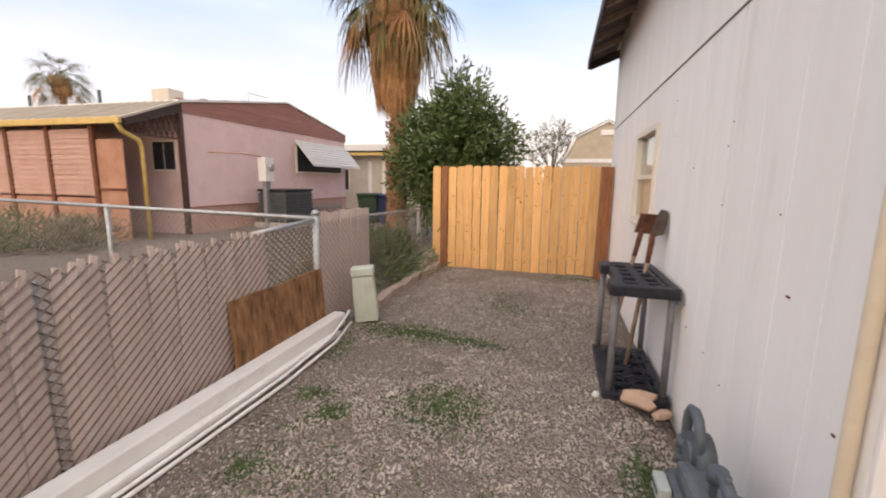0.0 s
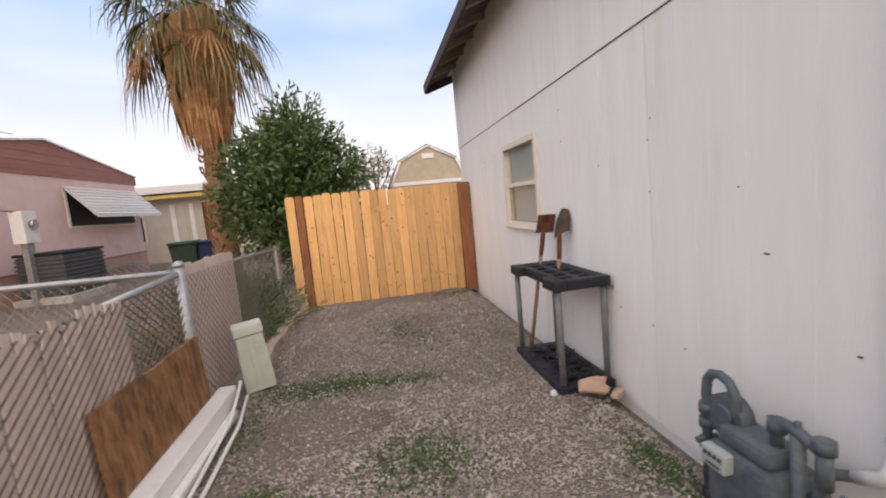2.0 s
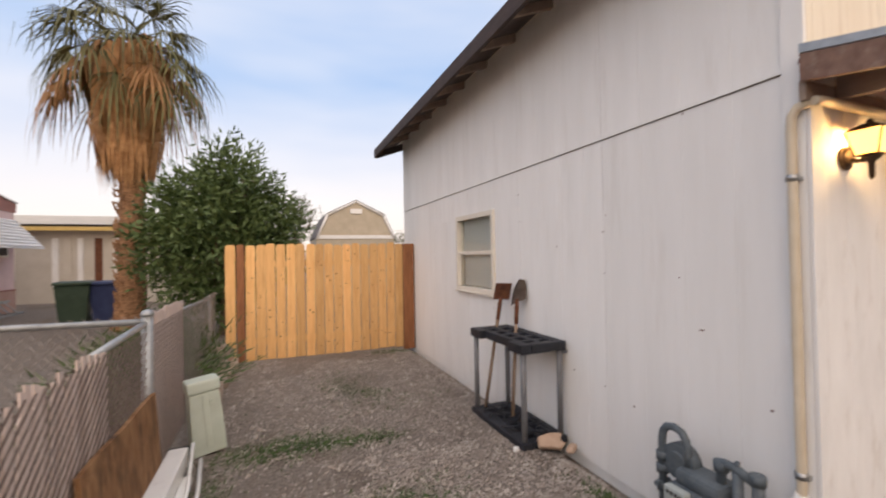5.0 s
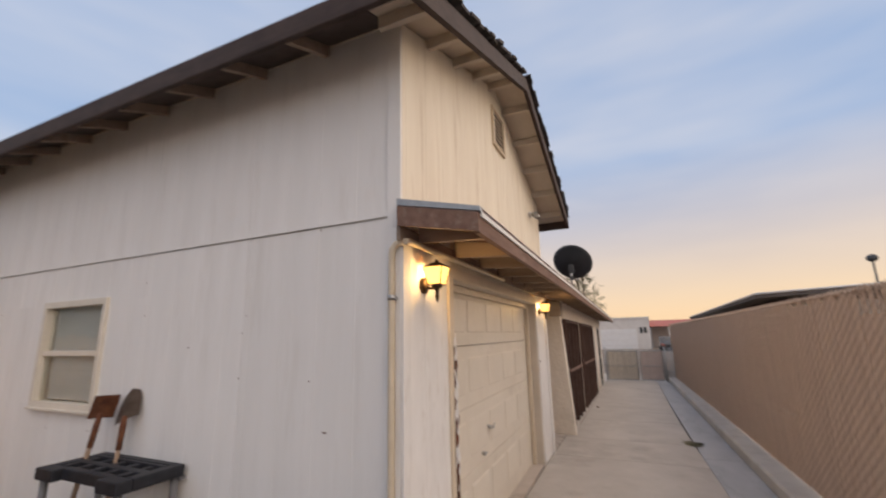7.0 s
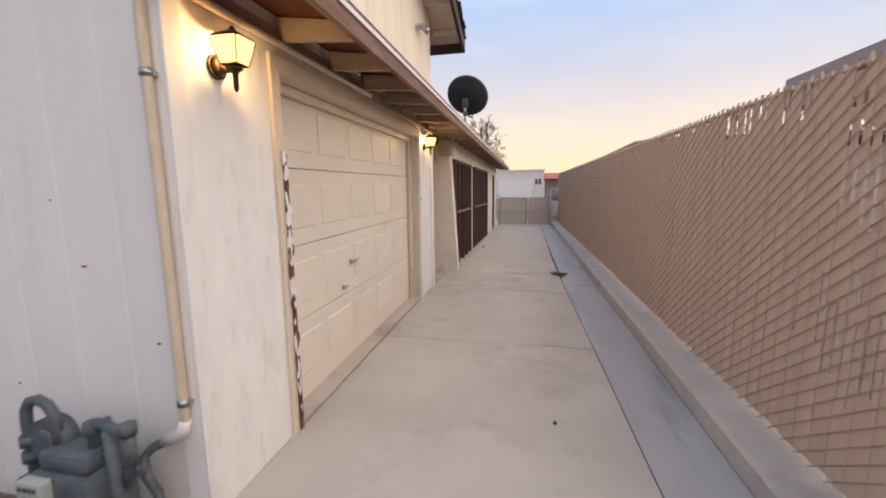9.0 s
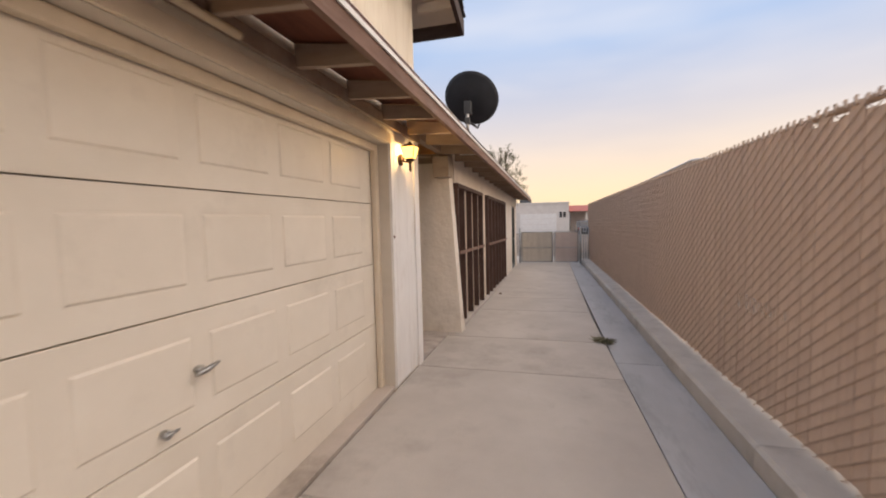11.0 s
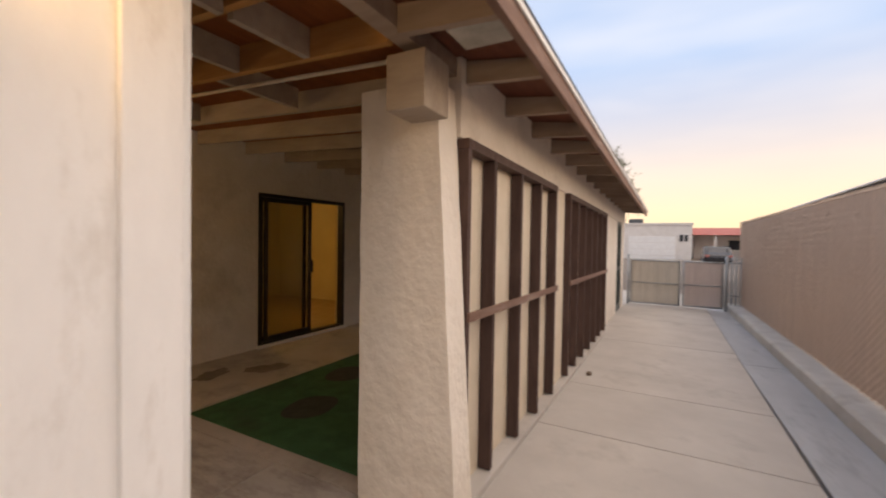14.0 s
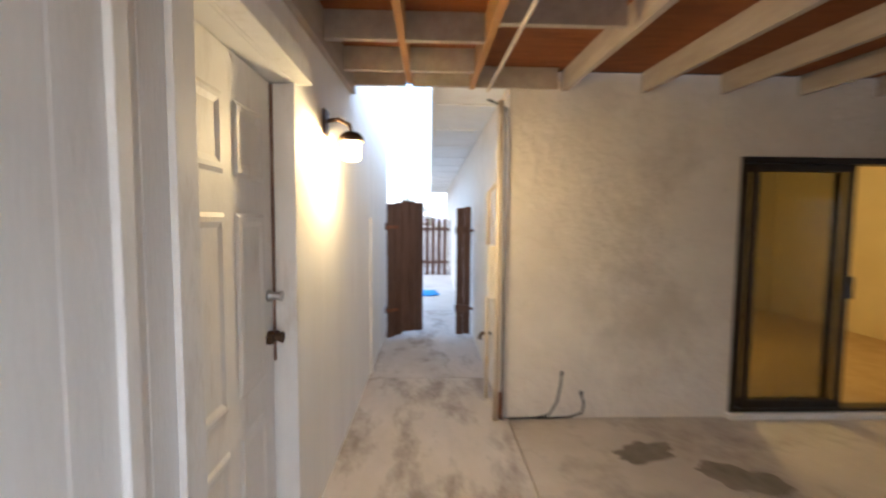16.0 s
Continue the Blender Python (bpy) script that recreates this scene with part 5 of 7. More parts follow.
while x < 17.0:
    top = 0.02 - 0.0045 * x
    me = slat_c if rng.random() < 0.05 else (slat_b if x < 4.5 and rng.random() < 0.3 else slat_a)
    for a, b, kinds in SLAT_ZONES:
        if a < x < b:
            me = kinds[rng.randrange(len(kinds))]
    piece("slat", me, lane_fence, pose(x, 0.0012 * (-1) ** k, top + rng.uniform(-0.012, 0.006), 0, rng.uniform(-0.25, 0.25), rng.uniform(-1.2, 1.2)))
    k += 1
    x += 0.0585
net_part(lane_fence, 16.7, 0.02, 1.93, 0.115, 0.0034, M_WIRE, pose(0.32, 0.0125, 0.0, 0, 0.26, 0), 1, -0.026, 0.72)
bm = BM()
for k in range(226):
    # twisted wire ends stand above the slats
    x = 0.34 + k * 0.074
    z = 1.905 - 0.0045 * x
    add_tube(bm, [(x - 0.012, 0.012, z), (x + 0.004, 0.006, z + 0.03 + rng.uniform(-0.008, 0.012)), (x + rng.uniform(-0.008, 0.008), 0.0, z + 0.044 + rng.uniform(-0.008, 0.008))], [0.008, 0.009, 0.005], 4, False)
tagged(part("wire_tip", bm, M_WIRE, lane_fence), kind="stuff")
for x in (0.4, 3.0, 5.6, 8.2, 10.8, 13.4, 16.0):
    bm = add_tube(BM(), [(x, -0.045, -0.1), (x, -0.045, 1.93 - 0.0045 * x)], 0.03, 10)
    part("post", bm, M_WIRE, lane_fence)
bm = add_tube(BM(), [(0.3, -0.035, 1.92), (17.0, -0.035, 1.84)], 0.021, 8)
part("top_rail", bm, M_WIRE, lane_fence)

# left fence, with slats, an open bay and the neighbour's run
LX = -2.3
left_fence = thing("yard_fence", (LX, 0.0, 0.0), "low chain-link fence with pinkish slats and ragged tops", "fence")
lslat = [mesh_of("slat", add_prism(BM(), [(-0.029, 0.05), (0.029, 0.05), (0.029, 1.0), (0.017, 1.02), (0.017 + t, 1.075 + d), (-0.017 + t, 1.085 + d), (-0.017, 1.02), (-0.029, 1.0)], "y", -0.004, 0.004), M_SLAT_L)
         for d, t in ((0.0, 0.006), (0.025, -0.008), (-0.02, 0.0), (0.012, 0.012), (-0.035, -0.01))]
y = -3.0
while y < 2.86:
    if abs(y - 1.27) > 0.03:
        piece("slat", lslat[rng.randrange(5)], left_fence, pose(0, y, 0.035 + rng.uniform(-0.012, 0.012), rng.uniform(-0.3, 0.3), rng.uniform(-1.4, 1.4), 90 + rng.uniform(-7, 7)))
    y += 0.0605
tall_slat = mesh_of("slat", box(-0.029, -0.004, 0.05, 0.029, 0.004, 1.21), M_SLAT_L)
y = 3.64
while y < 4.76:
    piece("slat", tall_slat, left_fence, pose(0, y, rng.uniform(-0.015, 0.015), 0, rng.uniform(-0.5, 0.5), 90 + rng.uniform(-6, 6)))
    y += 0.0605
net_part(left_fence, 6.5, 0.03, 1.10, 0.074, 0.005, M_WIRE_SHADE, pose(0.013, -3.0, 0, 0, 0, 90), -1, 0.03, 0.8)
net_part(left_fence, 3.3, 0.03, 1.12, 0.074, 0.0024, M_WIRE_L, pose(0.012, 3.58, 0, 0, 0, 90))
for y, h in ((-1.5, 1.1), (1.27, 1.05), (3.57, 1.22), (4.79, 1.18), (6.82, 1.08)):
    bm = add_tube(BM(), [(-0.045 if h < 1.2 else 0, y, -0.1), (-0.045 if h < 1.2 else 0, y, h)], 0.036 if h > 1.2 else 0.028, 12)
    if h > 1.2:
        add_lathe(bm, [(0.042, h - 0.02), (0.042, h), (0.025, h + 0.02), (0.004, h + 0.026)], 12, (0, y, 0))
    part("post", bm, M_GALV, left_fence)
bm = add_tube(BM(), [(-0.03, 2.7, 1.10), (-0.01, 3.57, 1.15)], 0.021, 10)
part("top_rail", bm, M_GALV, left_fence)
bm = add_tube(BM(), [(-0.03, 4.8, 1.10), (-0.03, 6.85, 1.04)], 0.018, 10)
part("top_rail", bm, M_GALV, left_fence)

side_fence = thing("neighbour_fence", (LX, 3.57, 0.0), "bare galvanised chain-link fence in front of the pink house", "fence")
bm = add_tube(BM(), [(-0.02, 0.0, 1.16), (-6.0, 0.3, 1.22)], 0.022, 10)
part("top_rail", bm, M_GALV, side_fence)
net_part(side_fence, 6.0, 0.05, 1.18, 0.074, 0.0018, M_WIRE_L, pose(0, 0, 0.02, 0, 0, 177))
for k in range(1, 3):
    bm = add_tube(BM(), [(-2.9 * k, 0.145 * k, -0.05), (-2.9 * k, 0.145 * k, 1.22)], 0.025, 10)
    part("post", bm, M_GALV, side_fence)

bm = BM()
add_box(bm, -0.012, -0.6, 0.0, 0.012, 0.6, 0.56)
bmesh.ops.subdivide_edges(bm, edges=[e for e in bm.edges if e.calc_length() > 0.3], cuts=5, use_grid_fill=True)
for v in bm.verts:
    v.co.z += 0.02 * noise.noise(Vector((v.co.y * 4, v.co.z * 3, 1))) * (1 if v.co.z > 0.3 else 0)
solid("plywood_board", bm, M_PLYWOOD, "weathered brown plywood board leaning on the fence", "board", m=pose(LX + 0.075, 2.96, 0.1, 0, -4, 0))


def build_vinyl_post(a, b, w, tilt):
    d = Vector(b) - Vector(a)
    L = d.length
    bm = BM()
    prof = [(-w / 2, 0), (w / 2, 0), (w / 2, w), (-w / 2, w)]
    add_prism(bm, [(p[0], p[1]) for p in prof], "y", 0.0, L)
    bmesh.ops.bevel(bm, geom=[e for e in bm.edges if e.calc_length() > 1], offset=0.012, segments=2, profile=0.6, affect="EDGES")
    g = thing("vinyl_post", a, "long white vinyl fence post lying on gravel", "post", "white posts along the fence")
    yaw = math.degrees(math.atan2(-d.x, d.y))
    part("tube", bm, M_PVC, g)
    part("end_cap", box(-w / 2 - 0.004, L + 0.001, -0.004, w / 2 + 0.004, L + 0.012, w + 0.004, 0.003), M_BLACK if tilt else M_PVC, g)
    g.matrix_basis = pose(*a, math.degrees(math.asin(d.z / L)), 0, yaw)
    return g


build_vinyl_post((-2.165, 0.2, 0.0), (-2.15, 3.72, 0.06), 0.13, True)
build_vinyl_post((-2.06, 0.1, 0.0), (-2.06, 3.5, 0.01), 0.055, False)


def build_conduit(pts, label):
    bm = add_tube(BM(), pts, 0.013, 10)
    return solid("loose_conduit", bm, M_PVC, label, "pipe", group="white conduits along the posts")


build_conduit([(-2.01, 0.4, 0.015), (-2.0, 1.6, 0.02), (-2.0, 2.6, 0.03), (-2.02, 3.3, 0.07), (-2.05, 3.62, 0.14), (-2.06, 3.75, 0.2)], "white flexible conduit lying beside the posts")
build_conduit([(-1.97, 0.3, 0.013), (-1.95, 1.5, 0.013), (-1.93, 2.5, 0.02), (-1.96, 3.3, 0.04), (-2.0, 3.68, 0.1)], "white flexible conduit lying beside the posts")


def build_pedestal():
    g = thing("utility_pedestal", (-2.0, 4.06, 0.02), "leaning pale green plastic utility pedestal", "utility box")
    bm = BM()
    rows = []
    for z, w, d in ((0.0, 0.125, 0.09), (0.3, 0.12, 0.085), (0.5, 0.11, 0.08)):
        rows.append([bm.verts.new((sx * w - 0.0, sy * d, z)) for sx, sy in ((-1, -1), (1, -1), (1, 1), (-1, 1))])
    for a, b in zip(rows, rows[1:]):
        for k in range(4):
            bm.faces.new((a[k], a[(k + 1) % 4], b[(k + 1) % 4], b[k]))
    bm.faces.new(rows[0][::-1]), bm.faces.new(rows[-1])
    bmesh.ops.bevel(bm, geom=bm.edges[:], offset=0.014, segments=2, profile=0.6, affect="EDGES")
    part("shell", bm, M_BOXGREEN, g)
    part("lid", box(-0.122, -0.09, 0.503, 0.122, 0.09, 0.60, 0.02), M_BOXGREEN, g)
    part("seam", box(-0.02, -0.094, 0.06, 0.02, -0.084, 0.49, 0.003), M_BOXGREEN, g)
    bm = add_tube(BM(), [(0.04, -0.11, 0.42), (0.04, -0.085, 0.42)], 0.014, 10)
    part("latch", bm, M_BOXGREEN, g)
    g.matrix_basis = pose(-2.0, 4.06, 0.01, 0, -5, 20)
    return g


build_pedestal()

# edging blocks between the yard and the neighbour's bed
for i, (x, y, t, sc) in enumerate(((-2.12, 4.75, 4, 1.0), (-2.14, 5.18, -6, 0.9), (-2.13, 5.62, 3, 1.0), (-2.12, 6.05, 8, 1.0), (-2.1, 6.48, -3, 0.95), (-2.06, 6.88, 5, 1.0))):
    bm = box(-0.06, -0.2 * sc, -0.02, 0.06, 0.2 * sc, 0.1, 0.012)
    solid("edging_block", bm, M_CINDER, "weathered brown concrete edging block half sunk in gravel", "block", group="edging blocks", m=pose(x, y, 0, 3, 2, t))
for i, (x, y, z, t) in enumerate(((-2.22, 6.6, 0.08, 12), (-2.2, 6.95, 0.1, -10), (-2.21, 6.94, 0.27, 20))):
    bm = BM()
    for x0, x1 in ((-0.2, -0.165), (-0.018, 0.018), (0.165, 0.2)):
        add_box(bm, x0, -0.066, 0.0, x1, 0.066, 0.19 if z < 0.2 else 0.1, 0.004)
    for y0, y1 in ((-0.1, -0.0665), (0.0665, 0.1)):
        add_box(bm, -0.2, y0, 0.0, 0.2, y1, 0.19 if z < 0.2 else 0.1, 0.004)
    solid("cinder_block", bm, M_CINDER, "hollow concrete block stacked by the gate post", "block", group="cinder blocks", m=pose(x, y, z - 0.06, 0, 0, t + 90))


# ---- patio ----
def build_slider():
    g = thing("door_1", (SX0, 5.10, -0.05), "dark bronze sliding glass door half open to a lit room", "door", kind="structure")
    W, H = SX1 - SX0, SZ + 0.05
    bm = BM()
    for x0, z0, x1, z1 in ((0, 0, 0.05, H), (W - 0.05, 0, W, H), (0.05, H - 0.05, W - 0.05, H), (0.05, 0.0, W - 0.05, 0.03)):
        add_box(bm, x0, -0.05, z0, x1, 0.06, z1, 0.003)
    part("frame", bm, M_DARKFRAME, g)
    for name, x0, x1, y in (("fixed_leaf", 0.052, 0.86, 0.012), ("screen_leaf", 0.10, 0.93, -0.03)):
        bm = BM()
        for a, z0, b, z1 in ((x0, 0.032, x0 + 0.055, H - 0.052), (x1 - 0.055, 0.032, x1, H - 0.052), (x0 + 0.055, H - 0.11, x1 - 0.055, H - 0.052), (x0 + 0.055, 0.032, x1 - 0.055, 0.1)):
            add_box(bm, a, y - 0.014, z0, b, y + 0.014, z1, 0.003)
        leaf = part(name, bm, M_DARKFRAME, g)
        p = part("pane", box(x0 + 0.055, y - 0.003, 0.1, x1 - 0.055, y + 0.003, H - 0.11), M_TINT if name == "screen_leaf" else M_GLASS, leaf)
        p.visible_shadow = False
    part("handle", box(0.86, -0.075, 0.93, 0.94, -0.045, 1.11, 0.008), M_BLACK, g)
    part("sill", box(-0.03, -0.1, -0.04, W + 0.03, -0.042, 0.0, 0.004), M_TRIM, g)
    bm = BM()
    return g


build_slider()


def build_side_door():
    g = thing("door_2", (GX1 - 0.1, EY0 + 0.015, -0.06), "closed beige six-panel side door with brass-coloured locks", "door", kind="structure")
    w, h = EY1 - EY0 - 0.037, EZ + 0.06
    leaf = part("leaf", box(-0.04, 0.006, 0.008, 0.0, w - 0.006, h - 0.006, 0.003), M_TRIM, g)
    for z0, z1 in ((0.2, 0.72), (0.86, 1.55), (1.68, 1.95)):
        for y0, y1 in ((0.1, w / 2 - 0.04), (w / 2 + 0.04, w - 0.1)):
            bm = BM()
            rings = []
            for d, dep in ((0.0, 0.001), (0.015, 0.009), (0.03, 0.009), (0.05, 0.003)):
                rings.append([bm.verts.new((dep, y, z)) for y, z in ((y0 + d, z0 + d), (y1 - d, z0 + d), (y1 - d, z1 - d), (y0 + d, z1 - d))])
            for a, b in zip(rings, rings[1:]):
                for k in range(4):
                    bm.faces.new((a[k], a[(k + 1) % 4], b[(k + 1) % 4], b[k]))
            bm.faces.new(rings[-1])
            part("door_panel", bm, M_TRIM, leaf)
    for z, r in ((1.2, 0.026), (1.02, 0.028)):
        bm = add_tube(BM(), [(0.0, w - 0.06, z), (0.012, w - 0.06, z), (0.03, w - 0.06, z), (0.06, w - 0.06, z)], [r, r, r * 0.5, r * 0.9], 14)
        part("knob" if z < 1.1 else "deadbolt", bm, M_BRONZE if z < 1.1 else M_STEEL, g)
    part("hasp", box(0.006, w - 0.11, 1.0, 0.03, w - 0.004, 1.035, 0.004), M_BRONZE, g)
    part("weather_strip", box(0.001, w - 0.012, 0.9, 0.012, w - 0.002, h - 0.01), M_REDWOOD, g)
    return g


build_side_door()
bm = BM()
add_box(bm, 0, 0, 0, 3.3, 2.3, 0.012, 0.004)
solid("turf_carpet", bm, M_CARPET, "green artificial turf carpet on the patio floor", "carpet", m=pose(7.02, 1.45, -0.084))
bm = BM()
ring = [bm.verts.new((0.27 * (1 + 0.12 * noise.noise((math.cos(a), math.sin(a), 0))) * math.cos(a), 0.2 * (1 + 0.12 * noise.noise((math.cos(a), math.sin(a), 4))) * math.sin(a), 0)) for a in [2 * math.pi * k / 40 for k in range(40)]]
bm.faces.new(ring)
stain_me = mesh_of("carpet_stain", bm, M_STAIN)
for x, y in ((7.63, 2.99), (8.48, 3.33)):
    ob = new("carpet_stain", stain_me)
    ob.location = (x, y, -0.0715)
    tagged(ob, "dark round damp stain on the green carpet", "stain", "carpet stains", "structure")


for x, y, sc, turn, seed in ((7.72, 4.55, 0.22, 20, 3), (8.18, 4.25, 0.26, -25, 8)):
    bm = BM()
    edge = [Vector((math.cos(a), 0.5 * math.sin(a), 0)) * sc * (1 + 0.55 * noise.noise((2 * math.cos(a), 2 * math.sin(a), seed))) for a in [2 * math.pi * k / 48 for k in range(48)]]
    bm.faces.new([bm.verts.new(p) for p in edge])
    solid("floor_stain", bm, M_OIL, "dark blotchy oil stain on the patio concrete", "stain", "structure", "floor stains", m=pose(x, y, -0.081, 0, 0, turn))


def build_cable(x, y, pts, label):
    bm = add_tube(BM(), pts, 0.008, 8)
    add_tube(bm, [pts[-1], (pts[-1][0] + 0.004, pts[-1][1], pts[-1][2] + 0.03)], 0.013, 8)
    return solid("cable_stub", bm, M_BLACK, label, "cable", group="cable stubs", at=(x, y, -0.08))


build_cable(7.0, 5.03, [(-0.12, -0.01, 0.01), (0.1, -0.01, 0.015), (0.2, -0.012, 0.04), (0.26, -0.015, 0.14), (0.285, -0.02, 0.28), (0.29, -0.02, 0.36)], "grey cable curling up from the patio wall base")
build_cable(7.4, 5.03, [(-0.3, -0.01, 0.01), (-0.05, -0.01, 0.015), (0.06, -0.01, 0.05), (0.08, -0.01, 0.12), (0.05, -0.015, 0.2)], "grey cable curling up from the patio wall base")


def build_riser():
    g = thing("wall_riser", (6.78, 5.02, -0.08), "painted pipes and cables rising at the house corner", "pipe")
    bm = add_tube(BM(), [(0.0, 0.0, 0.0), (0.0, 0.0, 2.45)], 0.022, 12)
    part("pipe", bm, M_PIPE, g)
    bm = add_tube(BM(), [(0.045, 0.005, 0.0), (0.05, 0.012, 0.1), (0.045, 0.012, 1.2), (0.04, 0.012, 2.4), (-0.1, 0.012, 2.46)], 0.009, 8)
    part("cable", bm, M_BLACK, g)
    bm = add_tube(BM(), [(0.03, 0.0, 0.02), (0.03, -0.02, 0.05), (0.03, 0.0, 0.22)], 0.016, 8)
    part("cable_boot", bm, M_RUST, g)
    bm = box(-0.03, 0.3, 0.9, 0.05, 0.55, 1.35, 0.01)
    part("junction_box", bm, M_ALU, g)
    bm = add_tube(BM(), [(-0.02, 0.42, 0.0), (-0.02, 0.42, 0.9)], 0.018, 10)
    part("lower_conduit", bm, M_PIPE, g)
    bm = add_tube(BM(), [(-0.02, 0.42, 1.35), (-0.02, 0.42, 1.8), (0.04, 0.42, 1.86)], 0.018, 10)
    part("upper_conduit", bm, M_PIPE, g)
    bm = add_tube(BM(), [(0.06, 0.7, 0.5), (-0.03, 0.7, 0.5), (-0.05, 0.7, 0.44)], 0.016, 10)
    part("tap", bm, M_BRONZE, g)
    return g


build_riser()
# small box light on the patio wall, left unlit
bm = box(-0.07, -0.045, 0.0, 0.07, -0.001, 0.16, 0.012)
g = thing("wall_speaker", (10.83, 5.06, 1.68), "small grey box light on the patio wall", "lamp")
part("case", bm, M_ACGREY, g)
part("grille", box(-0.055, -0.05, 0.015, 0.055, -0.0455, 0.145, 0.004), M_BLACK, g)


def build_broken_ledge():
    g = thing("broken_ledge", (GX1 + 0.001, 1.6, 1.60), "splintered white ledge boards hanging off the passage wall", "ledge")
    for s, (l, d, z, lift) in enumerate(((0.78, 0.10, 0.0, 0.07), (0.62, 0.075, 0.028, 0.06), (0.45, 0.06, -0.026, 0.05))):
        bm = BM()
        n, top, bot = 12, [], []
        for i in range(n + 1):
            y = i / n * l
            w = d * (1 + 0.4 * noise.noise((y * 11, s, 3))) * (1 - 0.6 * smooth(0.75 * l, l, y))
            h = z + lift * y + 0.006 * noise.noise((y * 14, s, 8))
            top.append((bm.verts.new((0, y, h + 0.012)), bm.verts.new((w, y, h + 0.008))))
            bot.append((bm.verts.new((0, y, h)), bm.verts.new((w * 0.96, y, h - 0.003))))
        for i in range(n):
            bm.faces.new((top[i][0], top[i][1], top[i + 1][1], top[i + 1][0]))
            bm.faces.new((bot[i][0], bot[i + 1][0], bot[i + 1][1], bot[i][1]))
            bm.faces.new((top[i][1], bot[i][1], bot[i + 1][1], top[i + 1][1]))
        bm.faces.new((top[0][0], bot[0][0], bot[0][1], top[0][1]))
        bm.faces.new((top[n][0], top[n][1], bot[n][1], bot[n][0]))
        bmesh.ops.recalc_face_normals(bm, faces=bm.faces[:])
        part("splinter", bm, M_WHITE, g)
    return g


build_broken_ledge()


def build_wood_gate(at, turn, w, h, n, label):
    g = thing("wooden_gate", at, label, "gate", "passage gates")
    mesh = mesh_of("board", box(0.003, 0.0, 0.0, w / n - 0.003, 0.02, h, 0.003), M_GATEWOOD)
    for i in range(n):
        piece("board", mesh, g, pose(i * w / n, 0, rng.uniform(-0.03, 0.03)))
    for z in (0.3, h - 0.35):
        part("rail", box(0.0, 0.021, z, w, 0.06, z + 0.09), M_GATEWOOD, g)
    for z in (0.32, h - 0.33):
        part("hinge", box(-0.03, -0.006, z, 0.16, -0.001, z + 0.04), M_RUST, g)
    g.matrix_basis = pose(*at, 0, 0, turn)
    return g


build_wood_gate((5.72, 7.15, -0.02), 35, 0.55, 1.72, 5, "open dark stained wooden gate leaf beside the wall")
build_wood_gate((6.8, 7.3, -0.02), 158, 0.2, 1.68, 2, "narrow dark stained fixed gate leaf by the house")
picket = thing("picket_fence", (4.6, 13.9, -0.1), "dark picket fence at the end of the passage", "fence")
pm = mesh_of("picket", add_prism(BM(), [(0, 0), (0.12, 0), (0.12, 1.6), (0.06, 1.68), (0, 1.6)], "y", 0, 0.02), M_GATEWOOD)
for i in range(24):
    piece("picket", pm, picket, pose(i * 0.17, 0, rng.uniform(-0.02, 0.02)))
for z in (0.35, 1.3):
    part("rail", box(0, 0.022, z, 4.1, 0.06, z + 0.08), M_GATEWOOD, picket)
bm = BM()
bmesh.ops.create_icosphere(bm, subdivisions=2, radius=0.22)
for v in bm.verts:
    v.co = Vector((v.co.x * 1.3 + 0.03 * noise.noise(v.co * 9), v.co.y, max(-0.02, v.co.z * 0.35 + 0.05 * noise.noise(v.co * 7))))
solid("blue_tarp", bm, M_BLUE, "crumpled light blue tarp on the far pavement", "tarp", at=(6.2, 10.6, -0.06))


# ---- lane ----
def build_dish():
    g = thing("satellite_dish", (6.75, 0.99, 2.375), "dark grey oval satellite dish on the low roof", "satellite dish")
    bm = BM()
    rings, sides = [], 36
    for i in range(9):
        f = i / 8
        rings.append([bm.verts.new((0.375 * f * math.cos(2 * math.pi * k / sides), 0.335 * f * math.sin(2 * math.pi * k / sides), 0.065 * f * f)) if i else None for k in range(sides)])
    c = bm.verts.new((0, 0, 0))
    for k in range(sides):
        bm.faces.new((c, rings[1][k], rings[1][(k + 1) % sides])).smooth = True
    for a, b in zip(rings[1:], rings[2:]):
        for k in range(sides):
            bm.faces.new((a[k], b[k], b[(k + 1) % sides], a[(k + 1) % sides])).smooth = True
    bmesh.ops.solidify(bm, geom=bm.faces[:], thickness=0.012)
    dish_m = Matrix.Translation((0.05, 0, 0.62)) @ look((0, 0, 0), (-0.93, 0.2, -0.42), 14).to_quaternion().to_matrix().to_4x4()
    part("reflector", bm, M_DISH, g, m=dish_m)
    bm = BM()
    add_tube(bm, [(-0.1, 0, 0.0), (-0.1, 0, 0.36), (-0.04, 0, 0.54)], 0.022, 12)
    part("mast", bm, M_STEEL, g)
    bm = BM()
    add_box(bm, -0.11, -0.045, 0.40, -0.01, 0.045, 0.56, 0.008)
    add_box(bm, -0.13, -0.03, 0.27, -0.05, 0.03, 0.35, 0.006)
    part("bracket", bm, M_ACGREY, g)
    bm = box(-0.2, -0.12, -0.1, 0.0, 0.12, 0.02, 0.004)
    part("foot", bm, M_STEEL, g)
    bm = add_tube(BM(), [(0.0, 0.0, 0.32), (0.28, -0.06, 0.30), (0.48, -0.09, 0.48)], 0.014, 8)
    part("feed_arm", bm, M_DISH, g)
    bm = box(0.44, -0.13, 0.46, 0.52, -0.05, 0.54, 0.01)
    part("receiver", bm, M_DISH, g)
    return g


build_dish()


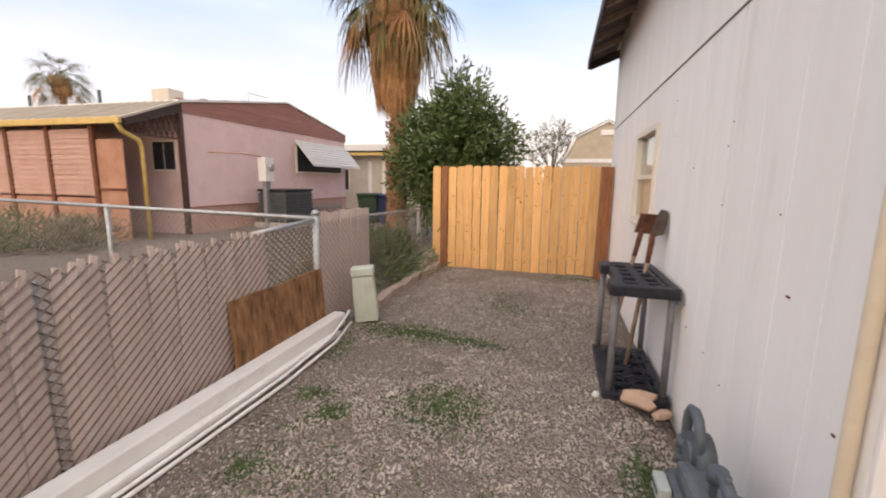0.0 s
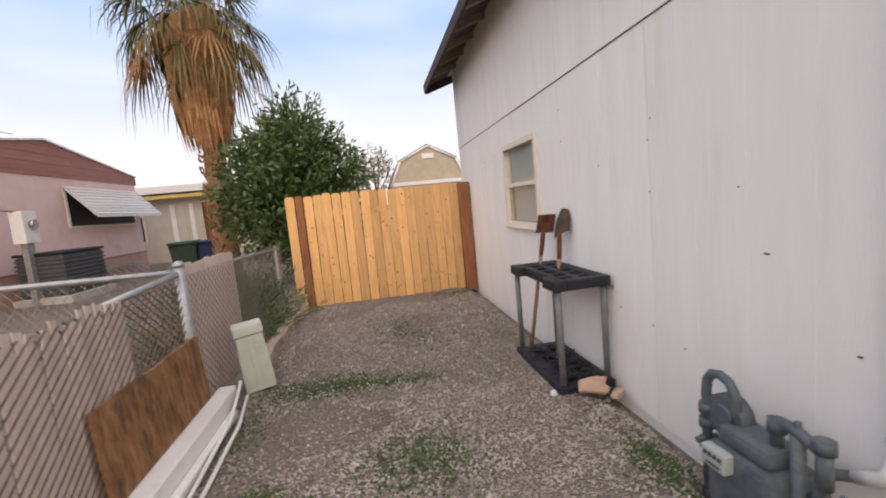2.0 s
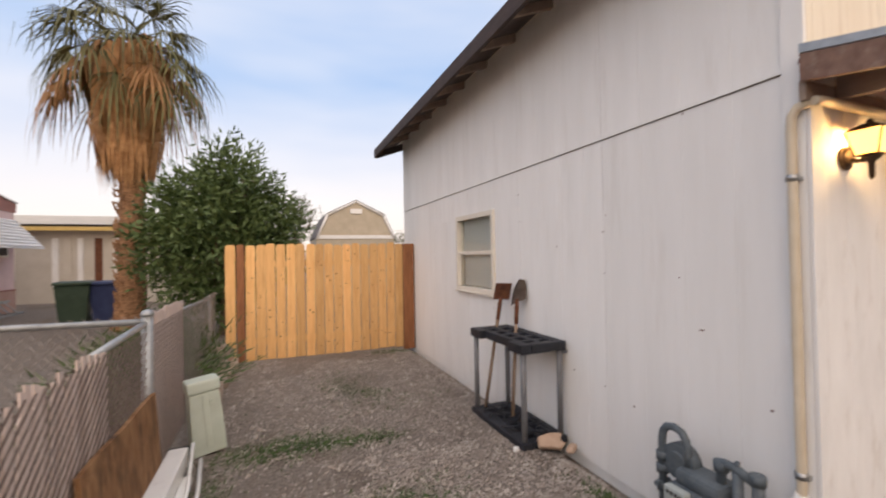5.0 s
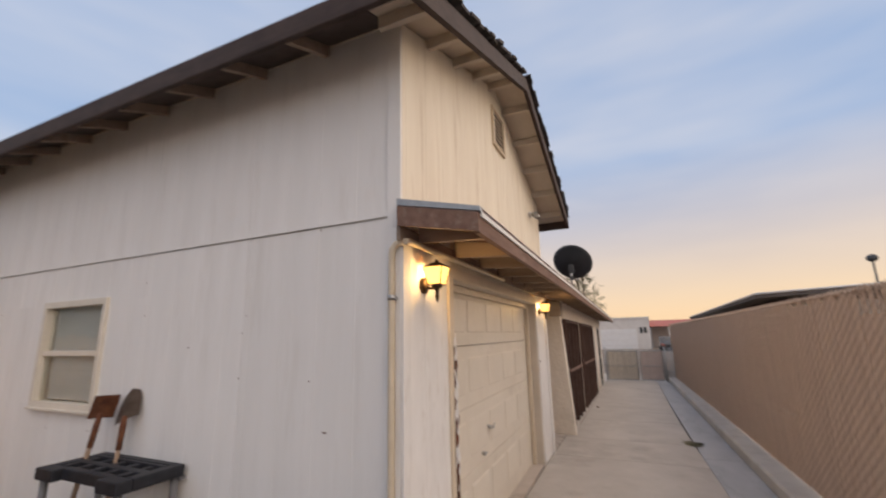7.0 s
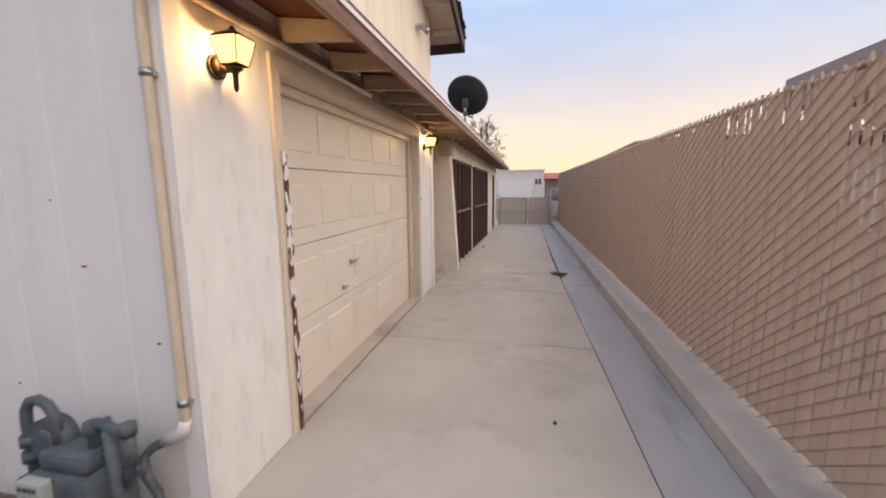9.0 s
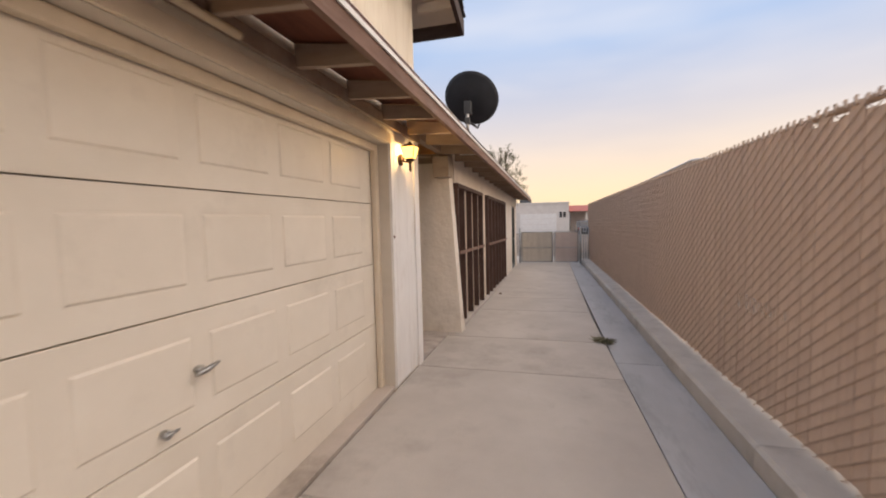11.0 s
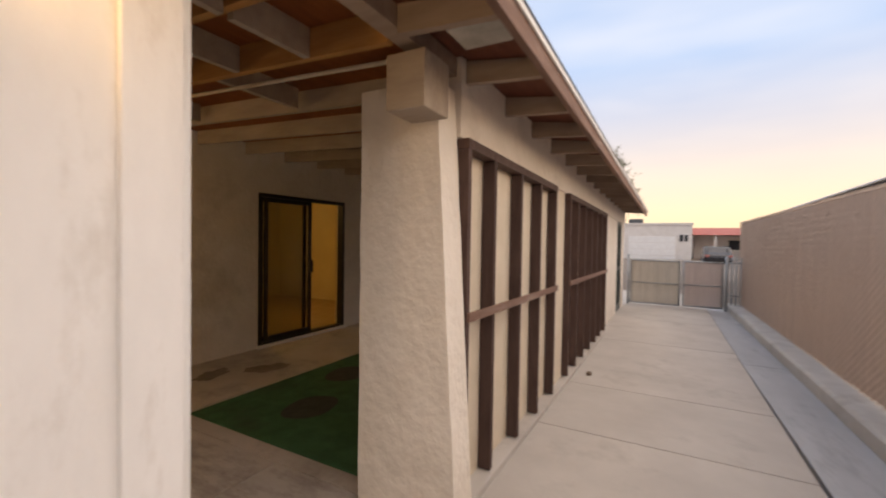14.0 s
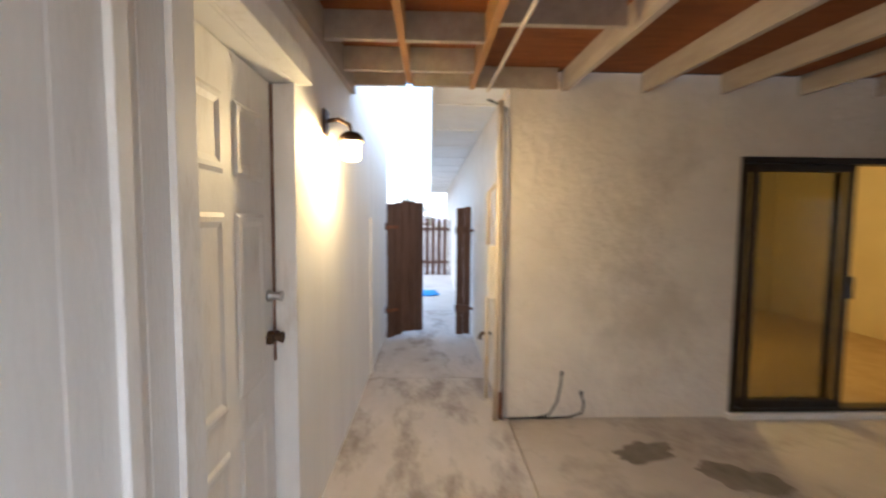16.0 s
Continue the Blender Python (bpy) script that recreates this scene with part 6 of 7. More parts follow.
def build_far_gate(y0, y1, slats, label):
    g = thing("chain_link_gate", (16.46, y0, -0.13), label, "gate", "gates at the lane's end")
    w, h = y1 - y0, 1.1
    bm = BM()
    add_tube(bm, [(0, 0.02, 0.05), (0, 0.02, h), (0, w - 0.02, h), (0, w - 0.02, 0.05), (0, 0.02, 0.05)], 0.022, 8)
    part("frame", bm, M_GALV, g)
    bm = add_tube(BM(), [(0, 0.02, 0.55), (0, w - 0.02, 0.55)], 0.014, 8)
    part("mid_bar", bm, M_GALV, g)
    net_part(g, w - 0.04, 0.06, h, 0.08, 0.002, M_WIRE_L, pose(0.0, 0.02, 0, 0, 0, 90))
    sm = mesh_of("slat", box(-0.029, -0.003, 0.07, 0.029, 0.003, h - 0.02), M_SLAT_L if slats else M_CREAMWALL)
    y = 0.06
    while y < w - 0.04:
        piece("slat", sm, g, pose(0.006, y, 0, 0, 0, 90 + rng.uniform(-5, 5)))
        y += 0.062
    return g


build_far_gate(0.06, 1.16, False, "closed chain-link gate leaf with pale slats")
build_far_gate(-0.80, 0.02, True, "closed chain-link gate leaf with pinkish slats")
bm = BM()
for y in (1.2, -0.85):
    add_tube(bm, [(16.46, y, -0.3), (16.46, y, 1.12)], 0.03, 10)
solid("gate_posts", bm, M_GALV, "galvanised posts on both sides of the lane gate", "post", "structure")
g = thing("end_fence", (16.52, -1.2, -0.1), "short dark metal fence beside the gate", "fence")
for k in range(5):
    bm = add_tube(BM(), [(0, 0.08 * k, 0.0), (0, 0.08 * k, 1.2)], 0.017, 8)
    part("bar", bm, M_GALV, g)
for z in (0.3, 1.05):
    part("rail", box(-0.012, -0.02, z, 0.012, 0.34, z + 0.03), M_GALV, g)
# added leaf, coloured dark to give the shade of a recess in the wall
g = thing("screen_door", (14.62, 1.325, -0.14), "closed dark green metal leaf standing in for a shaded recess in the lane wall", "door")
M_RECESS_GREEN = mat("recess_shade_green", (0.04, 0.055, 0.05), (0.07, 0.085, 0.08), 6, 0.5, 0.05, 60)
bm = BM()
for a, z0, b, z1 in ((0, 0.05, 0.05, 2.0), (0.75, 0.05, 0.8, 2.0), (0.05, 1.94, 0.75, 2.0), (0.05, 0.05, 0.75, 0.2), (0.05, 0.95, 0.75, 1.02)):
    add_box(bm, a, -0.03, z0, b, 0.0, z1, 0.003)
part("frame", bm, M_RECESS_GREEN, g)
bm = BM()
for k in range(9):
    add_box(bm, 0.1 + k * 0.075, -0.02, 0.2, 0.112 + k * 0.075, -0.008, 1.94)
part("bars", bm, M_RECESS_GREEN, g)
g.matrix_basis = pose(14.64, 1.322, -0.17)


# weed and debris on the joints
def weed_clump(name, at, n, size, seed, material, label, low=False):
    r = random.Random(seed)
    bm = BM()
    for k in range(n):
        a, d = r.uniform(0, 6.28), r.uniform(0, size * 0.5)
        x, y = d * math.cos(a), d * math.sin(a)
        h = size * r.uniform(0.25, 0.7) * (0.35 if low else 1.0)
        lean = r.uniform(0.2, 1.0) * size * 0.5
        b = r.uniform(0, 6.28)
        w = 0.006
        c, s = math.cos(b), math.sin(b)
        pts = [(x - s * w, y + c * w, 0), (x + s * w, y - c * w, 0), (x + c * lean * 0.4 + s * w * 0.8, y + s * lean * 0.4 - c * w * 0.8, h * 0.7), (x + c * lean, y + s * lean, h)]
        v = [bm.verts.new(p) for p in pts]
        bm.faces.new((v[0], v[1], v[2])), bm.faces.new((v[0], v[2], v[3]))
    return solid(name, bm, material, label, "weed", at=at)


weed_clump("weed", (6.72, -0.63, slab_z(6.7) - 0.002), 160, 0.22, 11, M_LEAF_GREY, "dry low weed growing from the slab joint", True)
rough_stone("pebble", (1.95, -0.35, slab_z(1.95)), (0.03, 0.025, 0.02), 4, M_BARK, "dark leaf scrap on the lane", "debris")
rough_stone("pebble", (9.95, 1.05, slab_z(9.95)), (0.12, 0.06, 0.03), 4, M_BARK, "dark leaf scrap on the lane", "debris")


# ---- beyond the fences ----
def build_pink_house():
    g = thing("pink_house", (-8.0, 7.5, 0.25), "pink mobile home with red-brown gable and patio cover", "house")
    W = 7.2
    part("wall", add_prism(BM(), [(0, 0), (W, 0), (W, 2.68), (0, 2.68)], "x", -14.0, 0.0), M_PINK, g)
    part("skirting", box(0.001, 0.0, -0.25, 0.03, W, 0.62, 0.004), M_PINKPALE, g)
    part("skirting_cap", box(0.031, 0.0, 0.6, 0.045, W, 0.64), M_PINKROOF, g)
    for k in range(9):
        z0 = 2.681 + k * 0.098

        def zr(y):
            return 2.9 + (y / 3.7) * 0.56 if y < 3.7 else 2.9 + 0.56 - (y - 3.7) / 3.5 * 0.56
        ys = [y for y in np.linspace(0, W, 73) if zr(y) > z0]
        if len(ys) < 3:
            continue
        y0, y1 = ys[0], ys[-1]
        bm = add_prism(BM(), [(y0 - 0.05, z0), (y1 + 0.05, z0), (y1 - 0.1, z0 + 0.097), (y0 + 0.1 if y0 > 0.2 else y0 - 0.05, z0 + 0.097)] if k > 2 else [(y0 - 0.06, z0), (y1 + 0.06, z0), (y1 + 0.06, z0 + 0.097), (y0 - 0.06, z0 + 0.097)], "x", -0.05, 0.02 + 0.006 * (k % 2))
        part("lap_board", bm, M_PINKROOF, g)
    part("roof", add_prism(BM(), [(-0.08, 2.88), (3.7, 3.50), (W + 0.08, 2.92), (W + 0.08, 2.95), (3.7, 3.54), (-0.08, 2.93)], "x", -14.1, 0.06), M_WHITE, g)
    win = part("window", box(0.002, 4.05, 1.48, 0.03, 6.9, 2.45, 0.004), M_ALU, g)
    part("pane", box(0.031, 4.12, 1.53, 0.036, 6.83, 2.4), M_BLACK, win)
    aw = part("awning", add_prism(BM(), [(0.04, 2.45), (0.68, 1.69), (0.68, 1.72), (0.04, 2.48)], "y", 4.0, 7.1), M_WHITE, g)
    for k in range(9):
        f = k / 9
        part("awning_slat", add_prism(BM(), [(0.05 + 0.63 * f, 2.475 - 0.745 * f), (0.11 + 0.63 * f, 2.405 - 0.745 * f), (0.12 + 0.63 * f, 2.435 - 0.745 * f)], "y", 4.0, 7.1), M_WHITE, aw)
    # patio cover on the south side
    cover = part("patio_cover", add_prism(BM(), [(0.0, 2.88), (-1.35, 2.36), (-1.35, 2.40), (0.0, 2.93)], "x", -14.0, 0.05), M_PATIOROOF, g)
    for k in range(60):
        x = -13.9 + k * 0.233
        part("rib", add_prism(BM(), [(0.0, 2.932), (-1.35, 2.402), (-1.35, 2.425), (0.0, 2.955)], "x", x, x + 0.05), M_PATIOROOF, cover)
    part("gutter", box(-14.0, -1.42, 2.27, 0.05, -1.352, 2.39, 0.012), M_YELLOW, g)
    part("gable_fill", add_prism(BM(), [(0.0, 2.68), (0.0, 2.87), (-1.3, 2.37), (-1.3, 2.25)], "x", 0.0, 0.04), M_BROWN, g)
    bm = add_tube(BM(), [(-0.05, -1.38, 2.28), (-0.05, -1.3, 2.15), (-0.02, -1.0, 2.0), (-0.02, -0.95, 1.85), (-0.02, -0.95, -0.2)], 0.045, 10)
    part("downspout", bm, M_YELLOW, g)
    part("corner_post", box(-0.05, -0.09, -0.2, 0.05, -0.002, 2.68), M_STUD, g)
    side = part("side_window", box(-0.86, -0.03, 1.42, -0.2, -0.001, 2.1, 0.004), M_ALU, g)
    part("pane", box(-0.83, -0.036, 1.46, -0.54, -0.031, 2.06), M_BLACK, side)
    part("pane", box(-0.51, -0.036, 1.46, -0.23, -0.031, 2.06), M_BLACK, side)
    # a diamond lattice hangs under the cover beside the corner
    lat = part("lattice", box(-0.06, -1.2, 2.1, -0.03, -0.1, 2.13), M_STUD, g)
    for j in range(8):
        for s in (-1, 1):
            y0 = -1.12 + j * 0.13
            bm = add_tube(BM(), [(-0.045, y0, 2.13 if s > 0 else 2.42 + j * 0.03), (-0.045, y0 + 0.14, 2.42 + j * 0.03 if s > 0 else 2.13)], 0.011, 4)
            part("lath", bm, M_STUD, lat)
    part("near_screen", box(-0.8, -1.26, -0.2, -0.12, -1.24, 2.0), M_TERRA, g)
    part("near_rail", box(-0.8, -1.29, 1.02, -0.12, -1.261, 1.06), M_RUST, g)
    for k, x in enumerate((-0.86, -2.07, -3.28, -4.5, -5.8, -7.2, -8.6, -10.0)):
        part("post", box(x - 0.05, -1.3, -0.2, x + 0.05, -1.2, 2.35), M_RUST, g)
        scr = part("roll_screen", box(x - 1.15, -1.27, 0.9, x - 0.06, -1.25, 2.2), M_PINKPALE, g)
        for j in range(13):
            part("screen_slat", box(x - 1.15, -1.28, 0.92 + j * 0.1, x - 0.06, -1.271, 0.97 + j * 0.1), M_PINKPALE, scr)
        part("half_wall", box(x - 1.15, -1.27, -0.2, x - 0.06, -1.25, 0.86), M_TERRA, g)
    part("porch_floor", box(-14, -1.4, -0.25, 0.0, 0.0, -0.1), M_CONC, g)
    part("roof_vent", box(-1.0, 0.2, 2.93, -0.5, 0.6, 3.25, 0.03), M_CREAMWALL, g)
    for x, y in ((-5.0, 2.0), (-8.2, 2.2)):
        bm = add_tube(BM(), [(x, y, 3.0), (x, y, 3.75)], 0.045, 8)
        part("vent_pipe", bm, M_ACGREY, g)
    bm = add_tube(BM(), [(-0.4, 2.6, 3.2), (-0.4, 2.6, 3.6), (-0.4, 3.5, 3.62)], 0.012, 6)
    part("antenna", bm, M_STEEL, g)
    return g


build_pink_house()


def build_power_post():
    g = thing("power_post", (-7.25, 9.2, 0.22), "grey electric meter box on a post", "meter")
    part("post", box(-0.05, -0.09, 0, 0.05, 0.09, 1.3, 0.006), M_GALV, g)
    part("box", box(-0.1, -0.17, 1.25, 0.12, 0.17, 1.85, 0.015), M_WHITE, g)
    bm = add_tube(BM(), [(0.121, 0.02, 1.6), (0.19, 0.02, 1.6)], 0.085, 16)
    part("dial", bm, M_STEEL, g)
    bm = add_tube(BM(), [(-0.02, -0.1, 1.85), (-0.02, -0.8, 1.9), (-0.6, -1.2, 1.9)], 0.02, 8)
    part("conduit", bm, M_PINKPALE, g)
    return g


build_power_post()


def build_ac():
    g = thing("air_conditioner", (-7.15, 9.85, 0.37), "dark grey outdoor air conditioner with louvred sides", "air conditioner")
    part("core", box(-0.4, -0.6, 0.04, 0.4, 0.6, 0.84, 0.03), M_ACGREY, g)
    for k in range(9):
        part("louvre", box(-0.42, -0.62, 0.1 + k * 0.08, 0.42, 0.62, 0.14 + k * 0.08, 0.01), M_ACGREY, g)
    part("top", box(-0.43, -0.63, 0.845, 0.43, 0.63, 0.9, 0.02), M_BLACK, g)
    part("pad", box(-0.5, -0.7, -0.3, 0.5, 0.7, 0.04, 0.01), M_CONC, g)
    return g


build_ac()


def build_ladder():
    g = thing("ladder", (-7.55, 11.2, 0.27), "grey aluminium ladder lying on edge along the pink house", "ladder")
    for x, z in ((0.0, 0.0), (-0.28, 0.30)):
        part("rail", box(x - 0.015, 0.0, z, x + 0.015, 2.9, z + 0.07, 0.004), M_GALV, g)
    for k in range(9):
        part("rung", add_tube(BM(), [(0.0, 0.2 + k * 0.31, 0.035), (-0.28, 0.2 + k * 0.31, 0.335)], 0.016, 8), M_GALV, g)
    return g


build_ladder()


def build_bin(at, material, label, turn):
    g = thing("wheelie_bin", at, label, "bin", "rubbish bins")
    bm = BM()
    rows = []
    for z, w, d in ((0.06, 0.24, 0.27), (0.9, 0.31, 0.36), (0.95, 0.33, 0.38)):
        rows.append([bm.verts.new((sx * w, sy * d, z)) for sx, sy in ((-1, -1), (1, -1), (1, 1), (-1, 1))])
    for a, b in zip(rows, rows[1:]):
        for k in range(4):
            bm.faces.new((a[k], a[(k + 1) % 4], b[(k + 1) % 4], b[k]))
    bm.faces.new(rows[0][::-1]), bm.faces.new(rows[-1])
    bmesh.ops.bevel(bm, geom=bm.edges[:], offset=0.02, segments=2, affect="EDGES")
    part("body", bm, material, g)
    part("lid", box(-0.34, -0.4, 0.955, 0.34, 0.4, 1.03, 0.03), material, g)
    bm = add_tube(BM(), [(-0.3, 0.42, 0.95), (0.3, 0.42, 0.95)], 0.02, 8)
    part("handle", bm, material, g)
    for s in (-1, 1):
        bm = add_tube(BM(), [(0.2 * s, 0.3, 0.12), (0.26 * s, 0.3, 0.12)], 0.12, 14)
        part("wheel", bm, M_BLACK, g)
    g.matrix_basis = pose(*at, 0, 0, turn)
    return g


build_bin((-5.85, 12.3, 0.1), M_BIN_G, "dark green wheeled rubbish bin under the palm", 12)
build_bin((-5.2, 12.45, 0.08), M_BIN_B, "dark blue wheeled rubbish bin under the palm", -8)


def build_cream_house():
    g = thing("cream_house", (-6.6, 17.0, 0.15), "cream house with ochre eave and peeling panels", "house")
    part("wall", box(-5.0, 0.0, 0.0, 3.4, 5.0, 2.5), M_CREAMWALL, g)
    part("fascia", box(-5.2, -0.42, 2.42, 3.6, -0.38, 2.62), M_YELLOW, g)
    part("roof", add_prism(BM(), [(-0.42, 2.62), (2.6, 3.15), (5.3, 2.62), (5.3, 2.55), (-0.42, 2.55)], "x", -5.2, 3.6), M_PATIOROOF, g)
    for k, (x, w, mt) in enumerate(((-1.5, 0.16, M_TRIM), (-1.2, 0.2, M_CREAMWALL), (-0.85, 0.14, M_TRIM), (-0.4, 0.2, M_RUST), (0.1, 0.2, M_TRIM), (0.5, 0.3, M_PINKPALE))):
        part("shutter_board", box(x, -0.03, 0.6, x + w, -0.001, 2.2), mt, g)
    win = part("window", box(-3.4, -0.03, 0.9, -2.4, -0.001, 1.9), M_ALU, g)
    part("pane", box(-3.34, -0.034, 0.96, -2.46, -0.0305, 1.84), M_BLACK, win)
    return g


build_cream_house()


def build_barn():
    g = thing("barn_shed", (1.7, 18.0, 0.0), "tan gambrel-roofed garden shed with white trim", "shed")
    out = [(-1.65, 0), (1.65, 0), (1.65, 2.35), (1.2, 3.35), (0, 3.95), (-1.2, 3.35), (-1.65, 2.35)]
    part("wall", add_prism(BM(), out, "y", 0.0, 3.5), M_SHEDTAN, g)
    rim = out[2:]
    for a, b in zip(rim, rim[1:]):
        bm = add_tube(BM(), [(a[0], -0.02, a[1]), (b[0], -0.02, b[1])], 0.06, 6)
        part("trim", bm, M_WHITE, g)
        ax, az, bx, bz = a[0], a[1], b[0], b[1]
        bm = BM()
        add_prism(bm, [(ax, az + 0.02), (bx, bz + 0.02), (bx * 1.02, bz + 0.07), (ax * 1.02, az + 0.07)], "y", -0.06, 3.6)
        part("roof_panel", bm, M_FARROOF, g)
    part("band", box(-1.6, -0.04, 2.35, 1.6, -0.001, 2.5), M_WHITE, g)
    part("vent", box(-0.25, -0.05, 3.42, 0.25, -0.001, 3.62), M_WHITE, g)
    return g


build_barn()


# palms and trees
def frond(bm, base, out, length, droop, r, fan=17, spread=0.45):
    """A fan leaf: a curved stalk and a fan of narrow blades."""
    base, out = Vector(base), Vector(out).normalized()
    pts = [base + out * length * 0.5 * t + Vector((0, 0, -droop * 0.4 * t * t)) for t in (0, 0.35, 0.7, 1.0)]
    add_tube(bm, pts, [0.022, 0.016, 0.012, 0.008], 4, False)
    tip = pts[-1]
    d = (pts[-1] - pts[-2]).normalized()
    side = d.cross(Vector((0, 0, 1)))
    side = side.normalized() if side.length > 0.05 else Vector((1, 0, 0))
    for k in range(fan):
        a = (k / (fan - 1) - 0.5) * 2.0 * (1.15 + spread)
        e = (d * math.cos(a) + side * math.sin(a)).normalized()
        L = length * 0.5 * (1 - 0.25 * abs(a) / 1.6) * r.uniform(0.85, 1.1)
        w = e.cross(Vector((0, 0, 1)))
        w = (w.normalized() if w.length > 0.05 else side) * 0.024
        mid = tip + e * L * 0.5 + Vector((0, 0, -droop * 0.12))
        bend = tip + e * L * 0.78 + Vector((0, 0, -droop * r.uniform(0.3, 0.5)))
        end = tip + e * L * 0.86 + Vector((0, 0, -droop * r.uniform(0.55, 0.95) - 0.12 * L))
        v = [bm.verts.new(p) for p in (tip - w * 0.3, tip + w * 0.3, mid + w, mid - w, bend + w * 0.5, bend - w * 0.5, end)]
        bm.faces.new((v[0], v[1], v[2], v[3])), bm.faces.new((v[3], v[2], v[4], v[5])), bm.faces.new((v[5], v[4], v[6]))


def build_palm(at, h, crown, n_green, n_dry, skirt, seed, label):
    g = thing("palm_tree", at, label, "palm tree", "palm trees")
    r = random.Random(seed)
    bm = BM()
    pts, radii = [], []
    steps = int(h / 0.07)
    for i in range(steps + 1):
        f = i / steps
        pts.append((0.05 * math.sin(f * 3), 0.04 * math.sin(f * 2), f * h))
        radii.append((0.30 - 0.11 * f + (0.10 * (1 - f / 0.06) if f < 0.06 else 0)) * (1.0 if i % 2 else 0.88))
    add_tube(bm, pts, radii, 16)
    for v in bm.verts:
        v.co += Vector((noise.noise(v.co * 9), noise.noise(v.co * 9 + Vector((5, 0, 0))), 0)) * 0.035
    part("trunk", bm, M_PALMTRUNK, g)
    bm = BM()
    for k in range(int(420 * h / 6)):
        z, a = r.uniform(0.1, h - 0.4), r.uniform(0, 6.28)
        q = Vector((0.24 * math.cos(a), 0.24 * math.sin(a), z))
        add_tube(bm, [q, q + Vector((0.06 * math.cos(a), 0.06 * math.sin(a), r.uniform(0.05, 0.16)))], [r.uniform(0.02, 0.05), 0.01], 4)
    tagged(part("leaf_stub", bm, M_PALMTRUNK, g), kind="stuff")
    bm = BM()
    for k in range(n_dry):
        a, f = r.uniform(0, 6.28), r.random()
        z = h - skirt * f
        out = Vector((math.cos(a), math.sin(a), 0))
        base = out * 0.16 + Vector((0, 0, z + 0.25))
        L = r.uniform(0.9, 1.35)
        bulge = (0.34 + 0.40 * (1 - f)) * r.uniform(0.7, 1.1)
        p1, p2, p3 = base + out * bulge * 0.7 + Vector((0, 0, -0.1)), base + out * bulge * 0.95 + Vector((0, 0, -L * 0.55)), base + out * bulge * 0.7 + Vector((0, 0, -L))
        side = Vector((-math.sin(a), math.cos(a), 0))
        for j in range(6):
            o = side * ((j - 2.5) * 0.055) + Vector((0, 0, r.uniform(-0.15, 0.1)))
            w = side * 0.03
            v = [bm.verts.new(p) for p in (base - w * 0.2, base + w * 0.2, p1 + o + w, p1 + o - w, p2 + o * 1.4 + w, p2 + o * 1.4 - w, p3 + o * 1.6)]
            bm.faces.new((v[0], v[1], v[2], v[3])), bm.faces.new((v[3], v[2], v[4], v[5])), bm.faces.new((v[5], v[4], v[6]))
    tagged(part("dry_skirt", bm, M_FROND_DRY, g, "hanging skirt of dry brown fronds"), kind="stuff")
    for i in range(n_green):
        bm = BM()
        a = i * 2.39996
        e = 1.15 - 1.75 * (i / n_green) + r.uniform(-0.1, 0.1)
        out = Vector((math.cos(a) * math.cos(e), math.sin(a) * math.cos(e), math.sin(e)))
        frond(bm, out * 0.12 + Vector((0, 0, h + 0.1)), out, crown * r.uniform(0.85, 1.1), crown * (0.25 + 0.35 * i / n_green), r)
        part("frond", bm, M_FROND if i < 0.72 * n_green or r.random() < 0.4 else M_FROND_DRY, g)
    return g


build_palm((-4.42, 11.0, 0.1), 6.1, 2.0, 40, 230, 2.1, 5, "tall fan palm with a dry frond skirt by the bins")
build_palm((-38.0, 25.0, 0.2), 8.9, 2.6, 34, 50, 0.8, 9, "distant fan palm behind the pink house")


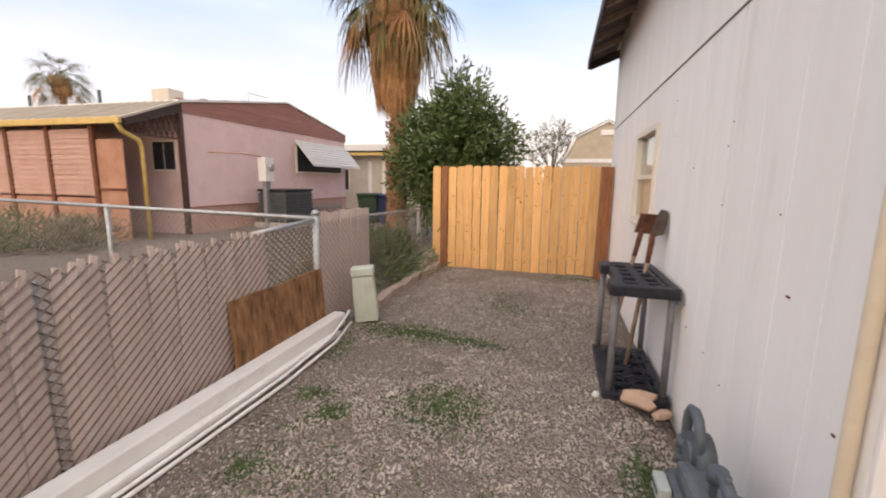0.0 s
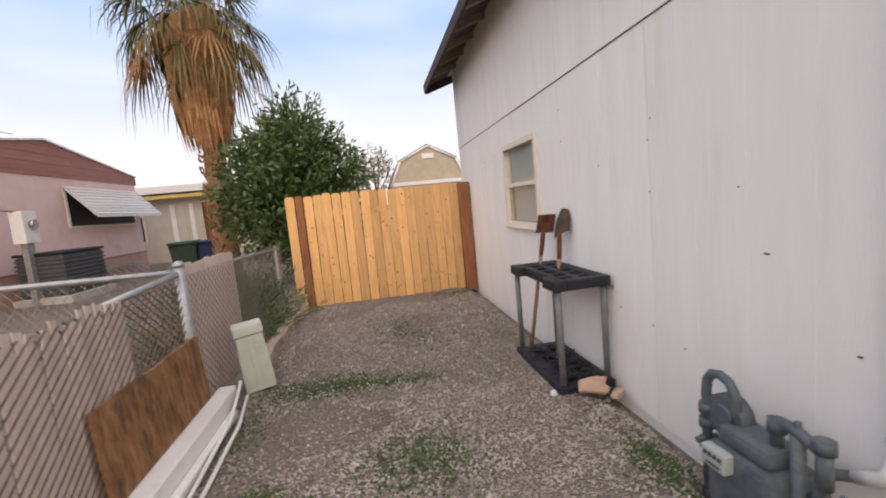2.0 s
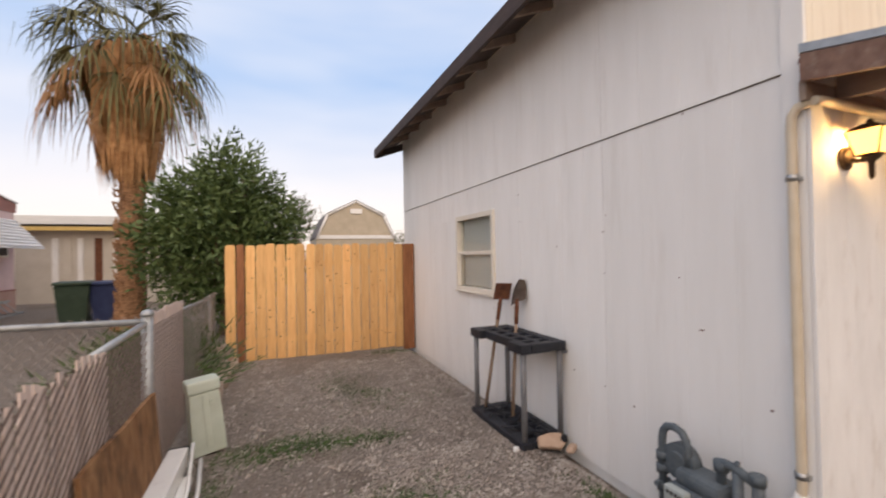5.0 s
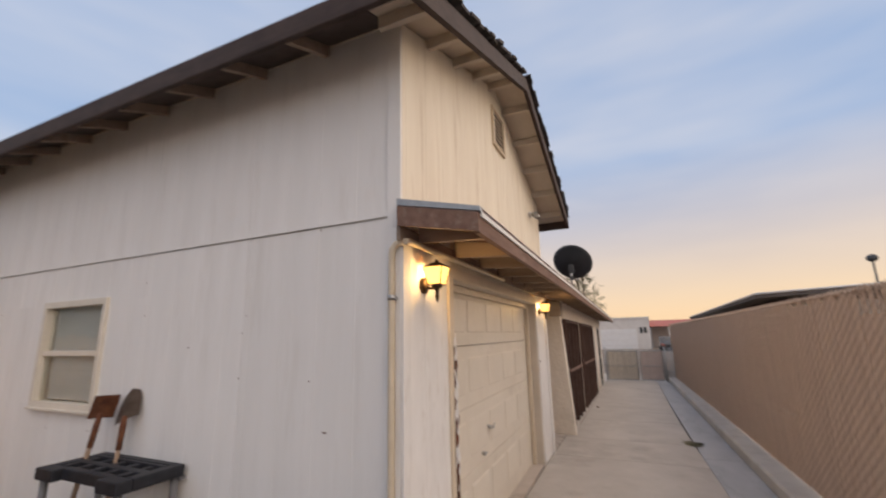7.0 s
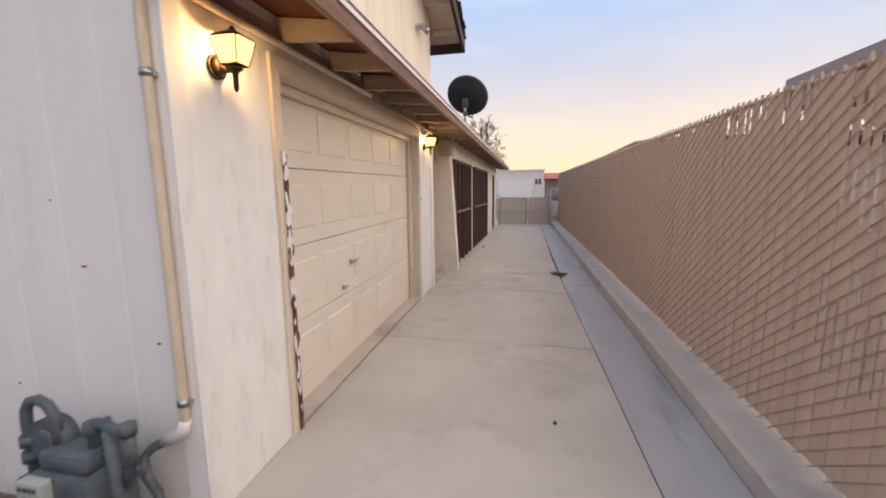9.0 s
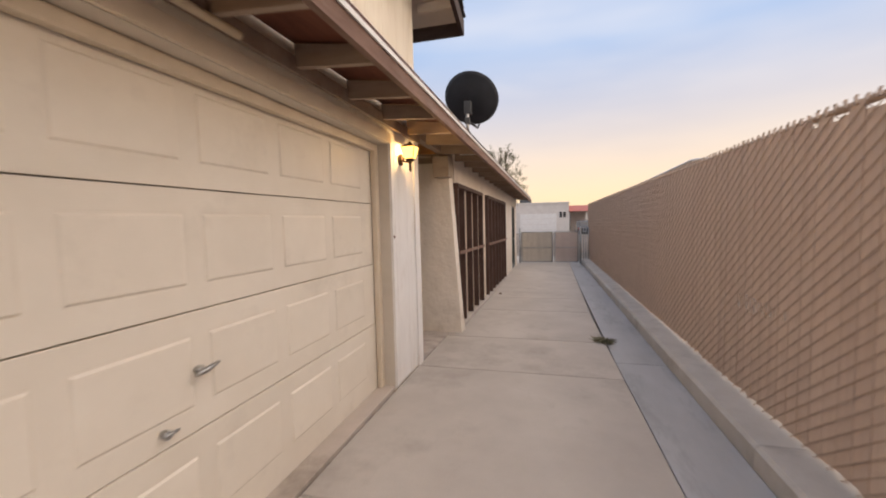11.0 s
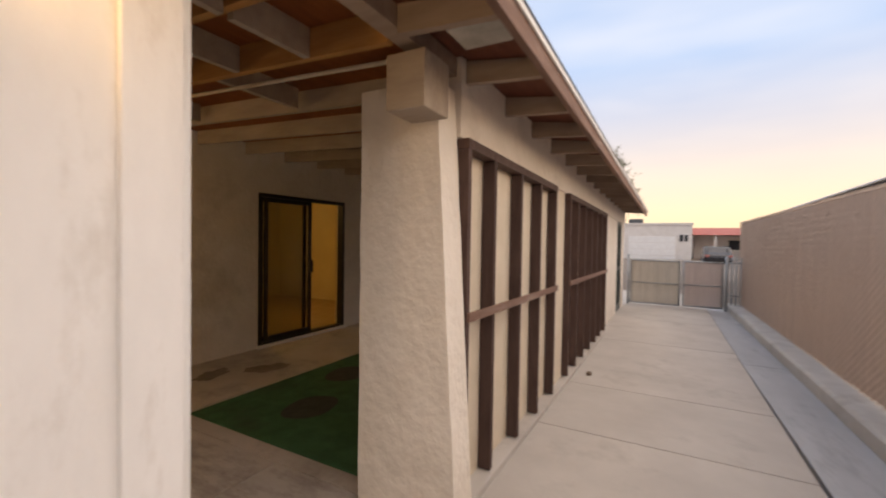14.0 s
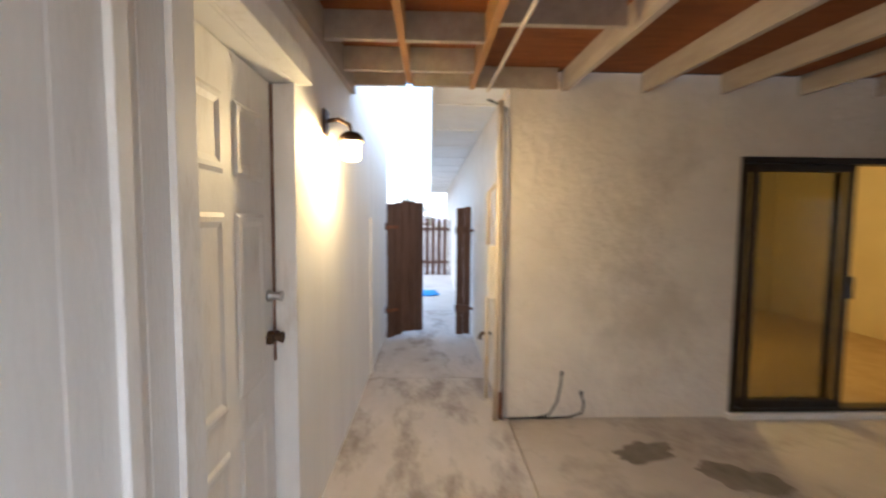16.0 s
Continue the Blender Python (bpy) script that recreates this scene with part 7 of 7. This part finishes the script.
def build_tree(name, at, trunk_h, blobs, n_leaf, leaf, material, seed, label, limb=0.09):
    g = thing(name, at, label, "tree", "trees")
    r = random.Random(seed)
    bm = BM()
    add_tube(bm, [(0, 0, -0.05), (0.03, 0.02, trunk_h * 0.5), (0.0, 0.05, trunk_h)], [limb * 1.5, limb * 1.1, limb], 10)
    part("trunk", bm, M_BARK, g)
    bm = BM()
    for c, rad in blobs:
        c = Vector(c)
        m = Vector((c.x * 0.4 + r.uniform(-0.1, 0.1), c.y * 0.4, trunk_h + (c.z - trunk_h) * 0.5))
        add_tube(bm, [(0, 0.03, trunk_h * 0.9), m, c, c + Vector((r.uniform(-0.2, 0.2), r.uniform(-0.2, 0.2), rad * 0.6))], [limb * 0.7, limb * 0.45, limb * 0.25, 0.008], 6)
        for k in range(5):
            q = c + Vector((r.uniform(-1, 1), r.uniform(-1, 1), r.uniform(-0.6, 1))).normalized() * rad * 0.9
            add_tube(bm, [m.lerp(c, 0.7), c.lerp(q, 0.5), q], [limb * 0.22, 0.014, 0.005], 5)
    part("limbs", bm, M_BARK, g)
    verts, faces = [], []
    total = sum(rad ** 2 for _, rad in blobs)
    for c, rad in blobs:
        c = Vector(c)
        twigs = int(n_leaf * rad * rad / total / 14)
        for t in range(twigs):
            u = Vector((r.gauss(0, 1), r.gauss(0, 1), r.gauss(0, 1))).normalized()
            q = c + u * rad * (0.35 + 0.75 * r.random() ** 0.5) * (1 + 0.35 * noise.noise(u * 2 + c))
            tw = (u + Vector((r.uniform(-0.5, 0.5), r.uniform(-0.5, 0.5), r.uniform(-0.2, 0.7)))).normalized()
            for k in range(14):
                p = q + tw * (k * leaf * 0.22) + Vector((r.uniform(-1, 1), r.uniform(-1, 1), r.uniform(-1, 1))) * leaf * 0.6
                d = (tw + Vector((r.uniform(-1, 1), r.uniform(-1, 1), r.uniform(-1, 1))) * 0.9).normalized()
                w = d.orthogonal().normalized()
                w = (w * math.cos(k) + d.cross(w) * math.sin(k)) * leaf * 0.15
                i = len(verts)
                verts += [tuple(p), tuple(p + d * leaf * 0.5 + w), tuple(p + d * leaf), tuple(p + d * leaf * 0.5 - w)]
                faces.append((i, i + 1, i + 2, i + 3))
    me = bpy.data.meshes.new("crown")
    me.from_pydata(verts, [], faces)
    me.materials.append(material)
    ob = new("crown", me)
    ob.parent = g
    tagged(ob, kind="stuff")
    return g


build_tree("shrub_tree", (-2.5, 10.0, 0.05), 0.9, [((0.1, 0, 2.8), 0.62), ((0.1, 0.1, 3.4), 0.36), ((-0.6, 0.1, 2.3), 0.6), ((0.6, 0, 2.3), 0.55), ((-0.1, -0.3, 1.9), 0.75), ((-0.95, 0, 1.85), 0.42), ((0.9, 0.2, 2.1), 0.42),
           ((0.4, -0.2, 3.0), 0.4), ((-0.4, 0, 2.9), 0.36), ((0.1, 0.2, 1.2), 0.7), ((-0.7, 0, 1.2), 0.5), ((0.75, 0, 1.4), 0.5)], 20000, 0.165, M_LEAF, 4, "dense dark green shrub tree behind the cedar fence")
build_tree("mesquite_tree", (-0.5, 26.0, 0.0), 1.8, [((0, 0, 4.2), 0.8), ((-0.9, 0, 3.6), 0.75), ((0.9, 0, 3.6), 0.8), ((0, 0.3, 3.2), 0.9), ((-1.4, 0, 3.0), 0.6), ((0.4, 0, 4.5), 0.5)], 6000, 0.12, M_LEAF_GREY, 6,
           "greyish desert tree beyond the shed")
build_tree("lane_tree", (24.5, 2.6, 0.0), 2.2, [((0, 0, 4.0), 0.8), ((-0.3, 0.3, 4.7), 0.5), ((0.2, -0.2, 3.3), 0.7), ((0, 0, 5.0), 0.3)], 3200, 0.11, M_LEAF_GREY, 8, "thin-leaved tree beyond the low roof")
build_tree("far_shrub", (5.6, 24.0, 0.0), 0.8, [((0, 0, 2.0), 0.9), ((0.9, 0, 1.7), 0.7), ((-0.8, 0, 1.8), 0.7)], 3500, 0.12, M_LEAF_GREY, 12, "pale shrub beyond the picket fence")


def build_bush(at, size, n, seed, material, label):
    r = random.Random(seed)
    verts, faces = [], []
    for k in range(n):
        a, e = r.uniform(0, 6.28), r.uniform(0.1, 1.5)
        d = Vector((math.cos(a) * math.cos(e), math.sin(a) * math.cos(e), math.sin(e)))
        p = Vector((r.gauss(0, 0.22), r.gauss(0, 0.35), 0)) * size + d * size * r.uniform(0.1, 0.75)
        w = d.orthogonal().normalized() * 0.012
        i = len(verts)
        q = p + (d + Vector((r.uniform(-0.6, 0.6), r.uniform(-0.6, 0.6), r.uniform(-0.3, 0.3)))) * 0.12
        verts += [tuple(p - w), tuple(p + w), tuple(q)]
        faces.append((i, i + 1, i + 2))
    me = bpy.data.meshes.new("bush")
    me.from_pydata(verts, [], faces)
    me.materials.append(material)
    ob = new("bush", me)
    ob.location = at
    return tagged(ob, label, "bush", "bushes")


build_bush((-2.75, 5.9, 0.05), 1.0, 3000, 3, M_LEAF, "scruffy green bush behind the chain-link fence")
build_bush((-2.95, 6.9, 0.05), 0.8, 2000, 4, M_LEAF_GREY, "scruffy olive bush behind the chain-link fence")
build_bush((-3.1, 5.0, 0.05), 0.55, 1200, 5, M_LEAF_GREY, "low dry bush behind the chain-link fence")
build_bush((-8.1, 5.2, 0.25), 0.8, 1800, 6, M_LEAF_GREY, "pale green bush in the neighbour's yard")
build_bush((-8.9, 4.5, 0.25), 1.0, 2200, 7, M_LEAF, "dark bush in the neighbour's yard")


# far end of the lane
def build_white_house():
    g = thing("white_house", (45.0, 3.2, -0.2), "low white flat-roofed house with a garage door", "house")
    part("wall", box(0.0, -4.4, 0.0, 8.0, 6.0, 3.25), M_FARWHITE, g)
    part("parapet", box(-0.06, -4.46, 3.1, 8.06, 6.06, 3.3, 0.02), M_FARWHITE, g)
    gd = part("garage_door", box(-0.05, -3.2, 0.0, -0.001, 0.4, 2.15, 0.01), M_WHITE, g)
    for k in range(1, 4):
        part("seam", box(-0.062, -3.2, k * 0.54 - 0.015, -0.051, 0.4, k * 0.54 + 0.015), M_FARWHITE, gd)
    bm = BM()
    for y in (-3.62, -3.98):
        add_box(bm, -0.05, y - 0.12, 1.75, -0.001, y + 0.12, 2.3)
    part("house_number", bm, M_WRITE, g, "two dark house number marks")
    bm = box(2.0, -0.6, 3.31, 2.6, 0.6, 3.75, 0.03)
    part("roof_unit", bm, M_ACGREY, g)
    return g


build_white_house()


def build_red_roof_house():
    g = thing("red_roof_house", (47.0, -8.0, -0.2), "pale house with a red tiled carport roof", "house")
    part("wall", box(3.0, -6.0, 0.0, 9.0, 6.5, 2.4), M_FARWHITE, g)
    part("roof", add_prism(BM(), [(0.0, 2.35), (3.5, 3.05), (9.5, 3.05), (9.5, 2.35)], "y", -6.2, 6.7), M_REDROOF, g)
    for y in (-5.5, -2.0, 1.5, 5.0):
        part("post", box(0.2, y - 0.08, 0, 0.36, y + 0.08, 2.35), M_FARWHITE, g)
    for y in (-3.5, 2.5):
        w = part("window", box(2.95, y, 1.0, 2.999, y + 1.4, 2.0), M_ALU, g)
        part("pane", box(2.94, y + 0.08, 1.08, 2.949, y + 1.32, 1.92), M_BLACK, w)
    return g


build_red_roof_house()


def build_car():
    g = thing("parked_car", (41.5, -2.6, -0.25), "dark parked car with rounded roof", "car")
    prof = [(-2.1, 0.35), (-2.15, 0.75), (-1.9, 0.95), (-1.1, 1.02), (-0.5, 1.42), (0.8, 1.45), (1.5, 1.05), (2.1, 0.95), (2.15, 0.4), (1.7, 0.25), (-1.7, 0.25)]
    bm = add_prism(BM(), prof, "y", -0.85, 0.85)
    bmesh.ops.bevel(bm, geom=bm.edges[:], offset=0.07, segments=3, affect="EDGES")
    part("body", bm, M_CAR, g)
    for s in (-1, 1):
        part("rear_window", box(-1.02, -0.6 * s - 0.02, 1.08, -0.62, -0.6 * s + 0.02, 1.3), M_BLACK, g)
        part("tail_light", box(-2.17, 0.68 * s - 0.12, 0.72, -2.1, 0.68 * s + 0.12, 0.86, 0.01), M_REDROOF, g)
        for x in (-1.3, 1.35):
            bm = add_tube(BM(), [(x, 0.7 * s, 0.32), (x, 0.88 * s, 0.32)], 0.32, 20)
            w = part("wheel", bm, M_BLACK, g)
            bm = add_tube(BM(), [(x, 0.881 * s, 0.32), (x, 0.89 * s, 0.32)], 0.2, 16)
            part("rim", bm, M_STEEL, w)
    return g


build_car()


def build_south_house():
    g = thing("south_house", (10.4, -2.6, 0.0), "low house with white-edged roof close behind the slatted fence", "house")
    L = 11.8
    part("wall", box(0.5, -6.4, 0.0, L - 0.5, -0.45, 2.28), M_CREAMWALL, g)
    for y0, y1, z0, z1 in ((0.0, -3.4, 2.48, 2.62), (-3.4, -6.8, 2.62, 2.46)):
        bm = BM()
        lo = [bm.verts.new(p) for p in ((0, y0, z0 - 0.10), (L, y0 + 0.18, z0 - 0.27), (L, y1, z1 - 0.27), (0, y1, z1 - 0.10))]
        hi = [bm.verts.new(p) for p in ((0, y0, z0), (L, y0 + 0.18, z0 - 0.17), (L, y1, z1 - 0.17), (0, y1, z1))]
        bm.faces.new(lo[::-1]), bm.faces.new(hi)
        for k in range(4):
            bm.faces.new((lo[k], lo[(k + 1) % 4], hi[(k + 1) % 4], hi[k]))
        part("roof", bm, M_FARROOF, g)
    part("edge_flashing", add_tube(BM(), [(0, 0.02, 2.475), (L, 0.2, 2.305)], 0.025, 6), M_WHITE, g)
    part("edge_flashing", add_tube(BM(), [(-0.02, 0.0, 2.475), (-0.02, -3.4, 2.615)], 0.025, 6), M_WHITE, g)
    for x in (1.8, 5.2, 8.4):
        w = part("window", box(x, -0.449, 1.0, x + 1.3, -0.42, 2.0), M_ALU, g)
        part("pane", box(x + 0.07, -0.419, 1.07, x + 1.23, -0.412, 1.93), M_BLACK, w)
    part("vent_pipe", add_tube(BM(), [(5.2, -0.6, 2.3), (5.2, -0.6, 2.62)], 0.02, 8), M_STEEL, g)
    return g


def build_carport():
    g = thing("carport", (4.89, -2.89, 0.0), "flat-roofed carport with a mauve-grey fascia behind the slatted fence", "carport")
    L, W = 6.2, 3.2
    part("roof_deck", box(-L + 0.03, -W + 0.03, 2.30, -0.03, -0.03, 2.56), M_SOFFIT, g)
    for x0, y0, x1, y1 in ((-L, -0.03, 0.0, 0.0), (-L, -W, 0.0, -W + 0.03), (-L, -W + 0.03, -L + 0.03, -0.03), (-0.03, -W + 0.03, 0.0, -0.03)):
        part("fascia", box(x0, y0, 2.25, x1, y1, 2.58, 0.004), M_MAUVE, g)
    for x in (-0.35, -3.1, -5.85):
        for y in (-0.3, -W + 0.3):
            part("post", box(x - 0.05, y - 0.05, 0.0, x + 0.05, y + 0.05, 2.30, 0.004), M_MAUVE, g)
    return g


M_MAUVE = mat("mauve_grey_paint", (0.30, 0.27, 0.28), (0.37, 0.33, 0.34), 3, 0.7, 0.1, 60, stretch=(0.5, 2, 2), vary=0.03)
build_south_house()
build_carport()
g = thing("street_lamp", (25.5, -10.8, 0.0), "far street lamp with a round dark head", "street lamp")
part("pole", add_tube(BM(), [(0, 0, 0), (0, 0, 4.75)], [0.07, 0.045], 8), M_ACGREY, g)
part("head", add_lathe(BM(), [(0.05, 4.75), (0.19, 4.82), (0.24, 4.95), (0.16, 5.08), (0.03, 5.13)], 14), M_ACGREY, g)
M_HILL = mat("hazy_hill", (0.30, 0.27, 0.30), (0.36, 0.33, 0.36), 0.01, 0.95, 0)
bm = BM()
prev = None
for k in range(121):
    a = 2 * math.pi * k / 120
    hgt = 18 + 16 * noise.noise((3 * math.cos(a), 3 * math.sin(a), 2)) + 8 * noise.noise((9 * math.cos(a), 9 * math.sin(a), 5))
    v = [bm.verts.new((1500 * math.cos(a), 1500 * math.sin(a), -5)), bm.verts.new((1540 * math.cos(a), 1540 * math.sin(a), max(4, hgt)))]
    if prev:
        bm.faces.new((prev[0], v[0], v[1], prev[1]))
    prev = v
solid("backdrop", bm, M_HILL, "low hazy desert hills on the horizon", "hills", "structure")


# ---- gravel and weeds ----
def scatter_stones():
    r = random.Random(21)
    verts, faces = [], []
    base = [Vector(p) for p in ((1, 0, 0), (-1, 0, 0), (0, 1, 0), (0, -1, 0), (0, 0, 1), (0, 0, -1))]
    tri = ((0, 2, 4), (2, 1, 4), (1, 3, 4), (3, 0, 4), (2, 0, 5), (1, 2, 5), (3, 1, 5), (0, 3, 5))
    for k in range(44000):
        x, y = r.uniform(-2.1, 0.8), r.uniform(-0.6, 7.15)
        if k % 4 == 0:
            x, y = r.uniform(-1.6, 0.75), r.uniform(0.6, 3.4)
        if noise.noise((x * 1.1, y * 1.1, 7)) < -0.28 and r.random() < 0.75:
            continue
        s = r.uniform(0.0045, 0.011) * (1.6 if r.random() < 0.05 else 1)
        q = Euler((r.uniform(0, 6), r.uniform(0, 6), r.uniform(0, 6))).to_matrix()
        sc = Vector((s * r.uniform(0.7, 1.4), s, s * r.uniform(0.5, 0.9)))
        c = Vector((x, y, ground_z(x, y) + s * 0.25))
        i = len(verts)
        for b in base:
            verts.append(tuple(c + q @ Vector((b.x * sc.x, b.y * sc.y, b.z * sc.z)) * r.uniform(0.8, 1.15)))
        faces += [(i + a, i + b, i + c2) for a, b, c2 in tri]
    me = bpy.data.meshes.new("gravel")
    me.from_pydata(verts, [], faces)
    me.materials.append(M_STONE)
    return tagged(new("gravel", me), "loose grey and tan gravel stones on the yard", "gravel", kind="stuff")


scatter_stones()


def scatter_weeds():
    r = random.Random(33)
    bm_v, bm_f = [], []
    patches = [(-1.45, 3.82, 0.5, 0.2, 1300), (-0.85, 3.75, 0.4, 0.12, 500), (-0.72, 2.55, 0.32, 0.3, 1200), (-1.4, 2.27, 0.1, 0.08, 260), (-1.65, 2.45, 0.16, 0.1, 220), (-1.58, 1.66, 0.12, 0.1, 160), (-1.9, 3.2, 0.12, 0.3, 220), (0.5, 2.1, 0.12, 0.28, 600),
               (-0.75, 5.4, 0.3, 0.45, 260), (-0.5, 4.95, 0.25, 0.2, 180), (0.3, 6.9, 0.4, 0.12, 320), (-1.55, 2.0, 0.3, 0.3, 130), (-0.3, 4.6, 0.7, 0.3, 160), (-0.9, 1.7, 0.5, 0.4, 120), (-1.9, 6.9, 0.15, 0.2, 120),
               (-1.3, 1.6, 0.3, 0.3, 120)]
    for px, py, sx, sy, n in patches:
        for k in range(int(n * 1.25)):
            x, y = px + r.gauss(0, sx * 0.6), py + r.gauss(0, sy * 0.6)
            if x > 0.78:
                continue
            z, h = ground_z(x, y), r.uniform(0.006, 0.028)
            a, w = r.uniform(0, 6.28), r.uniform(0.004, 0.008)
            c, s = math.cos(a), math.sin(a)
            l = r.uniform(0.01, 0.05)
            i = len(bm_v)
            bm_v.extend([(x - s * w, y + c * w, z), (x + s * w, y - c * w, z), (x + c * l, y + s * l, z + h)])
            bm_f.append((i, i + 1, i + 2))
    me = bpy.data.meshes.new("weeds")
    me.from_pydata(bm_v, [], bm_f)
    me.materials.append(M_GRASS)
    return tagged(new("weeds", me), "sparse low green weeds in the gravel", "weeds", kind="stuff")


scatter_weeds()
